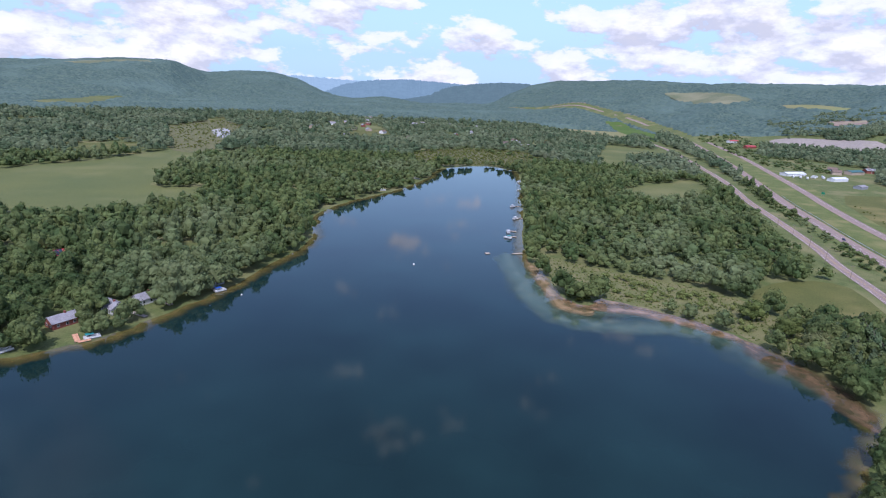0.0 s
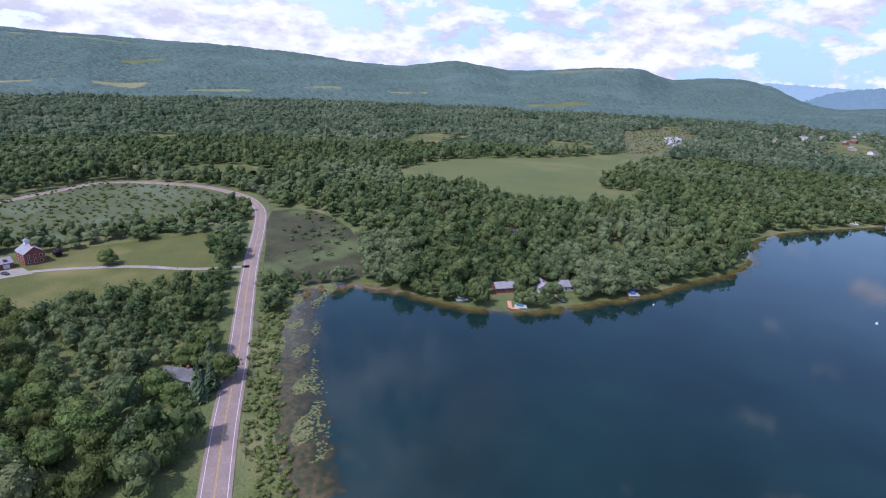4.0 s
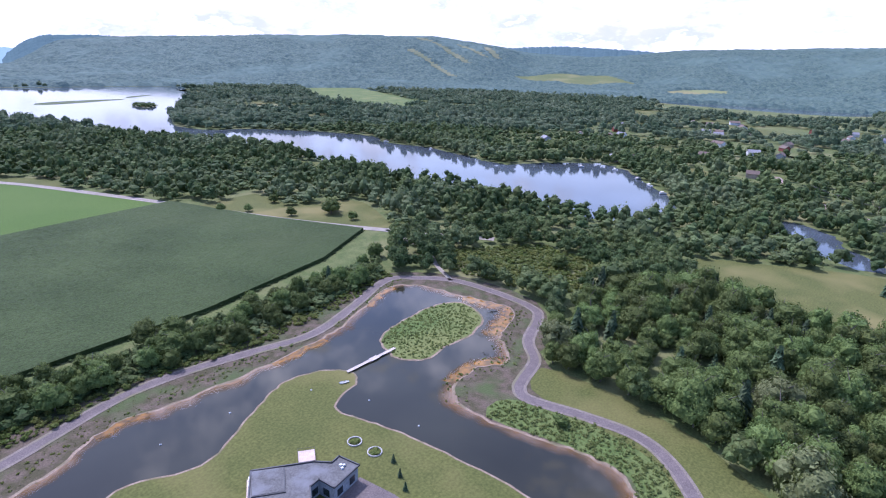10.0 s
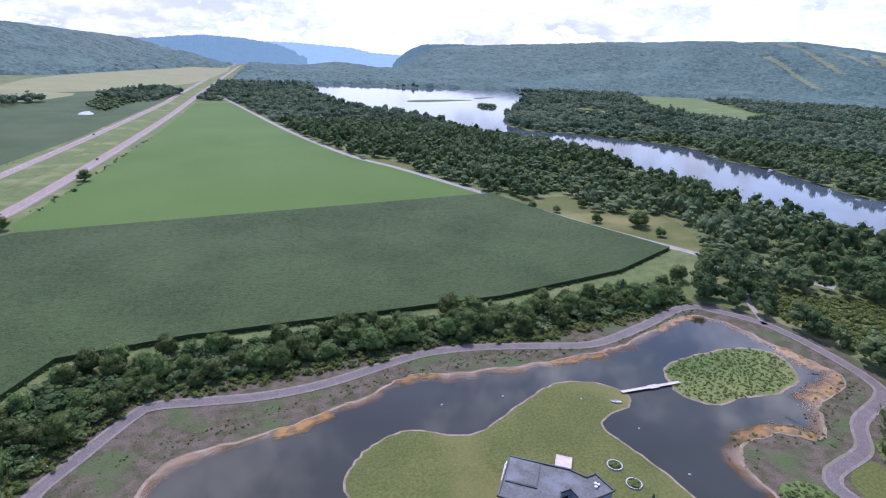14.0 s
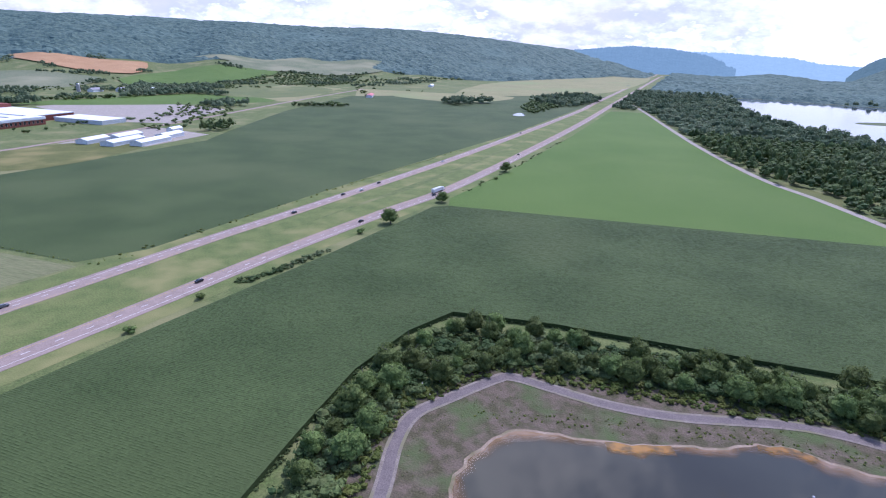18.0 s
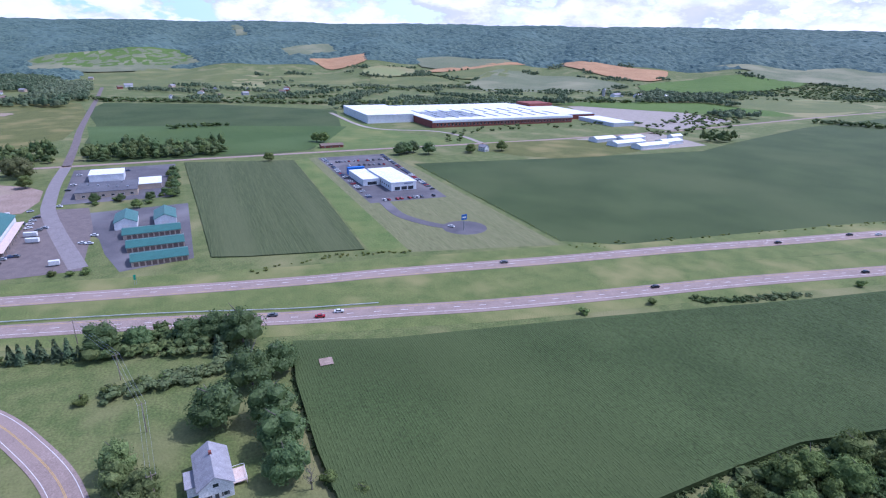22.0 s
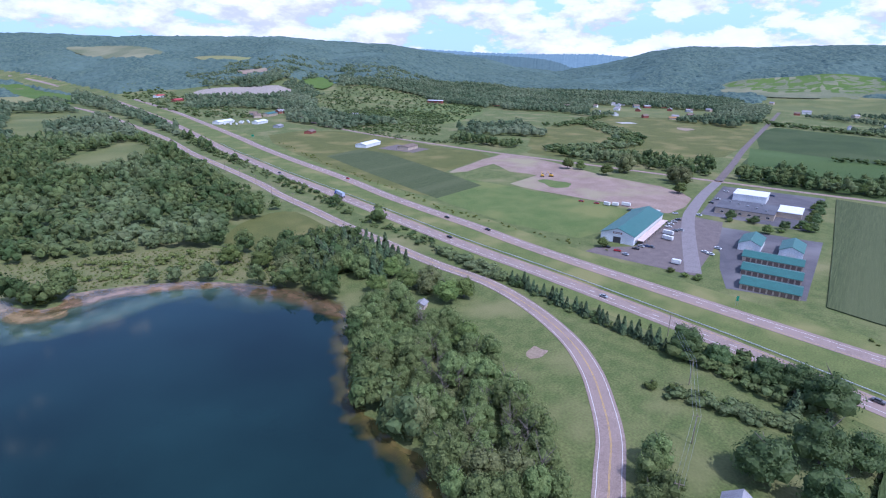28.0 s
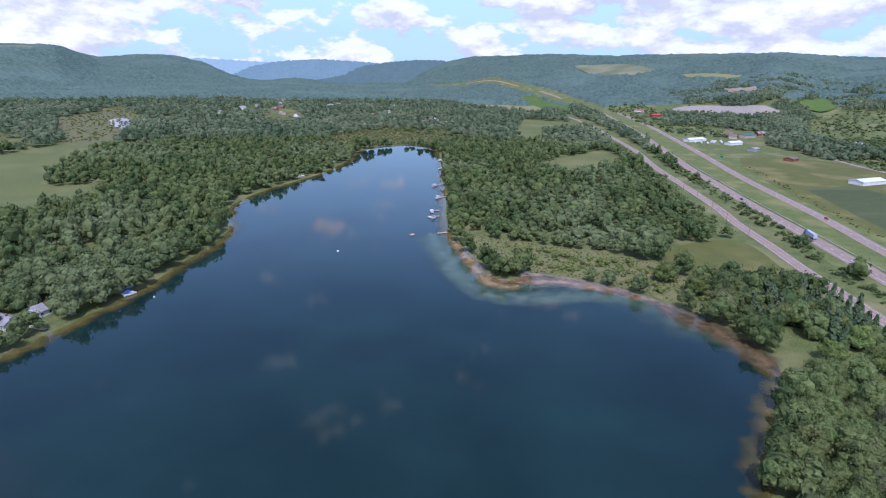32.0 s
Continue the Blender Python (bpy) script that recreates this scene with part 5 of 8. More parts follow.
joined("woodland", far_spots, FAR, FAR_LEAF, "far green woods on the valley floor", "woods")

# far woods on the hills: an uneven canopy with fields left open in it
SKI_RUNS = [([(-2834, -2317), (-2725, -2155)], 26), ([(-2427, -2046), (-2281, -1779), (-2122, -1531)], 15), ([(-2700, -2091), (-2542, -1831), (-2436, -1679)], 20),
            ([(-2846, -2035), (-2743, -1836), (-2671, -1728)], 18), ([(-2971, -1915), (-2760, -1709)], 22), ([(3532, -299), (3047, -276)], 22)]


def ski_run(x, y):
    r = np.zeros(x.shape, bool)
    for run, wide in SKI_RUNS:
        r |= line_dist(x, y, run) < wide
    return r


Rr, A = polar_grid(1850, 4940, 9.0, 0.0026, 1100)
rng = np.random.RandomState(11)
A = A + rng.uniform(-0.002, 0.002, A.shape)
A[:, -1] = A[:, 0] + 2 * math.pi
X, Y = -np.sin(A) * Rr, np.cos(A) * Rr
Z = terrain(X, Y) + 3 + rng.uniform(0, 9, X.shape) + 3 * np.sin(X / 37.0 + np.sin(Y / 29.0)) * np.sin(Y / 43.0)
Z[:, -1] = Z[:, 0]
nr, na = Rr.shape
i, j = np.meshgrid(np.arange(nr - 1), np.arange(na - 1), indexing="ij")
k = (i * na + j).ravel()
cx, cy = X.ravel()[k], Y.ravel()[k]
runs = ski_run(cx, cy)
valley = (east_of_highway(cx, cy) & (np.hypot(cx, cy) < 2300) & (cy < 300))
ok = ~runs & ~in_crop(cx, cy) & ~inside(cx, cy, TOWN) & ~inside(cx, cy, south_o) & ~valley & (line_dist(cx, cy, near_way) > 45)
k_all, k = k, k[ok]
cut = np.zeros(nr * na, bool)
for step in (0, 1, na, na + 1):
    cut[k_all[~ok] + step] = True
cut[:na] = True
cut = cut.reshape(nr, na)
Z[cut] = (terrain(X, Y) + np.where(np.hypot(X, Y) < 1880, -2.0, 0.5))[cut]
F = np.concatenate([np.stack([k, k + na + 1, k + 1], -1), np.stack([k, k + na, k + na + 1], -1)])
VV = np.stack([X, Y, Z], -1).reshape(-1, 3)
GV = np.stack([X, Y, terrain(X, Y) + 2.0], -1).reshape(-1, 3)
kq = k_all[runs]
used, inv = np.unique(np.stack([kq, kq + na, kq + na + 1, kq + 1], -1), return_inverse=True)
tagged(new("ski_runs", mesh_of("ski_runs", GV[used], inv.reshape(-1, 4), FAR_HAY, True)), "pale grassy ski runs cut through the hill forest", "field", kind="structure")
tagged(new("hill_woods", mesh_of("hill_woods", VV, F, CANOPY)), "continuous dark green forest covering the hills, with a faint blue haze glow", "forest", kind="stuff")


# ridges at the end of the valley, far behind all else: a backdrop, its haze put in as blue glow
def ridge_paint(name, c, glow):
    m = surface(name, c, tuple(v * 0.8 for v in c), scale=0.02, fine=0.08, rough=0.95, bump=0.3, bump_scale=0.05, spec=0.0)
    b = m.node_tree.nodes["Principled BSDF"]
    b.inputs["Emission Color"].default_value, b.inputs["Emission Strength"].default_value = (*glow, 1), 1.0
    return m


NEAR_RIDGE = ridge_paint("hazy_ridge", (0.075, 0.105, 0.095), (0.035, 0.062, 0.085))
FAR_RIDGE = ridge_paint("blue_haze_ridge", (0.08, 0.105, 0.11), (0.085, 0.145, 0.20))
PALE_RIDGE = ridge_paint("pale_haze_ridge", (0.10, 0.12, 0.13), (0.17, 0.26, 0.34))
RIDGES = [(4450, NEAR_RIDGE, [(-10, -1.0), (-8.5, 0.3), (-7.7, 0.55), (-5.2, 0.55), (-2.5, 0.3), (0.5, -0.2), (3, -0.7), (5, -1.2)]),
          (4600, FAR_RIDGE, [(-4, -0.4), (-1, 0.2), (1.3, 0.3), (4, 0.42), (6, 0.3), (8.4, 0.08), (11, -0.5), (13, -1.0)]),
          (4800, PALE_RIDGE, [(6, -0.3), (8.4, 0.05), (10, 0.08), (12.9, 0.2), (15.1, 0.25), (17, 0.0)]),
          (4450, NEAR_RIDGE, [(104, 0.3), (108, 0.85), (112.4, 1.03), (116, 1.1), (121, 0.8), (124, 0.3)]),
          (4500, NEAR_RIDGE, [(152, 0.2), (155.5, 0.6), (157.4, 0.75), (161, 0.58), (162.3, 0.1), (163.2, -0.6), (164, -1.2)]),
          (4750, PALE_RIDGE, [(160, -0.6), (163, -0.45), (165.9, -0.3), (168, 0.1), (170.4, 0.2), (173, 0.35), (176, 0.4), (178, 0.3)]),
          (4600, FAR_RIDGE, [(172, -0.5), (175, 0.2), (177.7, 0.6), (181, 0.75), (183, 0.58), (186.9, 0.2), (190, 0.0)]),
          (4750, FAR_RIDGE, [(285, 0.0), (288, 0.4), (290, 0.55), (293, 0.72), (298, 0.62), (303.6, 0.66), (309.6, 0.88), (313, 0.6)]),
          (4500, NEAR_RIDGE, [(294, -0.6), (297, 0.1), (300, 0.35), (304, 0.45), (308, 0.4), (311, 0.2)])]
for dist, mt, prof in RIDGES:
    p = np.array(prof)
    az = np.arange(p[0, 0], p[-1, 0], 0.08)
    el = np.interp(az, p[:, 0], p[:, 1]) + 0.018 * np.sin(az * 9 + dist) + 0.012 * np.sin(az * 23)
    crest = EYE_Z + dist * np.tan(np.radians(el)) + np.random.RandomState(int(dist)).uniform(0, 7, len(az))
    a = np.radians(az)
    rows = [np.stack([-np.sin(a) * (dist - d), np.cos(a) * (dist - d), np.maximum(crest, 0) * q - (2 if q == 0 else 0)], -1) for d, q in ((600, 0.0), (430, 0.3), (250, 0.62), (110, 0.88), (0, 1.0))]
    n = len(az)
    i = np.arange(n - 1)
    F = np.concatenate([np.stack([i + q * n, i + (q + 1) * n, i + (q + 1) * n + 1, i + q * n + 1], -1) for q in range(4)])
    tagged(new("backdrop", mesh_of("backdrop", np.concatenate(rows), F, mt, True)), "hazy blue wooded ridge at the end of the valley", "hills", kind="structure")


# ---- single trees ----
def trunk_mesh(seed, limbs=6, bare=False, spread=0.30):
    """A tapered, slightly bent trunk with limbs, 1 high."""
    rng = random.Random(seed)
    bm = bmesh.new()
    pts = [Vector((rng.uniform(-0.015, 0.015) * k, rng.uniform(-0.015, 0.015) * k, k / 5 * 0.82)) for k in range(6)]
    for k in range(5):
        rod(bm, pts[k], pts[k + 1], 0.034 * (1 - k / 6), 0.034 * (1 - (k + 1) / 6), 6)
    for k in range(limbs):
        a, z = rng.uniform(0, 6.28), rng.uniform(0.22, 0.75)
        base = Vector((0, 0, z))
        l = rng.uniform(0.5, 1.0) * spread
        tip = base + Vector((math.cos(a) * l, math.sin(a) * l, l * rng.uniform(0.5, 1.1)))
        rod(bm, base, tip, 0.014, 0.004, 5)
        if bare:
            for _ in range(4):
                q = base.lerp(tip, rng.uniform(0.4, 1.0))
                rod(bm, q, q + Vector((rng.uniform(-0.12, 0.12), rng.uniform(-0.12, 0.12), rng.uniform(0.02, 0.16))), 0.005, 0.002, 4)
    me = bpy.data.meshes.new("trunk")
    bm.to_mesh(me)
    bm.free()
    me.materials.append(BARK)
    return me


def spruce_crown(seed):
    """Whorls of drooping branch sprays round the stem, narrowing to a point."""
    rng = np.random.RandomState(seed)
    V, F = [], []
    for k in range(13):
        z = 0.06 + 0.92 * k / 13
        rad = 0.5 * (1 - z) ** 0.85 + 0.02
        for q in range(max(6, int(15 * (1 - z)))):
            a = rng.uniform(0, 6.283)
            r = rad * rng.uniform(0.75, 1.15)
            d = np.array([math.cos(a), math.sin(a), 0])
            s = np.array([-d[1], d[0], 0]) * (0.09 + 0.10 * (1 - z)) * rng.uniform(0.7, 1.2)
            top, tip = np.array([0, 0, z + 0.10]), d * r + [0, 0, z - 0.06 * rng.uniform(0.3, 1.2)]
            mid = d * r * 0.55 + [0, 0, z + 0.05]
            n = len(V)
            V += [top, mid + s, tip, mid - s, mid - [0, 0, 0.05]]
            F += [(n, n + 1, n + 2), (n, n + 2, n + 3), (n + 1, n + 4, n + 2), (n + 3, n + 2, n + 4)]
    V, F = np.array(V), np.array(F)
    return V, F


TRUNKS = [trunk_mesh(s) for s in range(3)]
BARE = trunk_mesh(9, 16, True, 0.4)
ONE_CROWNS = [mesh_of("crown", *crown(40 + s, 16, 1100, 0.08, "dome", TOP), LEAF_ONE) for s in range(5)]
ALDER_CROWNS = [mesh_of("crown", *crown(140 + s, 18, 1500, 0.07, core=TOP, spread=1.5), ALDER_LEAF) for s in range(4)]
DARK_CROWNS = [mesh_of("crown", *crown(50 + s, 20, 1700, 0.07, "dome", TOP), DARK_LEAF) for s in range(3)]
SPRUCE_CROWNS = [mesh_of("crown", *spruce_crown(s), NEEDLE) for s in range(3)]
LOW_CROWNS = [mesh_of("crown", *crown(60 + s, 8, 380, 0.12, "low", TOP), LEAF_ONE) for s in range(3)]
PALE_CROWN = mesh_of("crown", *crown(70, 18, 1600, 0.07, core=TOP, spread=1.5), PALE_LEAF)
PURPLE_CROWN = mesh_of("crown", *crown(71, 12, 700, 0.1, "low", TOP), PURPLE_LEAF)
_tr = random.Random(3)


def tree(kind, x, y, h, w=None, label="", group=""):
    """One tree: an Empty at its foot with a trunk and a crown."""
    names = dict(alder="alder_tree", maple="maple_tree", broad="broadleaf_tree", spruce="spruce_tree", shrub="shrub", pale="willow_tree", purple="purple_tree", bare="dead_tree")
    texts = dict(maple="dark green maple tree with a dense full crown", alder="grey-green alder tree on the lake bank", broad="round green broadleaf tree with a full crown", spruce="dark green spruce with drooping branches", shrub="low dense green shrub on the grass",
                 pale="pale grey-green willow tree at the shore", purple="dark purple-leaved ornamental tree", bare="bare grey dead tree with thin branches")
    w = w or h * dict(alder=0.82, maple=0.98, broad=1.0, spruce=0.62, shrub=1.3, pale=1.0, purple=1.1, bare=0.8)[kind]
    z = float(terrain(np.array(x), np.array(y)))
    m = Matrix.LocRotScale((x, y, z), Euler((0, 0, _tr.uniform(0, 6.28))), (w, w, h))
    t = thing(names[kind], label or texts[kind], "shrub" if kind == "shrub" else "tree", m, group)
    part("trunk", BARE if kind == "bare" else _tr.choice(TRUNKS), None, t)
    if kind != "bare":
        me = dict(alder=_tr.choice(ALDER_CROWNS), maple=_tr.choice(DARK_CROWNS), broad=_tr.choice(ONE_CROWNS), spruce=_tr.choice(SPRUCE_CROWNS), shrub=_tr.choice(LOW_CROWNS), pale=PALE_CROWN, purple=PURPLE_CROWN)[kind]
        part("crown", me, None, t)
    return t


for x, y, z, w, h, a, q in front_spots[:215]:
    roll = _tr.random()
    tree("spruce" if roll < 0.04 else "pale" if roll < 0.07 else "broad", x, y, h, w if roll > 0.07 else None, group="trees of the wood beside the path")
if len(front_spots) > 215:
    joined("woodland", front_spots[215:], BROAD, LEAF, "rest of the green wood beside the path", "woods")
for k in range(26):
    x, y = 220 + 26 * k / 25 + _tr.uniform(-1.6, 1.6), 42 + 95 * k / 25 + _tr.uniform(-1.2, 1.2)
    tree("spruce", x, y, _tr.uniform(6, 9.5), group="row of young spruces beside the highway")
for kind, h, spots in (("broad", 12, [(215, 145), (172, 115), (192, 184), (205, 174), (212, 192), (174, 257), (168, 277), (204, 149), (204, 175), (147, -335)]), ("alder", 10.5, [(148.6, 28.8), (127.6, 24.8), (139.9, 30.3), (134, 22)]),
                       ("maple", 14.5, [(161.5, 5.1), (157.3, -12.3), (129.3, -12.5), (143, -14)]), ("maple", 11.5, [(224, 28.1), (220.8, 11), (220.8, 3), (185.4, -18.6), (219, -6), (226, 42)]), ("maple", 15.5, [(181.6, -8.3), (214, -8)]), ("bare", 7, [(122, -19)]),
                       ("maple", 7.5, [(467.6, 72.7), (467.3, 55.2), (462.9, 35.8), (475.7, 24.9), (557.7, 21.1), (525.6, 20.2), (496.8, 19.4), (470.7, 18.7), (541, 20), (510, 20)]), ("pale", 19, [(578.5, 140), (590, 150), (600, 205)]),
                       ("broad", 11, [(133, -402), (112, -540), (-92, -194), (-281, 57), (-287, 13), (-283, -14), (-286, -30), (-279, -124), (-342, 85), (590, -68), (576, -290), (566, -285)]),
                       ("spruce", 15, [(189, -9), (203, 216), (204, 242), (210, 210), (216, 198), (221, 240), (188, 244), (184, 226), (196, 228), (214, 226)]), ("maple", 14, [(585, -215), (592, -226), (580, -206), (575, -236), (600, -214)]),
                       ("spruce", 9, [(-125, -16), (-356, 27), (-179, -204), (206, 0)]),
                       ("pale", 11, [(173, 234), (180, 240), (212, 166), (206, 162)]),
                       ("shrub", 4, [(113, -503), (194, 28), (193, 19), (194, 8), (193, 36), (190, 44), (156, -308), (180, -189), (182, -152),
                                     (460, 71), (471, 58), (453, 37), (474, 29), (316, 66), (-148, -59), (124, -22), (116, -30), (320, 74), (317, 60)]),
                       ("broad", 7, [(443, 43), (497, 22), (520, 22), (546, 24), (470, 22), (337, 122), (-220, -367), (-234, -351), (-272, -369), (-273, -350), (-248, -320), (-270, -279), (-262, -360)]),
                       ("broad", 12, [(-270, -303), (-276, -308), (665, 96), (656, 68), (659, 44), (650, 17), (652, -6), (585, 249), (572, 214), (580, 262), (536, 130), (697, -137), (690, -145), (568, -326)]),
                       ("broad", 11, [(-182, 78), (-200, 72), (-178, 60), (-158, 36), (-175, 34), (-150, 44), (-204, 82), (-186, 56)]), ("spruce", 13, [(-178, 72), (-174, 66), (-196, 80)]),
                       ("bare", 11, [(116, 74), (130, 62), (142, 72), (136, 100), (126, 66), (148, 110), (172, 140), (119, 52),  (124, 55), (150, 82), (140, 110), (168, 135), (128, 92), (118, 60), (133, 70), (145, 98), (122, 80), (155, 120), (112, 66), (138, 84), (160, 104)])):
    for x, y in spots:
        tree(kind, x + _tr.uniform(-1, 1), y + _tr.uniform(-1, 1), h * _tr.uniform(0.85, 1.15))
tree("purple", 119, 3, 6.5)
tree("purple", -374, 69, 6.0)
# trees on the bank between the lake and the country road, and the hedge rows beside the highway
BANK = np.array([(164, 176), (188, 168), (190, 158), (176, 150), (180, 118), (166, 98), (152, 74), (136, 56), (118, 46), (92, 52), (108, 86), (112, 108), (120, 124), (134, 140), (148, 158)], float)
x, y, rng = scatter(6.8, 80, 210, 40, 190, 15)
keep = inside(x, y, BANK)
for a, b in zip(x[keep], y[keep]):
    k = rng.uniform()
    if k > 0.93:
        continue
    tree("pale" if k < 0.07 else "alder", a, b, rng.uniform(6, 14), None, "grey-green tree on the lake bank beside the road", "trees on the lake bank")

CONIFERS = np.array([(176, 220), (186, 250), (202, 262), (224, 262), (240, 236), (234, 196), (214, 186), (196, 200)], float)
x, y, rng = scatter(7.0, 170, 245, 180, 265, 16)
keep = inside(x, y, CONIFERS) & (line_dist(x, y, county) > 8)
for a, b in zip(x[keep], y[keep]):
    tree("spruce" if rng.uniform() < 0.65 else "alder", a, b, rng.uniform(9, 15), None, "", "conifers between the lake and the road")


def shrubs_in(outline, spacing, lo, hi, seed, label, material=SHRUB, share=1.0, name="shrubs", line=None, width=0):
    o = np.array(outline, float)
    if line is not None:
        o0, o1 = o.min(0) - width, o.max(0) + width
    else:
        o0, o1 = o.min(0), o.max(0)
    x, y, rng = scatter(spacing, o0[0], o1[0], o0[1], o1[1], seed)
    keep = (line_dist(x, y, o) < width) if line is not None else inside(x, y, o)
    keep &= rng.uniform(size=len(x)) < share
    if spacing >= 8:
        keep &= ~in_crop(x, y)
    if hi < 4:
        keep &= line_dist(x, y, path_line) > 2.9
    x, y = x[keep], y[keep]
    n = len(x)
    h = rng.uniform(lo, hi, n)
    S = np.stack([x, y, terrain(x, y) - 0.3, h * rng.uniform(0.9, 1.5, n), h, rng.uniform(0, 6.3, n), rng.randint(0, 4, n)], -1)
    return joined(name, S, [crown(80 + q, 1, 20, 0.34, "low", TOP) if hi < 1.9 else crown(80 + q, 3, 46 if spacing < 7 else 24, 0.2, "low", TOP) for q in range(4)], material, label, "shrubs")


shrubs_in([(219, 38), (230, 74), (238, 108), (246, 135)], 3.0, 1.5, 4.5, 43, "bushes between the young spruces", LEAF, 0.7, line=True, width=4)
shrubs_in([(212, 2), (224, 22), (222, 40)], 4.0, 5, 9, 44, "thicket of bushes and small trees beside the highway", LEAF, 0.9, line=True, width=7)
def clumps(region, spacing, lo, hi, cover, seed, label):
    """Trees in uneven clumps and belts over a stretch of the valley, off the fields, roads and roofs."""
    o = np.array(region, float)
    x, y, rng = scatter(spacing, o[:, 0].min(), o[:, 0].max(), o[:, 1].min(), o[:, 1].max(), seed)
    keep = inside(x, y, o) & ~in_crop(x, y) & (np.hypot(x, y) < 2350)
    keep &= np.sin(x / 61 + 2.1 * np.sin(y / 83 + seed)) * np.sin(y / 47 + 1.7 * np.sin(x / 71)) + 0.35 * np.sin(x / 19) * np.sin(y / 23) < cover
    for q in (EAST_DARK, EAST_BRIGHT, EAST_HAY, EAST_MEADOW, SWAMP, BIG_FIELD, PLANT_LOT):
        keep &= ~inside(x, y, np.array(q, float))
    for line, gap in ((near_way, 40), (far_way, 30), (east_line, 14), (cross_line, 14)):
        keep &= line_dist(x, y, line) > gap
    for hx, hy in HOMES:
        keep &= (x - hx) ** 2 + (y - hy) ** 2 > 13 ** 2
    x, y = x[keep], y[keep]
    n = len(x)
    h = rng.uniform(lo, hi, n)
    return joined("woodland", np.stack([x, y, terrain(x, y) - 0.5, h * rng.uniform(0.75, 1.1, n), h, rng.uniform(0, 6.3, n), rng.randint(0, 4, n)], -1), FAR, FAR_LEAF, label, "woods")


clumps(TOWN, 11, 10, 18, 0.7, 3, "trees between the houses of the town")
clumps([(1050, -250), (1080, -800), (900, -1050), (760, -1560), (640, -2000), (1000, -2200), (1900, -1500), (2100, -700), (2100, 250), (1300, 200)], 12, 7, 13, -0.42, 4, "clumps of trees between the slope fields")
clumps([(760, 1080), (830, 1000), (960, 1160), (1180, 1270), (1300, 1060), (1420, 1270), (1700, 1300), (1500, 1750), (1150, 1900), (1020, 1850)], 12, 9, 16, 0.3, 5, "broken woods below the hill")
clumps([(1190, 480), (1230, 620), (1150, 800), (1200, 1060), (1290, 1060), (1240, 700), (1400, 520), (1380, 430)], 11, 9, 16, 0.5, 6, "belt of trees before the school")
shrubs_in([(642, 754), (682, 610), (700, 540), (1000, 740), (960, 940), (811, 930)], 9, 4, 9, 64, "rows of bushes in the nursery fields", LEAF, 0.65)
shrubs_in([(1500, -500), (1620, -330), (1700, -190), (1960, -130)], 13, 7, 12, 65, "hedge between the slope fields", LEAF, 0.7, line=True, width=9)
shrubs_in([(1610, -790), (1500, -520), (1590, -320)], 13, 7, 12, 66, "hedge below the slope fields", LEAF, 0.75, line=True, width=12)
shrubs_in([(1320, -1030), (1400, -745), (1600, -790), (1830, -760), (1990, -610)], 13, 7, 13, 67, "hedge below the ploughed field", LEAF, 0.7, line=True, width=10)
shrubs_in([(1140, -1195), (1320, -1030), (1420, -1245), (1150, -1440)], 14, 8, 13, 68, "trees about the hill farm", LEAF, 0.5, line=True, width=14)
shrubs_in([(950, -1480), (1150, -1440), (1210, -1785), (1040, -1900), (960, -1915), (880, -1790)], 15, 8, 13, 69, "trees round the farms of the valley edge", LEAF, 0.55)
shrubs_in([(1050, -1305), (899, -1394), (875, -1789), (737, -2098), (605, -2335)], 14, 7, 12, 70, "belt of trees below the hills", LEAF, 0.7, line=True, width=16)
shrubs_in([(629, -986), (595, -1013), (554, -1031)], 9, 9, 14, 71, "clump of dark trees beside the country road", LEAF, 0.9, line=True, width=12)
shrubs_in([(870, 28), (876, -10), (879, -42)], 8, 6, 10, 72, "tree island in the crop field", LEAF, 0.9, line=True, width=9)
shrubs_in([(183, -1097), (95, -1616), (156, -1757), (250, -1535), (226, -1202)], 12, 7, 13, 73, "wood beside the highway bend", LEAF, 0.8)
shrubs_in(SWAMP, 11, 4, 9, 46, "rows of swamp shrubs beyond the road", LEAF, 0.45)
shrubs_in([(650, 460), (640, 560), (660, 690)], 8, 3, 7, 146, "bushes along the country road", LEAF, 0.8, line=True, width=12)
shrubs_in([(962, 490), (976, 460), (1213, 479)], 9, 6, 11, 147, "belt of trees beside the meadow", LEAF, 0.9, line=True, width=12)
shrubs_in([(700, 330), (800, 280), (900, 300), (1050, 440)], 9, 7, 12, 47, "belt of trees across the playing fields", LEAF, 0.8, line=True, width=22)
shrubs_in([(640, 1000), (700, 1300), (800, 1700), (900, 1850)], 14, 6, 11, 48, "trees along the highway shops", LEAF, 0.5, line=True, width=60)
shrubs_in([(1300, -330), (1290, -60), (1320, 160), (1450, 260)], 13, 8, 13, 49, "row of tall trees along the valley edge", LEAF, 0.7, line=True, width=16)
shrubs_in([(1050, -760), (1300, -600), (1600, -480), (1900, -420)], 13, 7, 12, 50, "hedge row climbing the slope", LEAF, 0.7, line=True, width=10)
shrubs_in([(1180, -1050), (1350, -900), (1500, -860)], 13, 7, 12, 51, "hedge row beside the hill farm", LEAF, 0.7, line=True, width=10)
shrubs_in([(1000, -1250), (1150, -1400), (1350, -1560)], 13, 7, 12, 52, "belt of trees below the hill fields", LEAF, 0.7, line=True, width=22)
shrubs_in([(-607, 1223), (-586, 1479), (-446, 1263), (-364, 917), (-411, 843)], 7.9, 2, 5, 82, "swamp bushes among reeds", SHRUB, 0.4)
shrubs_in(LAKE_ISLE, 9, 8, 12, 53, "trees on the lake island", LEAF, 0.9)
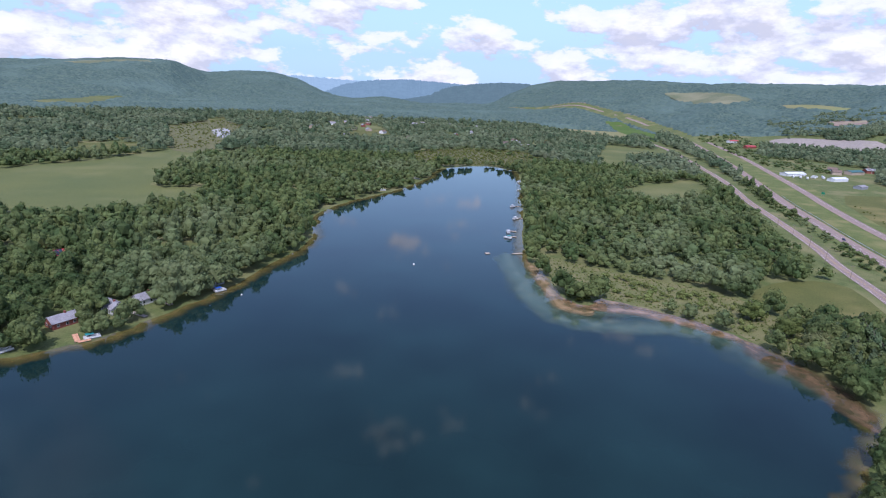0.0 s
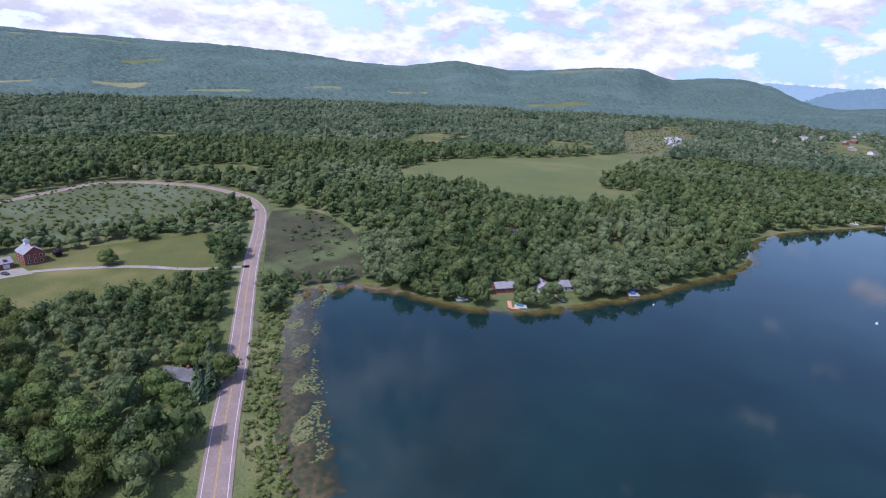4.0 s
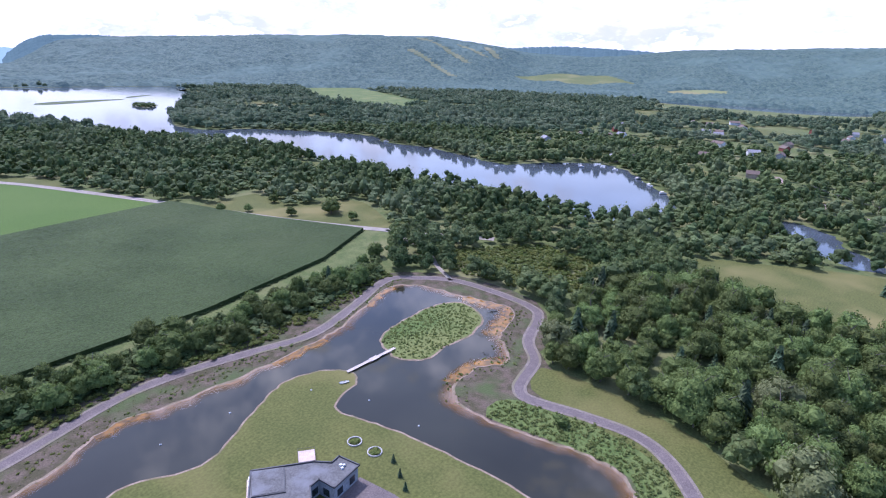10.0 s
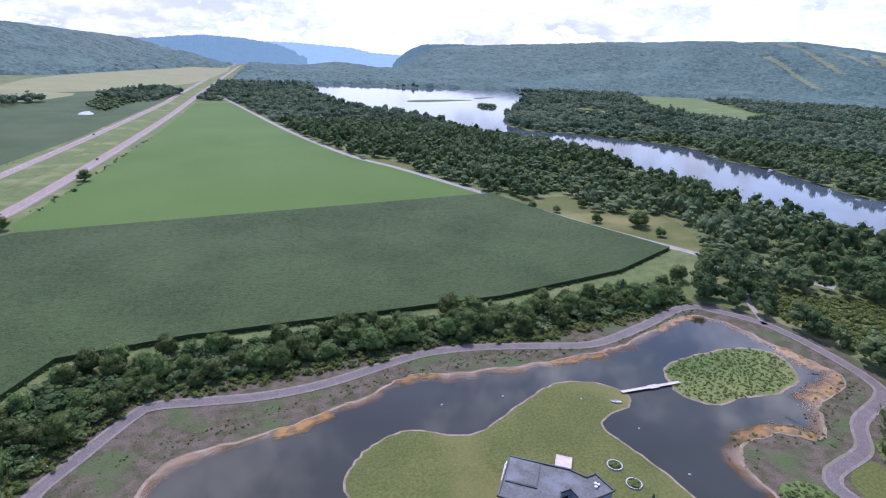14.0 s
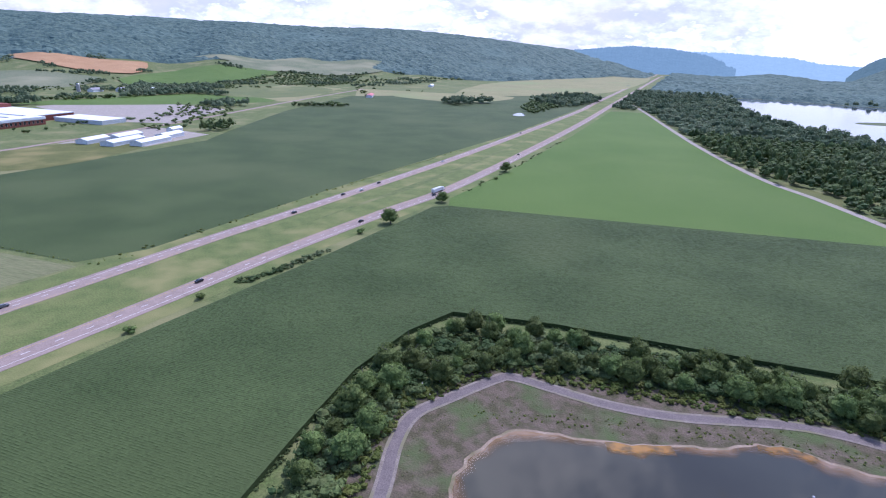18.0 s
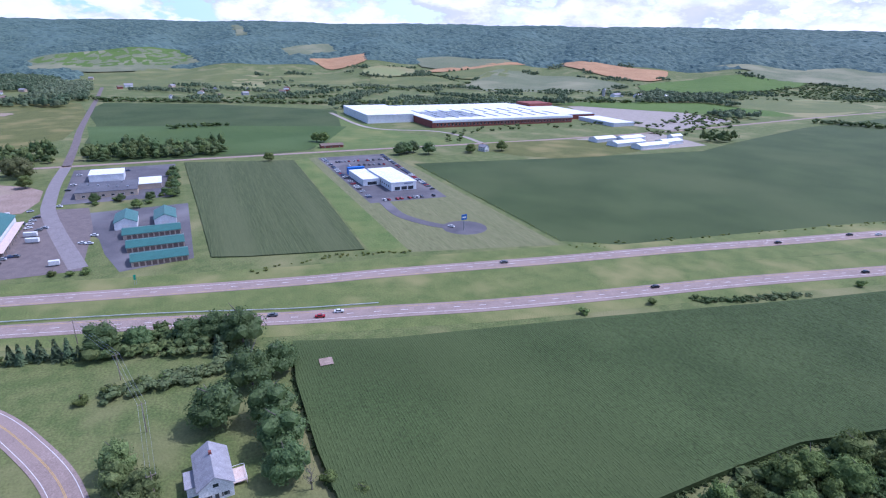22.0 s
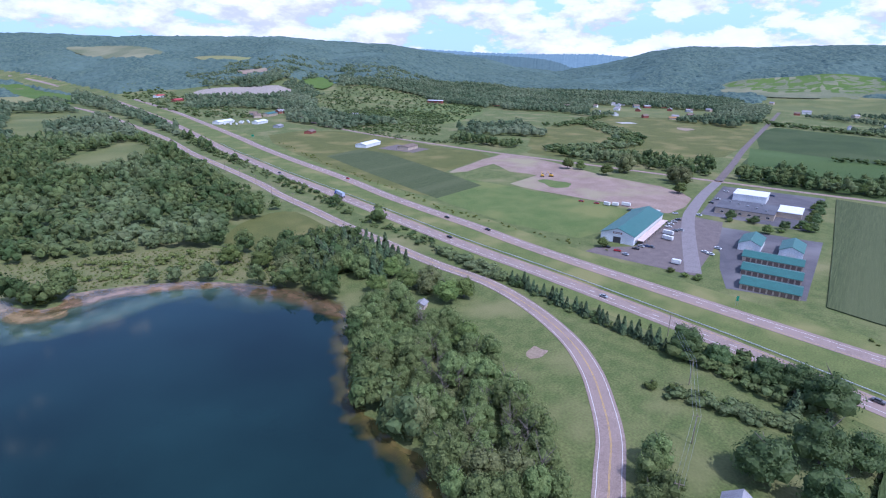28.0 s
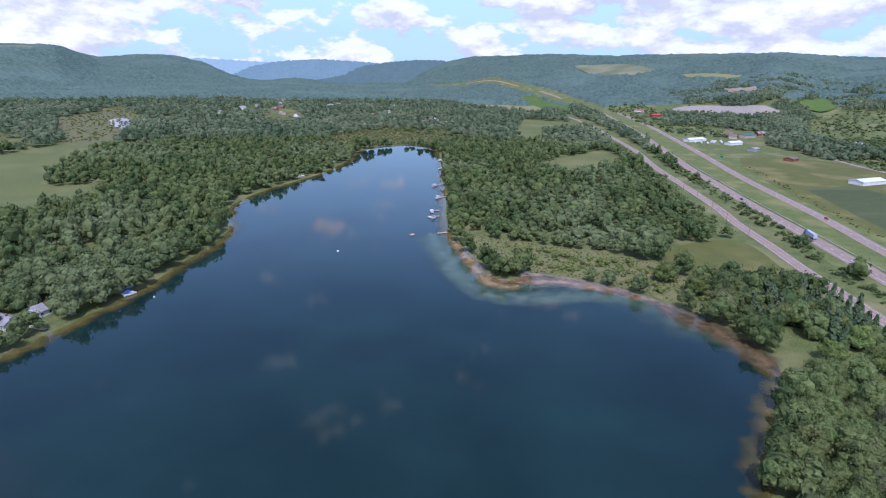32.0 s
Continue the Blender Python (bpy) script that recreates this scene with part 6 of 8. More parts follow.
shrubs_in([(620, -1270), (760, -1500), (860, -1850)], 16, 6, 10, 54, "hedge row between the fields", LEAF, 0.6, line=True, width=8)
shrubs_in([(300, -1500), (560, -1500), (760, -1500)], 16, 6, 10, 55, "hedge row between the fields", LEAF, 0.5, line=True, width=8)
shrubs_in([(-60, 960), (40, 1090), (170, 920)], 12, 6, 10, 56, "trees round the swamp", LEAF, 0.7, line=True, width=12)
shrubs_in([(-256, -256), (-200, -232), (-120, -220), (20, -222), (64, -217), (76, -193), (83, -158), (83, -123), (82, -88), (95, -48), (106, -24), (136, -22.3), (174, -22.8), (203, -26.5)], 1.5, 1.2, 2.3, 57, "ragged outer stalks of the cornfield", CORN, 0.9, line=True, width=0.8, name="corn_stalks")
shrubs_in([(-205, -190), (-170, -184), (-110, -181), (-50, -186), (10, -182), (33, -180), (50, -162), (59, -145), (60, -120), (58, -90)], 1.9, 0.8, 3.2, 81, "tall weeds and saplings along the path side of the hedge", SHRUB, 0.9, line=True, width=4.5)
shrubs_in(HEDGE, 3.4, 2.4, 6.5, 21, "dense green hedge of shrubs and small trees between the path and the corn", LEAF)
x, y, rng = scatter(8.5, -260, 80, -260, -80, 22)
keep = inside(x, y, np.array(HEDGE, float)) & (rng.uniform(size=len(x)) < 0.7)
for a, b in zip(x[keep], y[keep]):
    h = rng.uniform(6.5, 11.5)
    tree("broad", a, b, h, h * rng.uniform(0.7, 1.0), "young green tree standing out of the hedge", "trees of the hedge")
shrubs_in(SUMAC, 3.0, 2.6, 3.8, 23, "level grey-green thicket of sumac", SHRUB)
shrubs_in(MARSH_NE, 2.4, 0.6, 1.8, 24, "pale marsh grass and shrubs on the lake shore", TALL_WEEDS, 0.8)
shrubs_in([(88, 350), (118, 332), (150, 312), (182, 290), (182, 245), (160, 252), (140, 272), (112, 300), (92, 318)], 5.0, 2, 5.5, 77, "grey-green saplings in the marsh", TALL_WEEDS, 0.55)
shrubs_in([(74, 298), (79, 290), (86, 296), (80, 308), (74, 312)], 2.6, 2.0, 4.0, 78, "bushes on the little spit", SHRUB, 0.9)
shrubs_in(MARSH_N, 5.5, 1.5, 4.0, 25, "pale brownish swamp shrubs at the head of the lake", SHRUB, 0.9)
shrubs_in(MARSH_W, 2.2, 0.3, 0.9, 26, "brown-green sedge beside the road", PEAT_BROWN, 0.8)
shrubs_in([(-262, 152), (-330, 190), (-390, 232), (-380, 248), (-320, 238), (-280, 212)], 6, 2, 5, 79, "marsh bushes beside the road", LEAF, 0.35)
shrubs_in(BOG, 6, 1.0, 4.0, 27, "low bog growth and saplings", SHRUB, 0.7)
shrubs_in([(262, 195), (284, 275), (304, 350), (331, 450), (357, 550), (392, 690), (450, 880), (510, 1080)], 4.5, 2, 6, 28, "bushes and small trees between the two roads", LEAF, 0.55, line=True, width=8)
shrubs_in([(246, 135), (252, 160), (262, 195)], 4.0, 4, 8, 29, "bushes and small trees beside the highway", LEAF, 0.9, line=True, width=5)
shrubs_in([(198, -2), (192.7, 8), (192.5, 20), (191.5, 36)], 2.2, 3.5, 6.0, 30, "dense row of dark bushes behind the house", LEAF, 1.0, line=True, width=3)
shrubs_in([(-96, 52), (-150, 76), (-196, 103), (-240, 135), (-256, 150)], 2.3, 0.8, 3.6, 31, "reeds and bushes along the road bank", TALL_WEEDS, 0.85, line=True, width=6)
shrubs_in([(287, -20), (297, -60), (288, -106)], 3.5, 1.2, 2.6, 32, "weedy bushes along the highway fence", SHRUB, 0.8, line=True, width=2.5)
shrubs_in([(253, -225), (262, -200), (240, -330), (226, -420), (190, -640)], 4, 1.0, 2.2, 33, "weedy bushes along the field edge", SHRUB, 0.5, line=True, width=2.5)
shrubs_in([(330, 120), (345, 250), (400, 420), (480, 640)], 5, 1.0, 3.0, 34, "bushes along the highway fence", SHRUB, 0.5, line=True, width=4)
shrubs_in(WEED_BANK, 1.1, 0.5, 1.7, 35, "tall bright weeds along the pond bank", TALL_WEEDS, 0.85)
shrubs_in([(52, -92), (52, -128), (40, -160), (12, -163), (-28, -165), (-60, -175), (-110, -171), (-165, -178), (-212, -182), (-222, -140), (-200, -100)], 1.9, 0.25, 0.8, 58, "dry grass tufts and weeds on the pond bank", REED, 0.75, line=True, width=9)
shrubs_in(ISLAND, 1.05, 0.6, 1.5, 36, "tall grass covering the island", TALL_WEEDS, 0.85)
shrubs_in([(-212, -113), (-190, -107), (-172, -93), (-161, -99), (-147, -100), (-138, -94)], 1.6, 0.4, 1.3, 74, "weeds along the pond shore", TALL_WEEDS, 0.6, line=True, width=5)
shrubs_in([(32, -150), (10, -158), (-20, -162), (-42, -168), (-60, -173)], 1.8, 0.3, 1.2, 75, "green weeds in patches on the bank", SHRUB, 0.4, line=True, width=4)
shrubs_in([(-75, -172), (-110, -168), (-150, -169), (-180, -177), (-205, -182)], 1.5, 0.4, 1.5, 76, "green weeds between the path and the pond", TALL_WEEDS, 0.6, line=True, width=3.5)
shrubs_in([(-30, -165), (-60, -172), (-120, -168), (-160, -170)], 2.5, 0.4, 1.1, 37, "low weeds between the path and the pond", SHRUB, 0.5, line=True, width=4)
shrubs_in([(175, -212), (165, -237), (159, -270)], 2.2, 1.6, 3.8, 80, "row of dense bushes between the corn and the highway", LEAF, 0.95, line=True, width=2.6)
shrubs_in([(84, -789), (111, -537), (128, -430)], 5, 1.0, 3.0, 38, "bushes between the crop and the highway", LEAF, 0.6, line=True, width=2.5)
shrubs_in([(530, -204), (400, -203), (275, -203)], 2.2, 0.7, 1.5, 39, "weedy field edge", SHRUB, 0.8, line=True, width=1.2)
shrubs_in([(640, -300), (700, -330), (735, -420), (730, -620), (700, -800)], 17, 6, 9, 40, "young trees planted in front of the plant", LEAF, 0.6, line=True, width=16)
shrubs_in([(620, -640), (700, -800), (800, -900)], 15, 6, 9, 41, "young trees standing in the car park", LEAF, 0.6, line=True, width=50)
shrubs_in([(1300, 150), (1230, -60), (1150, -260), (1120, -500), (1100, -760), (960, -1000)], 9, 8, 14, 42, "row of trees behind the plant", LEAF, 0.7, line=True, width=12)
# ---- buildings ----
def slats(name, c, pitch=0.3, rough=0.6, turn=0, metal=0.0):
    """Boards, siding or ribbed metal: narrow raised bands with a fine spread of tone."""
    m = surface(name, c, tuple(v * 0.86 for v in c), scale=0.25, fine=2.0, rough=rough, bump=0.0, metal=metal, spec=0.4)
    nt = m.node_tree
    b = nt.nodes["Principled BSDF"]
    tc = nt.nodes.new("ShaderNodeTexCoord")
    wv = nt.nodes.new("ShaderNodeTexWave")
    wv.wave_type, wv.bands_direction = "BANDS", "XYZ"[turn]
    wv.inputs["Scale"].default_value = 0.314 / pitch
    nt.links.new(tc.outputs["Object"], wv.inputs["Vector"])
    bp = nt.nodes.new("ShaderNodeBump")
    bp.inputs["Strength"].default_value, bp.inputs["Distance"].default_value = 0.4, 0.03
    nt.links.new(wv.outputs[0], bp.inputs["Height"])
    nt.links.new(bp.outputs[0], b.inputs["Normal"])
    return m


WHITE_WALL = slats("white_siding", (0.78, 0.78, 0.77), 0.2, turn=2)
TAN_WALL = slats("tan_siding", (0.52, 0.42, 0.33), 0.25, turn=2)
GREY_WALL = slats("grey_siding", (0.35, 0.37, 0.40), 0.2, turn=2)
BRICK_WALL = surface("red_brick", (0.30, 0.10, 0.075), (0.22, 0.075, 0.06), scale=1.2, fine=9.0, rough=0.85, bump=0.4, bump_scale=10.0)
METAL_WHITE = slats("white_metal", (0.80, 0.82, 0.84), 0.4, 0.45)
GREEN_ROOF = slats("green_metal_roof", (0.045, 0.145, 0.122), 0.45, 0.4)
WHITE_ROOF = surface("white_membrane_roof", (0.70, 0.70, 0.74), (0.80, 0.80, 0.83), scale=0.05, fine=0.6, rough=0.6, bump=0.1, c3=(0.55, 0.56, 0.60), big=0.03)
DARK_ROOF = surface("dark_flat_roof", (0.10, 0.10, 0.115), (0.14, 0.14, 0.155), scale=0.1, fine=1.5, rough=0.85, bump=0.2)
GREY_SHINGLE = surface("grey_shingles", (0.33, 0.32, 0.34), (0.27, 0.26, 0.28), scale=0.6, fine=5.0, rough=0.9, bump=0.4, bump_scale=6.0)
SLATE = surface("slate_grey_roof", (0.118, 0.115, 0.112), (0.146, 0.142, 0.138), scale=0.3, fine=2.0, rough=0.7, bump=0.1, c3=(0.14, 0.14, 0.15), big=0.15)
BROWN_SHINGLE = surface("brown_shingles", (0.22, 0.16, 0.13), (0.17, 0.13, 0.11), scale=0.6, fine=5.0, rough=0.9, bump=0.4, bump_scale=6.0)
RED_ROOF = slats("red_metal_roof", (0.55, 0.06, 0.06), 0.5, 0.45)
GLASS = plain("window_glass", (0.03, 0.04, 0.05), rough=0.08, spec=0.8)
TRIM = plain("white_trim", (0.78, 0.78, 0.77), rough=0.5)
DARK_TRIM = plain("dark_trim", (0.06, 0.06, 0.065), rough=0.5)
WOOD = surface("weathered_planks", (0.42, 0.34, 0.27), (0.52, 0.44, 0.37), scale=0.8, fine=6.0, rough=0.85, bump=0.3)
PINK_DECK = surface("pale_deck", (0.60, 0.46, 0.40), (0.68, 0.55, 0.49), scale=0.8, fine=6.0, rough=0.8, bump=0.2)
STEEL = plain("galvanised_steel", (0.45, 0.46, 0.48), rough=0.45, metal=0.7)
POLE_WOOD = surface("pole_wood", (0.22, 0.17, 0.13), (0.3, 0.25, 0.2), scale=1.0, fine=8.0, rough=0.9, bump=0.3)
SOLAR = plain("solar_panel", (0.03, 0.04, 0.09), rough=0.15, spec=0.7)
CONCRETE = surface("concrete", (0.42, 0.40, 0.38), (0.5, 0.48, 0.45), scale=0.4, fine=4.0, rough=0.9, bump=0.2)


def gable_wall(w, l, h, rh):
    """Walls of a gabled house: w across (y), l along the ridge (x)."""
    bm = bmesh.new()
    pts = [(-w / 2, 0), (w / 2, 0), (w / 2, h), (0, h + rh), (-w / 2, h)]
    a = [bm.verts.new((-l / 2, y, z)) for y, z in pts]
    b = [bm.verts.new((l / 2, y, z)) for y, z in pts]
    bm.faces.new(a)
    bm.faces.new(b[::-1])
    for k in (0, 1, 4):
        bm.faces.new((a[k], b[k], b[(k + 1) % 5], a[(k + 1) % 5]))
    bmesh.ops.recalc_face_normals(bm, faces=bm.faces)
    return bm


def gable_roof(w, l, h, rh, over=0.5, thick=0.22):
    bm = bmesh.new()
    s = rh / (w / 2)
    prof = [(-w / 2 - over, h - over * s), (0, h + rh), (w / 2 + over, h - over * s)]
    ring = [(y, z + 0.03) for y, z in prof] + [(y, z + 0.03 + thick) for y, z in reversed(prof)]
    a = [bm.verts.new((-l / 2 - over, y, z)) for y, z in ring]
    b = [bm.verts.new((l / 2 + over, y, z)) for y, z in ring]
    for k in range(6):
        bm.faces.new((a[k], b[k], b[(k + 1) % 6], a[(k + 1) % 6]))
    for r in (a, b):
        bm.faces.new((r[0], r[1], r[4], r[5]))
        bm.faces.new((r[1], r[2], r[3], r[4]))
    bmesh.ops.recalc_face_normals(bm, faces=bm.faces)
    return bm


def window(parent, x, y, z, w, h, face, trim=TRIM):
    """A framed window on a wall; face: the axis the wall looks along, such as -x."""
    d = 0.06
    fr = bmesh.new()
    t = 0.09
    sgn = -1 if face[0] == "-" else 1
    for a0, a1, b0, b1 in ((-w / 2 - t, w / 2 + t, h / 2, h / 2 + t), (-w / 2 - t, w / 2 + t, -h / 2 - t, -h / 2), (-w / 2 - t, -w / 2, -h / 2, h / 2), (w / 2, w / 2 + t, -h / 2, h / 2)):
        if face[1] == "x":
            box(fr, x - d, y + a0, z + b0, x + d, y + a1, z + b1)
        else:
            box(fr, x + a0, y - d, z + b0, x + a1, y + d, z + b1)
    f = part("window", fr, trim, parent)
    if face[1] == "x":
        g = boxes((x - 0.02 + sgn * 0.02, y - w / 2, z - h / 2, x + 0.02 + sgn * 0.02, y + w / 2, z + h / 2))
    else:
        g = boxes((x - w / 2, y - 0.02 + sgn * 0.02, z - h / 2, x + w / 2, y + 0.02 + sgn * 0.02, z + h / 2))
    part("pane", g, GLASS, f)
    return f


def house(name, label, x, y, turn, w, l, h, rh, wall, roof, storeys=1, chimney=True, category="house", group="", wins=True):
    z = float(terrain(np.array(x), np.array(y)))
    t = thing(name, label, category, pose(x, y, z, 0, 0, turn), group)
    part("wall", gable_wall(w, l, h, rh), wall, t)
    part("roof", gable_roof(w, l, h, rh), roof, t)
    if wins:
        for s in range(storeys):
            zc = 1.5 + s * 2.7
            for q in (-0.3, 0.05, 0.33):
                window(t, q * l, -w / 2, zc, 1.0, 1.2, "-y")
                window(t, q * l, w / 2, zc, 1.0, 1.2, "+y")
            for q in (-0.25, 0.25):
                window(t, -l / 2, q * w, zc, 1.0, 1.2, "-x")
        part("door", boxes((-l / 2 - 0.05, -0.5, 0.02, -l / 2 + 0.03, 0.5, 2.1)), DARK_TRIM, t)
    if chimney:
        part("chimney", boxes((l * 0.15 - 0.4, -0.4, h + rh * 0.5, l * 0.15 + 0.4, 0.4, h + rh + 1.0)), BRICK_WALL, t)
    return t


# the white house beside the country road
wh = house("farmhouse", "white wooden gabled house with a grey shingle roof", 136, 6, 4, 8.6, 15, 4.6, 3.0, WHITE_WALL, GREY_SHINGLE, 1)
window(wh, -7.5, 0, 4.9, 1.4, 1.1, "-x")
part("annex", boxes((-3.5, 4.3, 0, 3.0, 7.0, 3.0)), WHITE_WALL, wh)
part("annex_roof", boxes((-3.8, 4.2, 3.02, 3.3, 7.4, 3.2)), GREY_SHINGLE, wh)
deck = part("deck", boxes((-4.5, -8.2, 1.0, 1.5, -4.32, 1.15), (-4.4, -8.1, 0, -4.2, -7.9, 1.0), (1.2, -8.1, 0, 1.4, -7.9, 1.0), (-4.4, -4.6, 0, -4.2, -4.4, 1.0)), PINK_DECK, wh, "pale wooden deck with a white railing")
part("railing", boxes((-4.5, -8.2, 1.95, 1.5, -8.1, 2.05), (-4.5, -8.2, 1.95, -4.4, -4.4, 2.05), (1.4, -8.2, 1.95, 1.5, -4.4, 2.05),
                      *[(-4.5 + q * 0.6, -8.18, 1.15, -4.44 + q * 0.6, -8.12, 1.95) for q in range(11)]), TRIM, deck)
part("patio", boxes((-11.5, 2.0, 0.06, -7.6, 5.5, 0.14)), PINK_DECK, wh)
for sx in (-0.25, 0.25):
    for d in (-0.75, 0.75):
        part("shutter", boxes((-7.62, sx * 8.6 + d - 0.2, 0.9, -7.5, sx * 8.6 + d + 0.2, 2.1)), DARK_TRIM, wh)

# the flat-roofed house on the peninsula
mod = thing("modern_house", "low modern house with grey flat roofs and dark walls", "house", pose(0, 0, 0.14))
PLAN = [(-69, -112.6), (-82.2, -102.3), (-85, -98.2), (-88.1, -98.6), (-89.1, -91.6), (-78.9, -90.5), (-78.5, -96.0), (-75.2, -95.7), (-71.1, -90.5), (-59.1, -100.1)]


def prism(outline, z0, z1, name, material):
    return flat(np.array(outline, float), z0, name, material, z1 - z0)


mid = np.array(PLAN).mean(0)
part("wall", prism([tuple(mid + (np.array(q) - mid) * 0.965) for q in PLAN], 0, 4.5, "wall", GREY_WALL), None, mod)
part("roof", prism(PLAN, 4.52, 4.8, "roof", SLATE), None, mod)
bm = bmesh.new()
for q, (ax, ay) in enumerate(PLAN):
    bx, by = PLAN[(q + 1) % len(PLAN)]
    l = math.hypot(bx - ax, by - ay)
    bmesh.ops.create_cube(bm, size=1, matrix=pose((ax + bx) / 2, (ay + by) / 2, 4.92, 0, 0, math.degrees(math.atan2(by - ay, bx - ax))) @ Matrix.Diagonal((l + 0.3, 0.34, 0.5, 1)))
part("parapet", bm, DARK_TRIM, mod)
part("upper_roof", prism([(-68.8, -111.9), (-75.2, -106.7), (-70.0, -99.4), (-63.7, -104.3)], 4.82, 5.2, "upper_roof", SLATE), None, mod)
part("roof_edge", prism([(-68.9, -112.2), (-75.6, -106.7), (-70.0, -99.0), (-63.3, -104.3)], 4.81, 5.1, "roof_edge", DARK_TRIM), None, mod)
part("deck", prism([(-85.4, -113.6), (-89.2, -110.6), (-86.3, -106.7), (-82.5, -109.7)], 0, 0.5, "deck", PINK_DECK), None, mod, "square pale wooden deck")
for a, b in (((-85.4, -113.6), (-89.2, -110.6)), ((-89.2, -110.6), (-86.3, -106.7)), ((-85.4, -113.6), (-82.5, -109.7))):
    part("deck_rail", rod(bmesh.new(), (*a, 1.4), (*b, 1.4), 0.05, seg=5), DARK_TRIM, mod)
    for q in range(5):
        x, y = a[0] + (b[0] - a[0]) * q / 4, a[1] + (b[1] - a[1]) * q / 4
        part("rail_post", rod(bmesh.new(), (x, y, 0.5), (x, y, 1.4), 0.04, seg=5), DARK_TRIM, mod)
for q, n in ((4, 2), (5, 1), (7, 2), (8, 5), (9, 4), (0, 5), (3, 2), (6, 1)):
    (ax, ay), (bx, by) = (mid + (np.array(PLAN[q + w if q + w < len(PLAN) else 0]) - mid) * 0.965 for w in (0, 1))
    turn, l = math.degrees(math.atan2(by - ay, bx - ax)), math.hypot(bx - ax, by - ay)
    for w in range(n):
        u = (w + 0.5) / n
        bm = bmesh.new()
        bmesh.ops.create_cube(bm, size=1, matrix=pose(ax + (bx - ax) * u, ay + (by - ay) * u, 1.9, 0, 0, turn) @ Matrix.Diagonal((min(2.2, l / n * 0.7), 0.16, 2.2, 1)))
        part("window", bm, GLASS, mod)
for dx, dy in ((0, 0), (1.1, 0.5), (0.5, -0.7)):
    part("roof_unit", boxes((-86.6 + dx, -95.0 + dy, 4.82, -85.9 + dx, -94.4 + dy, 5.35)), TRIM, mod)
part("terrace", prism([(-69.2, -115.2), (-70, -114.5), (-65.9, -108.8), (-65.0, -109.4)], 0, 0.4, "terrace", PINK_DECK), None, mod)
for q in range(4):
    x, y = -69.9 + q * 1.35, -115.6 + q * 1.85
    part("planter", prism([(x, y), (x + 0.9, y + 1.2), (x + 0.2, y + 1.7), (x - 0.7, y + 0.5)], 0, 0.7, "planter", TRIM), None, mod)
tagged(new("driveway_court", flat(np.array([(-76, -93), (-79.5, -92), (-89.8, -92.2), (-91, -80), (-90, -66), (-84, -40), (-78, -44), (-80, -66), (-79, -86)]), 0.17, "driveway_court", PATHWAY)), "grey asphalt court in front of the modern house", "driveway",
       kind="structure")
for x, y in ((-99.5, -104.2), (-100, -96.2)):
    bed = thing("flower_bed", "round raised flower bed with a pale stone ring", "flower bed", pose(x, y, 0.14), "flower beds on the lawn")
    bm = bmesh.new()
    for q in range(16):
        a = q * math.pi / 8
        bmesh.ops.create_cube(bm, size=1, matrix=pose(math.cos(a) * 2.1, math.sin(a) * 2.1, 0.18, 0, 0, math.degrees(a)) @ Matrix.Diagonal((0.35, 0.8, 0.36, 1)))
    part("stone_ring", bm, CONCRETE, bed)
    V, F = crown(int(-y), 9, 90, 0.2, "low")
    part("plants", mesh_of("plants", V * [3.6, 3.6, 1.1], F, SHRUB), None, bed)
for x, y in ((-100.3, -89), (-97, -83.6), (-94, -79)):
    tree("spruce", x, y, 3.0, label="small young spruce on the lawn")

# the brick house in the meadow
sch = thing("brick_house", "red brick two-storey house with white trim and a cupola", "house", pose(-373, 56, 0, 0, 0, 8))
part("wall", gable_wall(10, 12, 6.5, 3.4), BRICK_WALL, sch)
part("roof", gable_roof(10, 12, 6.5, 3.4), GREY_SHINGLE, sch)
cup = part("cupola", boxes((-4.6, -1.1, 9.0, -2.4, 1.1, 11.8)), TRIM, sch)
bm = bmesh.new()
bmesh.ops.create_cone(bm, cap_ends=True, segments=4, radius1=2.0, radius2=0.05, depth=1.4, matrix=pose(-3.5, 0, 12.5, 0, 0, 45))
part("cupola_roof", bm, GREY_SHINGLE, cup)
part("chimney", boxes((3.4, -0.5, 8.5, 4.4, 0.5, 11.2)), BRICK_WALL, sch)
for zc in (1.7, 4.6):
    for q in (-3, 0, 3):
        window(sch, 6, q, zc, 1.1, 1.7, "+x")
        window(sch, q * 1.3, -5, zc, 1.0, 1.6, "-y")
        window(sch, q * 1.3, 5, zc, 1.0, 1.6, "+y")
gar = thing("garage", "brick three-door garage with dormers beside the house", "garage", pose(-370, 38, 0, 0, 0, 98))
part("wall", gable_wall(8, 16, 3.2, 2.2), BRICK_WALL, gar)
part("roof", gable_roof(8, 16, 3.2, 2.2), GREY_SHINGLE, gar)
for q in (-5, 0, 5):
    part("garage_door", boxes((q - 1.5, -4.06, 0.05, q + 1.5, -3.98, 2.5)), TRIM, gar)
    part("dormer", boxes((q - 0.8, -3.3, 3.4, q + 0.8, -1.6, 5.0)), BRICK_WALL, gar)
tagged(new("forecourt", flat(np.array([(-366, 28), (-352, 30), (-350, 52), (-364, 50)]), 0.09, "forecourt", GRAVEL)), "pale gravel forecourt", "driveway", kind="structure")

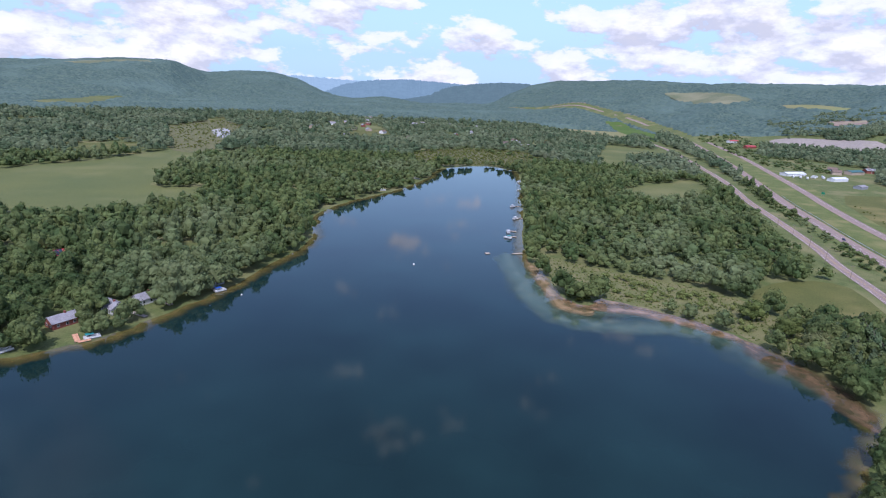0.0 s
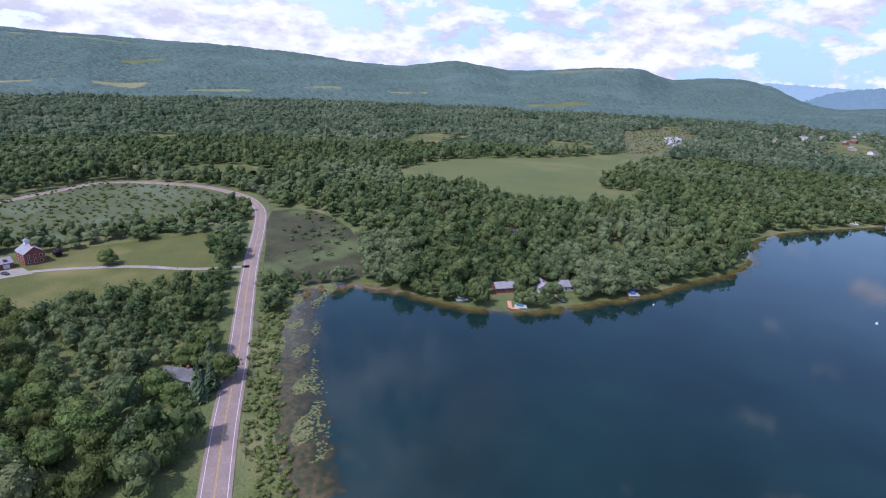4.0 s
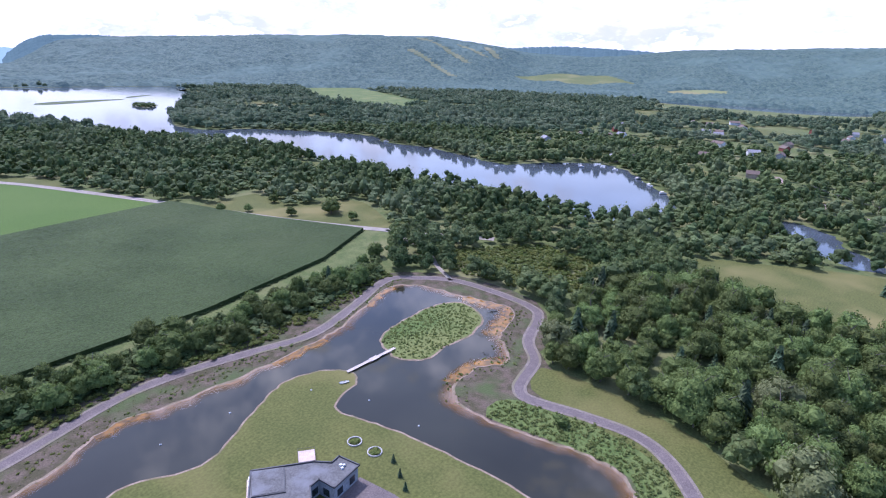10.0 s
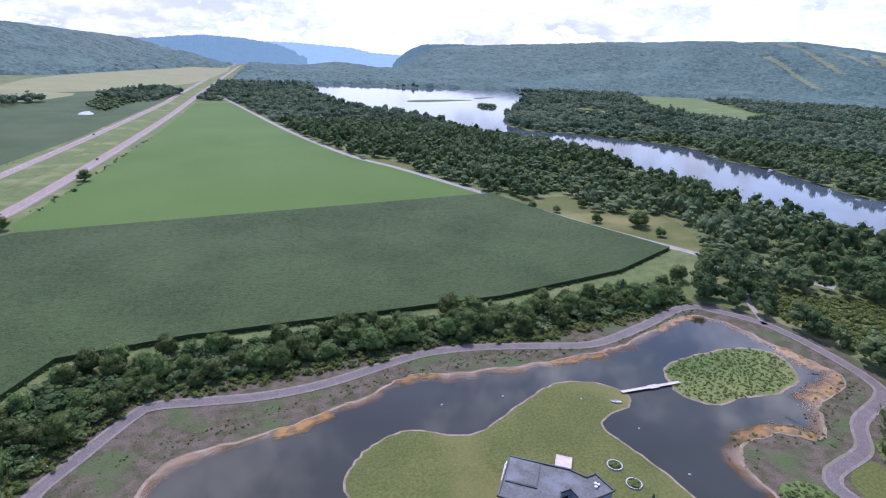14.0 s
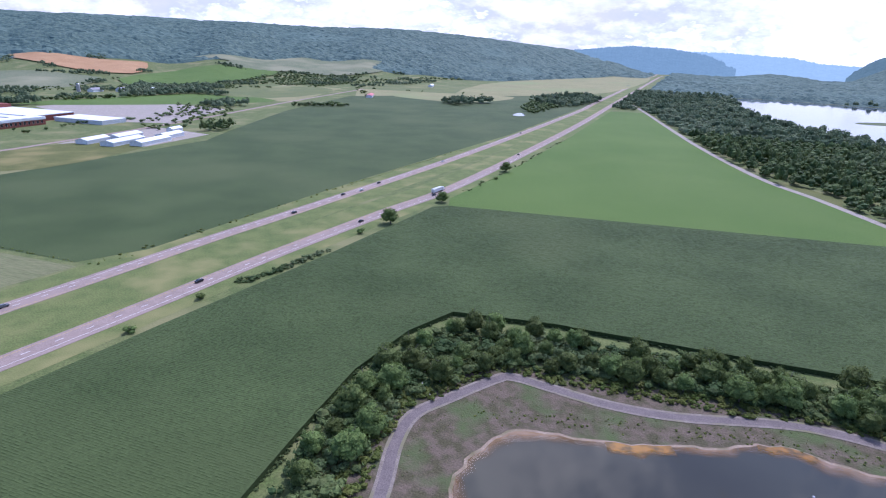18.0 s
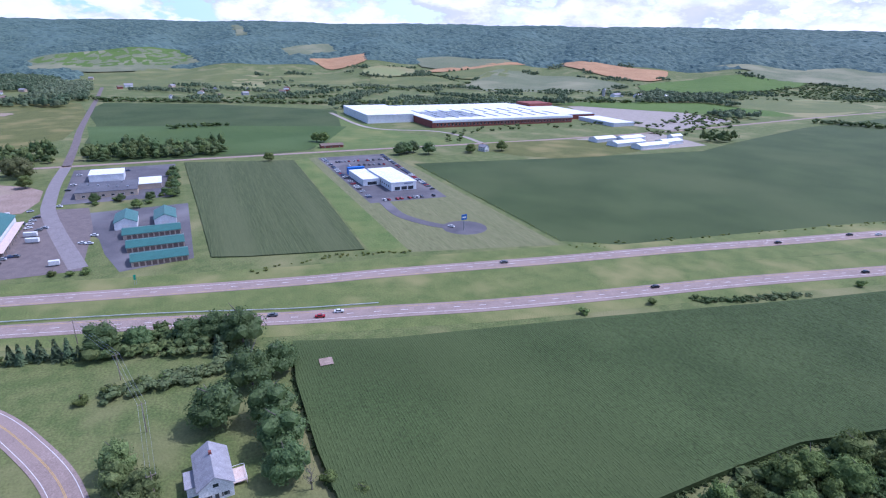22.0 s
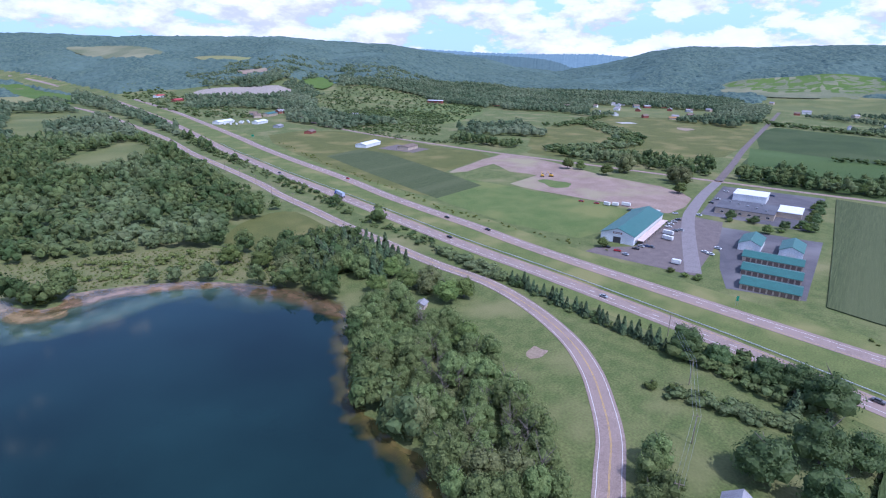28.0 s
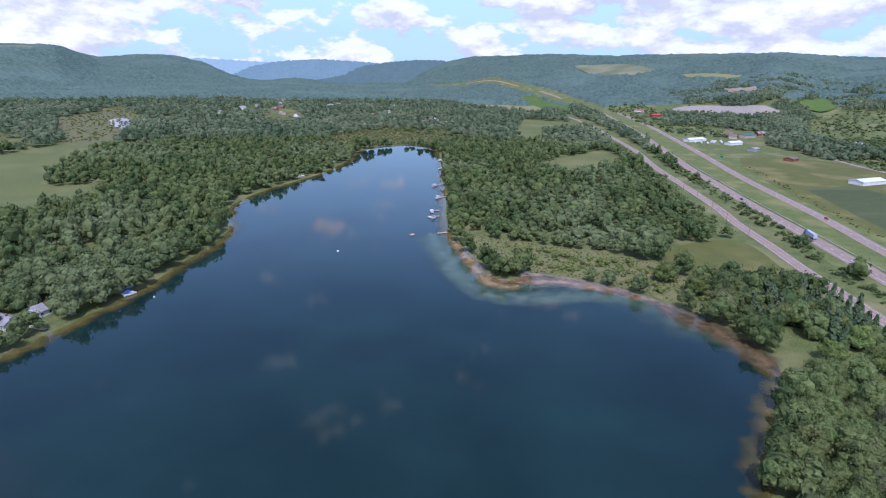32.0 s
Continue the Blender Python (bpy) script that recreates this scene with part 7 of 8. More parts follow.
# sheds and halls beyond the highway
barn = thing("barn", "long white metal barn with a green roof", "barn", pose(389, 121, 0, 0, 0, 3))
part("wall", gable_wall(22, 74, 6, 4), METAL_WHITE, barn)
part("roof", gable_roof(22, 74, 6, 4, 0.6), GREEN_ROOF, barn)
part("awning", boxes((-34, -16.5, 3.2, 30, -11.8, 3.4)), PINK_DECK, barn, "pale lean-to roof along the side")
for q in range(9):
    part("post", boxes((-33 + q * 7.8, -16.4, 0, -32.7 + q * 7.8, -16.1, 3.2)), STEEL, barn)
part("door", boxes((-37.1, -2.5, 0, -36.95, 2.5, 4.2)), DARK_TRIM, barn)
sign = part("sign", boxes((-37.15, -3, 6.2, -37.0, 3, 7.4)), plain("brown_sign", (0.18, 0.06, 0.05)), barn)
part("sign_bar", boxes((-37.2, -2.4, 6.6, -37.16, 2.4, 7.0)), TRIM, sign)
for x, y, l in ((326, 25, 28), (351, 28, 30), (377, 31, 32)):
    s = thing("storage_shed", "long low storage shed with a green roof and tan doors", "shed", pose(x, y, 0, 0, 0, 93), "storage sheds on the asphalt yard")
    part("wall", gable_wall(15, l, 2.9, 1.8), TAN_WALL, s)
    part("roof", gable_roof(15, l, 2.9, 1.8, 0.5), GREEN_ROOF, s)
    for q in range(int(l / 3)):
        part("roller_door", boxes((-l / 2 + 0.6 + q * 3, 7.48, 0.05, -l / 2 + 2.8 + q * 3, 7.58, 2.4)), BROWN_SHINGLE, s)
for x, y in ((403, 47), (404, 24)):
    s = thing("storage_barn", "white gabled storage barn with a green roof", "shed", pose(x, y, 0, 0, 0, 2), "storage barns on the asphalt yard")
    part("wall", gable_wall(13, 24, 4.5, 3), METAL_WHITE, s)
    part("roof", gable_roof(13, 24, 4.5, 3, 0.4), GREEN_ROOF, s)
    part("door", boxes((-12.1, -2, 0, -11.95, 2, 3.2)), TRIM, s)
tagged(new("office_lot", flat(np.array([(470, 20), (470, 95), (600, 105), (605, 20)]), 0.085, "office_lot", BLACKTOP)), "dark asphalt lot round the office block", "parking lot", kind="structure")
off = thing("office_block", "low tan office block with dark and white flat roofs", "building", pose(500, 60, 0, 0, 0, 2))
for dims, mt, rm in (((-16, -14, 0, 20, 28, 4.6), TAN_WALL, DARK_ROOF), ((2, -31, 0, 28, -14.3, 4.2), TAN_WALL, WHITE_ROOF), ((42, -2, 0, 66, 24, 6), METAL_WHITE, WHITE_ROOF)):
    part("wall", boxes(dims), mt, off)
    part("roof", boxes((dims[0] - 0.3, dims[1] - 0.3, dims[5] + 0.02, dims[3] + 0.3, dims[4] + 0.3, dims[5] + 0.4)), rm, off)
for q in range(6):
    window(off, -16, -10 + q * 6.5, 1.9, 2.2, 1.3, "-x")
    part("roof_unit", boxes((-8 + q * 4, -8 + (q * 7) % 30, 5.02, -6.4 + q * 4, -6.4 + (q * 7) % 30, 6.0)), STEEL, off)

show = thing("showroom", "white flat-roofed sales hall with dark windows", "building", pose(462, -150, 0, 0, 0, 2))
for dims in ((-34, -15, 0, 26, 7.5, 7), (-8, 7.8, 0, 34, 23, 5.5), (26.3, -15, 0, 40, 7.5, 5)):
    part("wall", boxes(dims), METAL_WHITE, show)
    part("roof", boxes((dims[0] - 0.2, dims[1] - 0.2, dims[5] + 0.02, dims[3] + 0.2, dims[4] + 0.2, dims[5] + 0.3)), WHITE_ROOF if dims[0] < 20 else DARK_ROOF, show)
for q in (-10, -4, 2):
    window(show, -34, q, 2.0, 4.6, 2.6, "-x", DARK_TRIM)
window(show, -8, 15, 2.0, 8, 2.4, "-x", DARK_TRIM)
for q in range(5):
    window(show, -28 + q * 5, 7.5, 3.2, 1.6, 1.4, "+y", DARK_TRIM)
part("blue_portal", boxes((40, 6, 0, 44, 22, 6.5)), plain("blue_panel", (0.02, 0.16, 0.55)), show)
part("sign_panel", boxes((-34.12, -12, 5.2, -34.02, -4, 6.2)), plain("grey_blue_letters", (0.25, 0.3, 0.4)), show)

plant = thing("factory", "huge low factory with white roofs and brick front", "factory", pose(0, 0, 0))
for dims, mt in (((768, -570, 0, 985, -322, 10), BRICK_WALL), ((842, -321, 0, 990, -246, 12), METAL_WHITE), ((800, -640, 0, 985, -571, 8), BRICK_WALL), ((700, -640, 0, 790, -600, 5), METAL_WHITE)):
    part("wall", boxes(dims), mt, plant)
    part("roof", boxes((dims[0] - 0.6, dims[1] - 0.6, dims[5] + 0.02, dims[3] + 0.6, dims[4] + 0.6, dims[5] + 0.9)), WHITE_ROOF, plant)
part("fascia", boxes((766.9, -570.6, 7.4, 767.3, -322, 10)), METAL_WHITE, plant)
for q in range(40):
    window(plant, 768, -565 + q * 6.0, 4.4, 2.8, 3.6, "-x", TRIM)
part("penthouse", boxes((930, -640, 8, 980, -590, 14)), BRICK_WALL, plant)
part("solar_field", boxes((800, -420, 10.95, 880, -340, 11.2)), SOLAR, plant)
for q in range(20):
    part("skylight", boxes((790 + (q % 2) * 60, -560 + q * 11.5, 10.95, 838 + (q % 2) * 60, -557 + q * 11.5, 11.7)), STEEL, plant)
tagged(new("factory_lot", flat(np.array([(700, -640), (640, -660), (700, -860), (960, -900), (990, -720), (800, -650)]), 0.08, "factory_lot", GRAVEL)), "pale car park beside the factory", "parking lot", kind="structure")
road("factory_drive", road_line([(622, -330), (690, -330), (740, -310), (800, -235), (1000, -225)]), 3.5, -3.5, GRAVEL, "pale drive round the factory")
for k, (x, y, l, w) in enumerate(((590, -490, 34, 16), (556, -500, 50, 18), (530, -515, 50, 16), (545, -560, 34, 16), (585, -530, 40, 18), (575, -600, 20, 10))):
    s = house("farm_shed", "white metal farm shed with a low roof", x, y, 96, w, l, 4.5, 2.2, METAL_WHITE, METAL_WHITE, chimney=False, category="shed", group="farm sheds beyond the field", wins=False)
    part("door", boxes((-l / 2 - 0.08, -2.5, 0, -l / 2 + 0.02, 2.5, 3.6)), DARK_TRIM, s)
tagged(new("farm_yard", flat(np.array([(515, -470), (615, -465), (625, -620), (520, -600)]), 0.075, "farm_yard", GRAVEL)), "pale gravel farm yard", "yard", kind="structure")
house("brick_bungalow", "low red brick house beside the country road", 652, -146, 92, 9, 26, 3, 1.8, BRICK_WALL, BROWN_SHINGLE)
house("farmhouse", "small white farmhouse under a large tree", 574, -306, 20, 7, 10, 5, 2.5, WHITE_WALL, GREY_SHINGLE, 2)
# houses half hidden by the trees beside the road
house("cottage", "grey-roofed cottage half hidden by trees", -190, 67, 40, 8, 13, 3, 2.6, GREY_WALL, SLATE)
house("cottage", "small grey-roofed cottage among trees", -166, 45, 35, 7, 10, 2.8, 2.4, GREY_WALL, SLATE)
# lakeside cottages
for x, y, turn, wall, roof, tx in ((-199, 220, 62, GREY_WALL, BROWN_SHINGLE, "brown-roofed lakeside cottage under trees"), (-170, 231, 60, BRICK_WALL, GREY_SHINGLE, "brick lakeside cottage with a grey roof"),
                                   (-157, 249, -35, WHITE_WALL, GREY_SHINGLE, "white gabled lakeside cottage with a porch"), (-148, 262, 60, WHITE_WALL, GREY_SHINGLE, "long white lakeside cottage"),
                                   (-126, 290, 60, GREY_WALL, BROWN_SHINGLE, "small cottage hidden in the trees")):
    house("lake_cottage", tx, x, y, turn, 7, 11, 3, 2.2, wall, roof, category="cottage", group="cottages on the lake shore")
red = house("red_barn", "red-roofed shed with solar panels among the trees", -234, 318, 55, 8, 13, 3.4, 2.4, GREY_WALL, RED_ROOF, chimney=False, category="shed", wins=False)
for q in range(5):
    pn = part("solar_panel", boxes((-5.6 + q * 2.3, -4.0, 0, -3.6 + q * 2.3, 0, 0.06)), SOLAR, red)
    pn.matrix_basis = pose(0, -0.1, 5.98, math.degrees(math.atan2(2.4, 4)), 0, 0)
shed = house("garden_shed", "small pale wooden shed with a grey roof", 191, 154, 20, 4, 5, 2.3, 1.0, PINK_DECK, GREY_SHINGLE, chimney=False, category="shed", wins=False)
part("door", boxes((-2.56, -0.6, 0, -2.48, 0.6, 1.9)), TRIM, shed)

# villages: houses among the trees, from the plan of the valley
for x, y in [*HOMES, (-652, -236), (-642, -196), (-672, -215)]:
    wall = _vr.choice((WHITE_WALL, WHITE_WALL, TAN_WALL, GREY_WALL, BRICK_WALL))
    nm = {WHITE_WALL: "white", TAN_WALL: "tan", GREY_WALL: "grey", BRICK_WALL: "red brick"}[wall]
    big = _vr.uniform(0.9, 1.4)
    house("village_house", nm + " house with a shingle roof among trees", x, y, _vr.uniform(0, 180), 9 * big, 13 * big, 4.8, 3.0, wall, _vr.choice((GREY_SHINGLE, BROWN_SHINGLE)), chimney=False, group="village houses", wins=False)
# school blocks in the town
for x, y, l, w in ((1235, 960, 40, 20), (1290, 845, 105, 26), (1420, 770, 120, 32), (1590, 765, 150, 42)):
    s = thing("school_block", "long low brick school block with a pale flat roof", "building", pose(x, y, float(terrain(np.array(x), np.array(y))), 0, 0, 117), "school blocks at the town's edge")
    part("wall", boxes((-l / 2, -w / 2, 0, l / 2, w / 2, 7)), BRICK_WALL, s)
    part("roof", boxes((-l / 2 - 0.4, -w / 2 - 0.4, 7.02, l / 2 + 0.4, w / 2 + 0.4, 7.8)), WHITE_ROOF, s)
    part("window_band", boxes((-l / 2 + 3, w / 2 - 0.02, 3.2, l / 2 - 3, w / 2 + 0.08, 5.2)), GLASS, s)
# shops and halls north along the highway
for x, y, turn, w, l, h, wall, roof, tx in ((548, 540, 15, 16, 40, 4, METAL_WHITE, METAL_WHITE, "long white shed"), (565, 484, 10, 16, 26, 4, TAN_WALL, BROWN_SHINGLE, "tan hall with a brown hipped roof"),
                                            (580, 697, 30, 12, 20, 3.4, BRICK_WALL, BROWN_SHINGLE, "brick bungalow"), (592, 792, 30, 11, 18, 3.2, GREY_WALL, GREY_SHINGLE, "grey bungalow"),
                                            (700, 962, 25, 16, 36, 5, TAN_WALL, GREEN_ROOF, "tan shop with a green roof"), (562, 905, 20, 14, 40, 4, METAL_WHITE, METAL_WHITE, "long white sales tent"),
                                            (606, 862, 20, 12, 30, 4, METAL_WHITE, METAL_WHITE, "white trailer hall"), (765, 1520, 20, 14, 30, 5, METAL_WHITE, RED_ROOF, "white shop with a red roof"),
                                            (748, 1400, 20, 14, 30, 5, BRICK_WALL, RED_ROOF, "red-roofed shop")):
    house("shop", tx + " beside the highway", x, y, turn, w, l, h, 2.0, wall, roof, chimney=False, category="building", wins=False)
tagged(new("shop_lot", flat(np.array([(585, 462), (545, 458), (540, 515), (585, 520)]), 0.08, "shop_lot", PATHWAY)), "grey asphalt lot beside the hall", "parking lot", kind="structure")
for x, y, turn in ((548, 880, 70), (556, 874, 70), (564, 869, 65), (580, 880, 110), (590, 892, 110), (575, 900, 20), (585, 912, 20), (596, 880, 70), (603, 893, 70), (566, 924, 30)):
    s = thing("camper", "white camper trailer on the sales yard", "trailer", pose(x, y, 0.1, 0, 0, turn), "campers on the sales yard")
    part("body", boxes((-4, -1.25, 0.6, 4, 1.25, 3.2), bevel=0.2), TRIM, s)
    part("window", boxes((-2, -1.28, 1.7, 1, -1.24, 2.5)), GLASS, s)
    for sx in (-1.2, 1.0):
        part("wheel", rod(bmesh.new(), (-0.3, sx, 0.35), (-0.3, sx + 0.2, 0.35), 0.35, seg=10), DARK_TRIM, s)
tagged(new("ball_field", flat(np.array(spot_outline(1105, 275, 24, 15, 20)), 0.125, "ball_field", DIRT)), "tan infield of a ball field", "ball field", kind="structure")
tagged(new("rink", flat(np.array([(1108, 395), (1132, 372), (1150, 392), (1126, 415)]), 0.125, "rink", CONCRETE)), "pale concrete rink on the playing fields", "rink", kind="structure")
house("pavilion", "long open shelter with an orange roof", 1290, 340, 115, 12, 34, 3.4, 2.0, TAN_WALL, CLAY, chimney=False, category="shelter", wins=False)
house("farmhouse", "large white house beside the crossing", 1700, 140, 100, 12, 20, 6, 3.4, WHITE_WALL, GREY_SHINGLE, chimney=False, wins=False)
house("red_shed", "long red-roofed shed beside the country road", 610, -1270, 110, 14, 60, 4.5, 2.4, METAL_WHITE, RED_ROOF, chimney=False, category="shed", wins=False)
house("farmhouse", "white farm buildings at the valley edge", 620, -1735, 100, 12, 40, 5, 3.0, METAL_WHITE, METAL_WHITE, chimney=False, wins=False)
# silos of the hill farm
for x, y, h in ((1190, -975, 17), (1199, -980, 13)):
    s = thing("silo", "pale concrete farm silo with a domed cap", "silo", pose(x, y, 0))
    part("shaft", rod(bmesh.new(), (0, 0, 0), (0, 0, h), 3.2, seg=16), CONCRETE, s)
    bm = bmesh.new()
    bmesh.ops.create_uvsphere(bm, u_segments=16, v_segments=8, radius=3.2, matrix=pose(0, 0, h) @ Matrix.Diagonal((1, 1, 0.6, 1)))
    part("cap", bm, STEEL, s)
for x, y, l in ((1170, -1000, 34), (1140, -1050, 40), (1100, -1110, 44), (1115, -1230, 40), (1150, -1180, 26)):
    house("farm_barn", "white farm barn at the foot of the hill", x, y, 100, 14, l, 5, 4, METAL_WHITE, _vr.choice((METAL_WHITE, GREY_SHINGLE)), chimney=False, category="barn", group="barns of the hill farm", wins=False)
# ---- vehicles ----
RUBBER = plain("tyre_rubber", (0.02, 0.02, 0.02), rough=0.9)
_cr = random.Random(8)


def car_body(l=4.6, w=1.8, h=0.78):
    bm = bmesh.new()
    r = bmesh.ops.create_cube(bm, size=1.0, matrix=pose(0, 0, 0.3 + h / 2) @ Matrix.Diagonal((l, w, h, 1)))
    for v in r["verts"]:
        if v.co.z > 0.6:
            v.co.x *= 0.95
            v.co.y *= 0.93
    bmesh.ops.bevel(bm, geom=list(bm.edges), offset=0.14, segments=2, affect="EDGES")
    return bm


def cabin(l=2.5, w=1.6, z0=0.98, h=0.52, x=-0.15, shrink=0.72):
    bm = bmesh.new()
    r = bmesh.ops.create_cube(bm, size=1.0, matrix=pose(x, 0, z0 + h / 2) @ Matrix.Diagonal((l, w, h, 1)))
    for v in r["verts"]:
        if v.co.z > z0 + h / 2:
            v.co.x = x + (v.co.x - x) * shrink
            v.co.y *= 0.84
    bmesh.ops.bevel(bm, geom=list(bm.edges), offset=0.06, segments=1, affect="EDGES")
    return bm


def to_mesh(bm, name, material):
    me = bpy.data.meshes.new(name)
    bm.to_mesh(me)
    bm.free()
    me.materials.append(material)
    return me


PAINTS = {"white": (0.75, 0.75, 0.75), "silver": (0.45, 0.46, 0.48), "black": (0.02, 0.02, 0.025), "dark blue": (0.03, 0.05, 0.14), "red": (0.42, 0.02, 0.03), "grey": (0.14, 0.14, 0.15)}
PAINT_M = {k: plain(k.replace(" ", "_") + "_car_paint", c, rough=0.25, spec=0.6) for k, c in PAINTS.items()}
BODIES = {k: to_mesh(car_body(), "body", m) for k, m in PAINT_M.items()}
ROOFS = {k: to_mesh(boxes((-0.95, -0.6, 1.49, 0.62, 0.6, 1.54), bevel=0.02), "roof", m) for k, m in PAINT_M.items()}
CABIN = to_mesh(cabin(), "windows", GLASS)
WHEEL = to_mesh(rod(bmesh.new(), (0, -0.1, 0), (0, 0.1, 0), 0.33, seg=12), "wheel", RUBBER)


def car(x, y, turn, colour, z=0.1, group="", where="parked on the asphalt"):
    t = thing("car", colour + " car " + where, "car", pose(x, y, z, 0, 0, turn), group)
    part("body", BODIES[colour], None, t)
    part("roof", ROOFS[colour], None, t)
    part("cabin_glass", CABIN, None, t)
    for wx in (-1.4, 1.4):
        for wy in (-0.82, 0.82):
            w = part("wheel", WHEEL, None, t)
            w.location = (wx, wy, 0.33)
    return t


names = list(PAINTS)
# rows of parked cars round the sales hall
for (x0, y0), (x1, y1), n, turn in (((584, -121), (412, -121), 36, 92), ((586, -186), (420, -178), 34, 88), ((402, -128), (402, -176), 14, 5), ((560, -128), (560, -180), 16, 3), ((540, -130), (535, -175), 9, 3)):
    for k in range(n):
        if _cr.random() < 0.8:
            s = (k + 0.5) / n
            car(x0 + (x1 - x0) * s, y0 + (y1 - y0) * s, turn + _cr.uniform(-4, 4), _cr.choice(names), 0.11, "cars parked round the sales hall")
for x, y in ((424.9, 108.5), (437.7, 103.2), (421.7, 103.9), (413, 103), (405.6, 96.3), (410, 93.7), (346.6, 104.3), (353.8, 103.3), (356.4, 100.6), (356.7, 97.7), (455.9, 110.4), (430, 104), (331.4, 105.6)):
    car(x, y, 90 + _cr.uniform(-25, 25), _cr.choice(names), 0.11, "cars parked beside the barn")
for x, y, c in ((382.6, 63.2, "dark"), (369.1, 67.9, "white"), (366.9, 64.0, "white"), (464.0, 94.4, "dark"), (573.7, 97, "white"), (534.3, 96, "dark")):
    car(x, y, 75 + _cr.uniform(-12, 12), c if c in names else names[0], 0.11, "cars parked beside the drive")
for x, y, l in ((394.2, 98.0, 7), (381, 94.5, 7), (334.7, 76, 5), (446, 163, 5), (449, 157, 5), (455, 150, 7), (447, 128, 4), (447, 122, 4)):
    tr = thing("trailer", "white box trailer standing on the yard", "trailer", pose(x, y, 0.1, 0, 0, 80 + _cr.uniform(-15, 15)), "trailers on the yard")
    part("box", boxes((-l / 2, -1.15, 0.7, l / 2, 1.15, 3.0)), TRIM, tr)
    part("drawbar", boxes((l / 2, -0.1, 0.7, l / 2 + 1.2, 0.1, 0.85)), STEEL, tr)
    for sx in (-1.2, 1.0):
        part("wheel", rod(bmesh.new(), (-0.3, sx, 0.35), (-0.3, sx + 0.2, 0.35), 0.35, seg=12), DARK_TRIM, tr)
for x, y in ((338, 120), (335, 112), (515, 97), (582, 60), (442, 142), (446, 172), (444, 185)):
    car(x, y, _cr.uniform(70, 110), _cr.choice(names), 0.11, "cars and trailers about the yards")
for x, y, c in ((-245, 107, "white"), (-356, 36, "black"), (-357, 41, "grey")):
    car(x, y, 30, c, 0.18, where="standing beside the road")


def lane(line, y, off, colour, flip=0):
    i = int(np.argmin(np.abs(line[:, 1] - y)))
    d = line[i + 1] - line[i - 1]
    d = d / np.linalg.norm(d)
    nrm = np.array([-d[1], d[0]])
    s = (y - line[i, 1]) / d[1]
    p = line[i] + d * s + nrm * off
    return car(p[0], p[1], math.degrees(math.atan2(d[1], d[0])) + flip, colour, 0.18, "cars on the highway", "driving on the highway")


for y, off, c in ((-12, -1.8, "red"), (-22, 1.8, "grey"), (-42, -1.8, "red"), (-50, 1.8, "white"), (90, -1.8, "silver"), (-205, 1.8, "black"), (-330, -1.8, "black"), (-420, -1.8, "grey"), (210, 1.8, "black"), (300, 1.8, "white"), (-640, 1.8, "black"), (470, -1.8, "dark blue")):
    lane(near_way, y, off, c)
for y, off, c in ((-150, 1.8, "grey"), (-330, -1.8, "black"), (-390, 1.8, "black"), (-410, -1.8, "white"), (-440, 1.8, "black"), (-560, 1.8, "white"), (200, 1.8, "black"), (240, -1.8, "black"), (400, 1.8, "red"), (-820, 1.8, "grey")):
    lane(far_way, y, off, c)


def truck(x, y, turn, colour, cab_c, label):
    t = thing("truck", label, "truck", pose(x, y, 0.18, 0, 0, turn))
    part("trailer", boxes((-8, -1.28, 1.2, 5.6, 1.28, 4.0), bevel=0.06), plain("trailer_" + colour, (0.7, 0.7, 0.72) if colour == "white" else (0.45, 0.5, 0.6), rough=0.4), t)
    part("cab", boxes((6.2, -1.2, 0.7, 8.6, 1.2, 3.3), (8.6, -1.1, 0.7, 9.8, 1.1, 1.9), bevel=0.12), plain("cab_paint_" + colour, cab_c, rough=0.3), t)
    part("windscreen", boxes((8.56, -1.0, 2.1, 8.66, 1.0, 3.0)), GLASS, t)
    for wx in (-7, -5.8, 5.0, 6.2, 9.0):
        for wy in (-1.05, 1.05):
            w = part("wheel", WHEEL, None, t)
            w.matrix_basis = Matrix.LocRotScale((wx, wy, 0.5), None, (1.5, 1.5, 1.5))


truck(146, -432, -102, "white", (0.7, 0.7, 0.72), "white box truck driving on the highway")
truck(322, 352, 70, "grey", (0.03, 0.1, 0.5), "grey trailer truck with a blue cab on the highway")

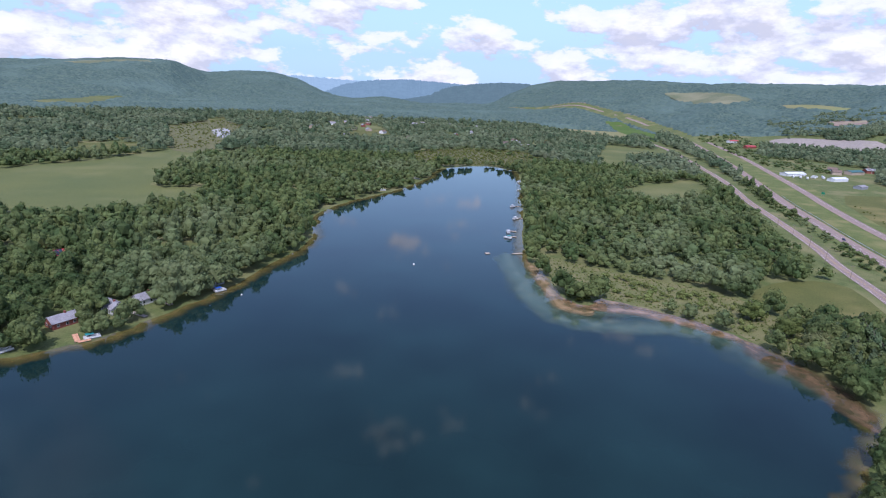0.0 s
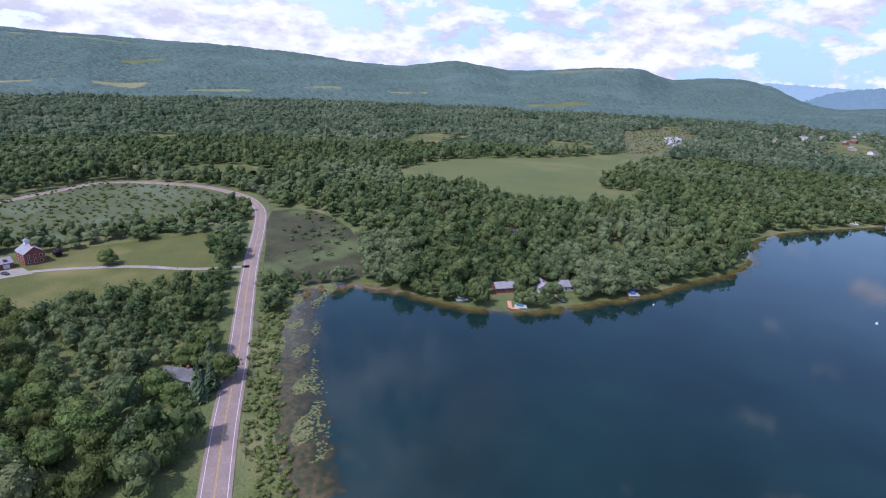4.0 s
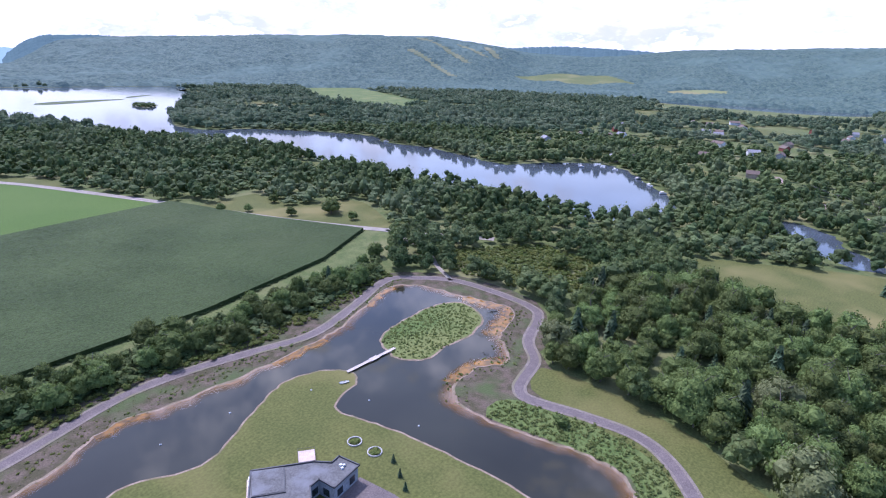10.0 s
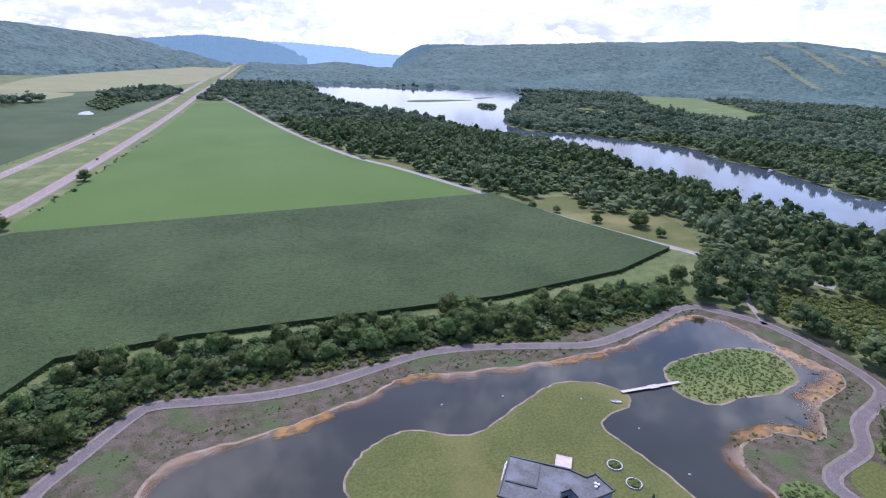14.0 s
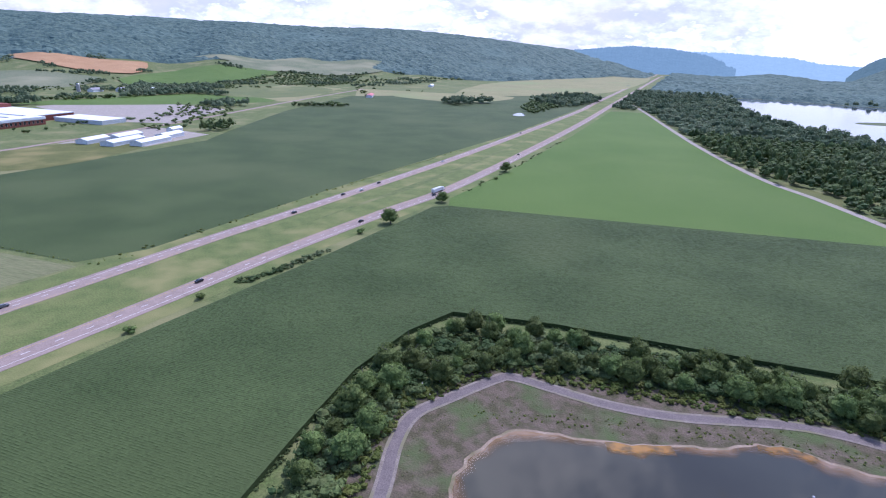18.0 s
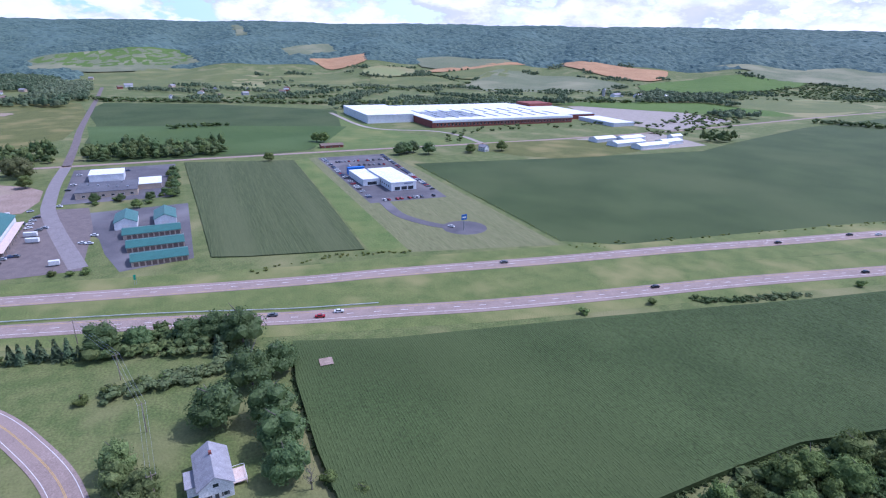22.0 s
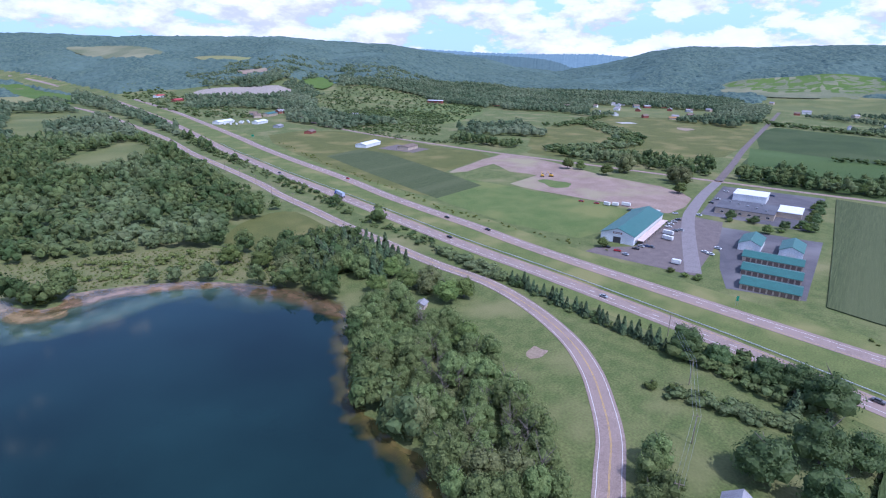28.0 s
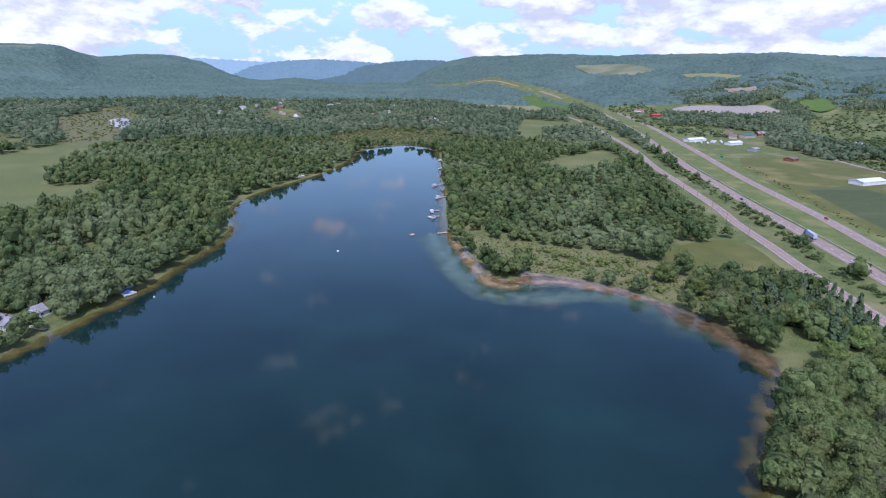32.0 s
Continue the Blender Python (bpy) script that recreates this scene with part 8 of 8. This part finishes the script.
# ---- poles, wires, rails, signs ----
P, H = along(county, 42.0, 20)
prev = None
for (x, y), h in zip(P, H):
    r = math.hypot(x, y)
    if r > 620 or r < 60 or (x > 0 and y < 330):
        prev = None
        continue
    px, py = x + math.sin(h) * 7.5, y - math.cos(h) * 7.5
    if x < 0:
        px, py = x - math.sin(h) * -7.5, y + math.cos(h) * -7.5
    pl = thing("utility_pole", "brown wooden utility pole with a crossarm", "utility pole", pose(px, py, 0, 0, 0, math.degrees(h)), "utility poles along the road")
    part("pole", rod(bmesh.new(), (0, 0, 0), (0, 0, 11), 0.17, 0.11, 8), POLE_WOOD, pl)
    part("crossarm", boxes((-0.07, -1.3, 10.1, 0.07, 1.3, 10.25)), POLE_WOOD, pl)
    for q in (-1.1, 0, 1.1):
        part("insulator", rod(bmesh.new(), (0, q, 10.25), (0, q, 10.5), 0.05, seg=6), STEEL, pl)
    if prev is not None:
        wire = thing("power_line", "thin sagging overhead wires between poles", "cable", group="overhead wires")
        for q in (-1.1, 0, 1.1):
            a, b = Vector((prev[0] - math.sin(prev[2]) * q, prev[1] + math.cos(prev[2]) * q, 10.5)), Vector((px - math.sin(h) * q, py + math.cos(h) * q, 10.5))
            bm = bmesh.new()
            pts = [a.lerp(b, s / 6) - Vector((0, 0, 4 * 0.7 * (s / 6) * (1 - s / 6))) for s in range(7)]
            for u, v in zip(pts[:-1], pts[1:]):
                rod(bm, u, v, 0.025, seg=4)
            part("wire", bm, DARK_TRIM, wire)
    prev = (px, py, h)
prev = None
for px, py in ((236, 52), (201, 34), (166, 24), (132, 20)):
    pl = thing("utility_pole", "brown wooden utility pole with a crossarm", "utility pole", pose(px, py, 0, 0, 0, 18), "utility poles beside the white house")
    part("pole", rod(bmesh.new(), (0, 0, 0), (0, 0, 11), 0.17, 0.11, 8), POLE_WOOD, pl)
    part("crossarm", boxes((-0.07, -1.3, 10.1, 0.07, 1.3, 10.25)), POLE_WOOD, pl)
    for q in (-1.1, 0, 1.1):
        part("insulator", rod(bmesh.new(), (0, q, 10.25), (0, q, 10.5), 0.05, seg=6), STEEL, pl)
    if prev is not None:
        wire = thing("power_line", "thin sagging overhead wires between poles", "cable", group="overhead wires")
        for q in (-1.1, 0, 1.1):
            a, b = Vector((prev[0] - 0.31 * q, prev[1] + 0.95 * q, 10.5)), Vector((px - 0.31 * q, py + 0.95 * q, 10.5))
            bm = bmesh.new()
            pts = [a.lerp(b, k / 6) - Vector((0, 0, 4 * 0.7 * (k / 6) * (1 - k / 6))) for k in range(7)]
            for u, v in zip(pts[:-1], pts[1:]):
                rod(bm, u, v, 0.03, seg=4)
            part("wire", bm, STEEL, wire)
    prev = (px, py)
RAIL = plain("dull_zinc", (0.55, 0.57, 0.57), rough=0.6)
rail = thing("guard_rail", "galvanised guard rail on posts in the median", "guard rail")
seg = near_way[(near_way[:, 1] > -70) & (near_way[:, 1] < 700)]
part("beam", ribbon(seg, 8.25, 7.95, 0.75, RAIL, "beam", 0.32), None, rail)
P, H = along(seg, 8.0)
post = to_mesh(boxes((-0.06, -0.06, 0, 0.06, 0.06, 0.72)), "post", STEEL)
for (x, y), h in zip(P, H):
    o = part("post", post, None, rail)
    o.location = (x - math.sin(h) * 8.1, y + math.cos(h) * 8.1, 0)
bill = thing("pylon_sign", "tall steel pylon with a small blue sign panel", "sign", pose(313, -155, 0, 0, 0, 10))
part("pole", rod(bmesh.new(), (0, 0, 0), (0, 0, 9), 0.3, 0.25, 10), STEEL, bill)
pan = part("panel", boxes((-0.2, -2.0, 7.2, 0.2, 2.0, 10.8)), plain("blue_sign", (0.02, 0.12, 0.4)), bill)
part("letter_bar", boxes((-0.23, -1.4, 8.6, -0.2, 1.4, 9.4)), TRIM, pan)
tagged(new("turning_circle", flat(np.array([(318 + 15 * math.cos(a), -158 + 15 * math.sin(a)) for a in np.arange(0, 6.28, 0.35)]), 0.12, "turning_circle", BLACKTOP)), "dark asphalt turning circle", "driveway", kind="structure")
car(322, -150, 40, "white", 0.14, where="parked at the turning circle")
for x, y, turn, w in ((484, 708, 20, 4.5), (292, 35, 10, 1.2)):
    s = thing("road_sign", "green highway sign on two steel posts", "sign", pose(x, y, 0, 0, 0, turn))
    for q in (-0.35, 0.35):
        part("post", rod(bmesh.new(), (0, q * w, 0), (0, q * w, 5), 0.08, seg=6), STEEL, s)
    part("panel", boxes((-0.05, -w / 2, 2.6, 0.05, w / 2, 5.2)), plain("green_sign", (0.01, 0.30, 0.16)), s)
YELLOW = plain("yellow_machine_paint", (0.62, 0.36, 0.03), rough=0.5)
for x, y, turn in ((520, 262, 30), (526, 255, 80)):
    s = thing("excavator", "yellow tracked excavator on the bare building ground", "excavator", pose(x, y, 0.1, 0, 0, turn), "machines on the building ground")
    for q in (-1.3, 1.3):
        part("track", boxes((-2.2, q - 0.35, 0, 2.2, q + 0.35, 0.9), bevel=0.2), RUBBER, s)
    part("body", boxes((-2.0, -1.4, 0.95, 1.4, 1.4, 2.2), bevel=0.15), YELLOW, s)
    part("cab", boxes((0.2, -1.3, 2.2, 1.6, 0, 3.2), bevel=0.1), GLASS, s)
    part("boom", rod(bmesh.new(), (1.2, 0.4, 2.0), (4.6, 0.4, 4.6), 0.28, 0.2, 6), YELLOW, s)
    part("arm", rod(bmesh.new(), (4.6, 0.4, 4.6), (6.2, 0.4, 1.6), 0.2, 0.15, 6), YELLOW, s)
    part("bucket", boxes((5.6, -0.1, 0.7, 6.6, 0.9, 1.6), bevel=0.1), STEEL, s)
# bare patches
tagged(new("bare_patch", flat(np.array([(179.5, -37.5), (184.6, -37.9), (184.9, -33.0), (179.8, -32.6)]), 2.42, "bare_patch", DIRT)), "square pinkish bare patch in the corn", "soil", kind="structure")
for x, y, w, nm in ((187, 90, 5, "bare_patch"), (62, -172, 5, "bare_patch")):
    o = np.array([(x + w * math.cos(a) * (1 + 0.3 * math.sin(3 * a + x)), y + w * 0.9 * math.sin(a) * (1 + 0.25 * math.cos(2 * a))) for a in np.arange(0, 6.28, 0.4)])
    tagged(new(nm, flat(o, 0.07, nm, DIRT)), "bare pinkish patch of soil", "soil", kind="structure")

# ---- corn rows ----
corn_in = np.array(CORN_NEAR, float)
Vc, Fc = [], []
rng = np.random.RandomState(31)
for yy in np.arange(-410, -23, 0.95):
    xs = np.arange(-255, 200, 1.7) + rng.uniform(-0.85, 0.85)
    ok = inside(xs, np.full(len(xs), yy), corn_in) & inside(xs + 1.7, np.full(len(xs), yy), corn_in)
    xs = xs[ok]
    n = len(xs)
    if not n:
        continue
    z0, z1 = 2.05, 2.1 + rng.uniform(0.02, 0.14, n)
    j = rng.uniform(-0.15, 0.15, n)
    for q in range(n):
        x, zt = xs[q], z1[q]
        b = len(Vc)
        Vc += [(x, yy - 0.42, z0), (x + 1.75, yy - 0.42, z0), (x + 1.65, yy + j[q], zt), (x, yy + j[q], zt - 0.03), (x, yy + 0.42, z0), (x + 1.75, yy + 0.42, z0)]
        Fc += [(b, b + 1, b + 2, b + 3), (b + 3, b + 2, b + 5, b + 4)]
tagged(new("corn_rows", mesh_of("corn_rows", Vc, Fc, CORN)), "straight rows of tall green corn", "corn", kind="stuff")

# ---- the lake: docks, boats, buoys, lily pads ----
PLANK = to_mesh(boxes((-0.14, -1.1, 0, 0.14, 1.1, 0.05)), "plank", WOOD)
PLANK_P = to_mesh(boxes((-0.14, -1.1, 0, 0.14, 1.1, 0.05)), "plank", surface("orange_planks", (0.60, 0.30, 0.18), (0.68, 0.38, 0.24), scale=1.0, fine=6.0, rough=0.8, bump=0.2))


def dock(x, y, turn, l, label, plank=None, w=2.2):
    t = thing("dock", label, "dock", pose(x, y, 0, 0, 0, turn), "docks on the lakes")
    n = int(l / 0.3)
    for k in range(n):
        p = part("plank", plank or PLANK, None, t)
        p.matrix_basis = Matrix.LocRotScale((k * 0.3, 0, 0.45), None, (1, w / 2.2, 1))
    for k in range(0, int(l) + 1, 3):
        for s in (-1, 1):
            part("pile", rod(bmesh.new(), (k, s * w * 0.46, -0.4), (k, s * w * 0.46, 0.9), 0.08, seg=6), POLE_WOOD, t)
    for s in (-1, 1):
        part("beam", boxes((0, s * w * 0.42 - 0.06, 0.3, l, s * w * 0.42 + 0.06, 0.44)), POLE_WOOD, t)
    return t


def pontoon(x, y, turn, colour, label):
    t = thing("pontoon_boat", label, "boat", pose(x, y, 0.05, 0, 0, turn), "boats on the lakes")
    for s in (-0.85, 0.85):
        part("float", rod(bmesh.new(), (-3.2, s, 0.25), (3.2, s, 0.25), 0.32, seg=10), STEEL, t)
    part("deck", boxes((-3.3, -1.25, 0.55, 3.1, 1.25, 0.65)), TRIM, t)
    part("fence", boxes((-3.2, -1.2, 0.65, 3.0, -1.14, 1.3), (-3.2, 1.14, 0.65, 3.0, 1.2, 1.3), (-3.2, -1.2, 0.65, -3.14, 1.2, 1.3)), TRIM, t)
    part("canopy", boxes((-2.6, -1.2, 2.3, 0.6, 1.2, 2.42), bevel=0.05), plain("canopy_" + colour, dict(teal=(0.03, 0.3, 0.32), blue=(0.03, 0.12, 0.5), white=(0.75, 0.75, 0.75))[colour]), t)
    for q in (-2.4, 0.4):
        for s in (-1.1, 1.1):
            part("canopy_post", rod(bmesh.new(), (q, s, 0.65), (q, s, 2.3), 0.03, seg=5), STEEL, t)
    part("seat", boxes((-2.8, -0.9, 0.65, -2.0, 0.9, 1.1), (1.8, -0.9, 0.65, 2.6, 0.9, 1.1), bevel=0.05), TRIM, t)
    return t


dock(-158, 221, -50, 9, "orange-brown wooden dock in an L shape", PLANK_P)
dock(-152, 214, 40, 5, "short arm of the orange-brown wooden dock", PLANK_P)
pontoon(-149, 219, 40, "teal", "small pontoon boat with a teal canopy at the dock")
pontoon(-175, 203, 60, "white", "small moored boat with a pale canopy")
dock(-147, 247, -25, 10, "grey wooden dock on the lake shore")
dock(-139, 262, -35, 7, "weathered wooden dock on the lake shore")
pontoon(-118, 281, 50, "blue", "white pontoon boat with a blue canopy")
dock(-124, 284, -40, 7, "grey wooden dock beside the boat")
for x, y, c in ((69, 545, "white"), (66, 492, "white"), (54, 442, "white"), (52, 424, "teal"), (88, 640, "white"), (94, 700, "white"), (-66, 600, "white"), (-58, 640, "blue"), (-34, 690, "white")):
    dock(x + (7 if x > 0 else -8), y + 2, 180 if x > 0 else 0, 7, "grey wooden dock reaching into the lake")
    pontoon(x, y - 2, _cr.uniform(0, 180), c, "white pontoon boat moored beside a dock")
dock(58, 381, 200, 8, "low grey dock at the wood's corner")
for x, y in ((-600, -215), (-570, -180), (-545, -160), (-520, -140), (-590, -250), (-560, -440), (-565, -520)):
    dock(x - 6, y, 10, 9, "wooden dock on the silvery lake")
    pontoon(x + 4, y + 4, _cr.uniform(0, 180), "white", "white boat moored on the silvery lake")
for x, y, r, tx in ((-17, 344, 0.45, "small white buoy floating on the lake"), (-105, 277, 0.3, "small white buoy near the shore")):
    b = thing("buoy", tx, "buoy", pose(x, y, 0.1))
    bm = bmesh.new()
    bmesh.ops.create_uvsphere(bm, u_segments=12, v_segments=8, radius=r * 1.6)
    part("float", bm, TRIM, b)
    part("stem", rod(bmesh.new(), (0, 0, r), (0, 0, r * 3), 0.06, seg=6), TRIM, b)
raft = thing("swim_raft", "square brown wooden swim raft on the lake", "raft", pose(33, 377, 0.06, 0, 0, 20))
for k in range(10):
    p = part("plank", PLANK, None, raft)
    p.matrix_basis = Matrix.LocRotScale((-1.4 + k * 0.31, 0, 0.4), None, (1, 1.3, 1))
part("hull", boxes((-1.6, -1.4, 0, 1.6, 1.4, 0.39)), POLE_WOOD, raft)
# the footbridge to the island and the rowing boat
PLANK_W = to_mesh(boxes((-0.14, -1.1, 0, 0.14, 1.1, 0.05)), "plank", surface("bleached_planks", (0.56, 0.47, 0.43), (0.64, 0.56, 0.51), scale=1.0, fine=6.0, rough=0.8, bump=0.2))
bridge = thing("footbridge", "pale wooden footbridge with a wider middle platform", "bridge", pose(-125.5, -134.5, 0.15, 0, 0, 176.5))
for k in range(80):
    p = part("plank", PLANK_W, None, bridge)
    wide = 2.2 if 36 < k < 50 else 1.4
    p.matrix_basis = Matrix.LocRotScale((k * 0.31, 0, 0.5), None, (1, wide / 2.2, 1))
for s in (-0.5, 0.5):
    part("beam", boxes((0, s - 0.08, 0.3, 24.6, s + 0.08, 0.5)), POLE_WOOD, bridge)
for k in range(0, 25, 4):
    part("pile", rod(bmesh.new(), (k, 0, -0.4), (k, 0, 0.4), 0.12, seg=6), POLE_WOOD, bridge)
boat = thing("rowing_boat", "small grey-white rowing boat beside the bridge", "boat", pose(-120, -130.5, 0.1, 0, 0, 150))
bm = bmesh.new()
bmesh.ops.create_uvsphere(bm, u_segments=14, v_segments=8, radius=1.0, matrix=pose(0, 0, 0.45) @ Matrix.Diagonal((1.9, 0.7, 0.5, 1)))
bmesh.ops.delete(bm, geom=[v for v in bm.verts if v.co.z > 0.5], context="VERTS")
bmesh.ops.solidify(bm, geom=list(bm.faces), thickness=0.06)
part("hull", bm, TRIM, boat)
part("thwart", boxes((-0.2, -0.62, 0.3, 0.1, 0.62, 0.36), (0.8, -0.5, 0.3, 1.05, 0.5, 0.36)), WOOD, boat)
for x, y in ((-109.5, -136), (-62, -148), (-84, -146), (-118, -116), (-118, -94)):
    b = thing("pond_float", "small white float on the pond", "buoy", pose(x, y, 0.12), "white floats on the pond")
    bm = bmesh.new()
    bmesh.ops.create_uvsphere(bm, u_segments=10, v_segments=6, radius=0.35)
    part("float", bm, TRIM, b)
    part("cap", rod(bmesh.new(), (0, 0, 0.3), (0, 0, 0.5), 0.08, seg=6), DARK_TRIM, b)
log = thing("driftwood", "pale bleached fallen log on bare soil", "log", pose(55, -158, 0, 0, 0, 130))
part("stem", rod(bmesh.new(), (-4, 0, 0.3), (4, 0, 0.5), 0.35, 0.18, 8), CONCRETE, log)
part("branch", rod(bmesh.new(), (0, 0, 0.4), (2.2, 1.6, 0.9), 0.14, 0.05, 6), CONCRETE, log)
PADS = surface("lily_pads", (0.12, 0.145, 0.045), (0.18, 0.185, 0.07), scale=0.3, fine=2.0, rough=0.5, bump=0.1, island=0.3)
pad = np.array([(0.0, 0, 0)] + [(math.cos(a), math.sin(a), 0.02) for a in np.arange(0.2, 6.2, 0.75)])
padF = np.array([(0, k, k + 1) for k in range(1, len(pad) - 1)])
rng = np.random.RandomState(44)
shore = lake_o[2:24]
S = []
for _ in range(9000):
    k = rng.randint(0, len(shore) - 1)
    p = shore[k] + (shore[k + 1] - shore[k]) * rng.uniform()
    d = shore[k + 1] - shore[k]
    n = np.array([d[1], -d[0]]) / np.linalg.norm(d)
    q = p + n * rng.uniform(0.5, 19) * rng.uniform(0.2, 1)
    if math.sin(q[0] / 6.5) * math.sin(q[1] / 5.0) + 0.5 * math.sin(q[0] / 2.1 + q[1] / 2.9) > 0.1 and inside(np.array([q[0]]), np.array([q[1]]), lake_o)[0]:
        s = rng.uniform(0.25, 0.6)
        S.append((q[0], q[1], 0.1, s, 1, rng.uniform(0, 6), 0))
joined("lily_pads", np.array(S), [(pad, padF)], PADS, "patches of yellow-green lily pads on the shallow water", "water plants")
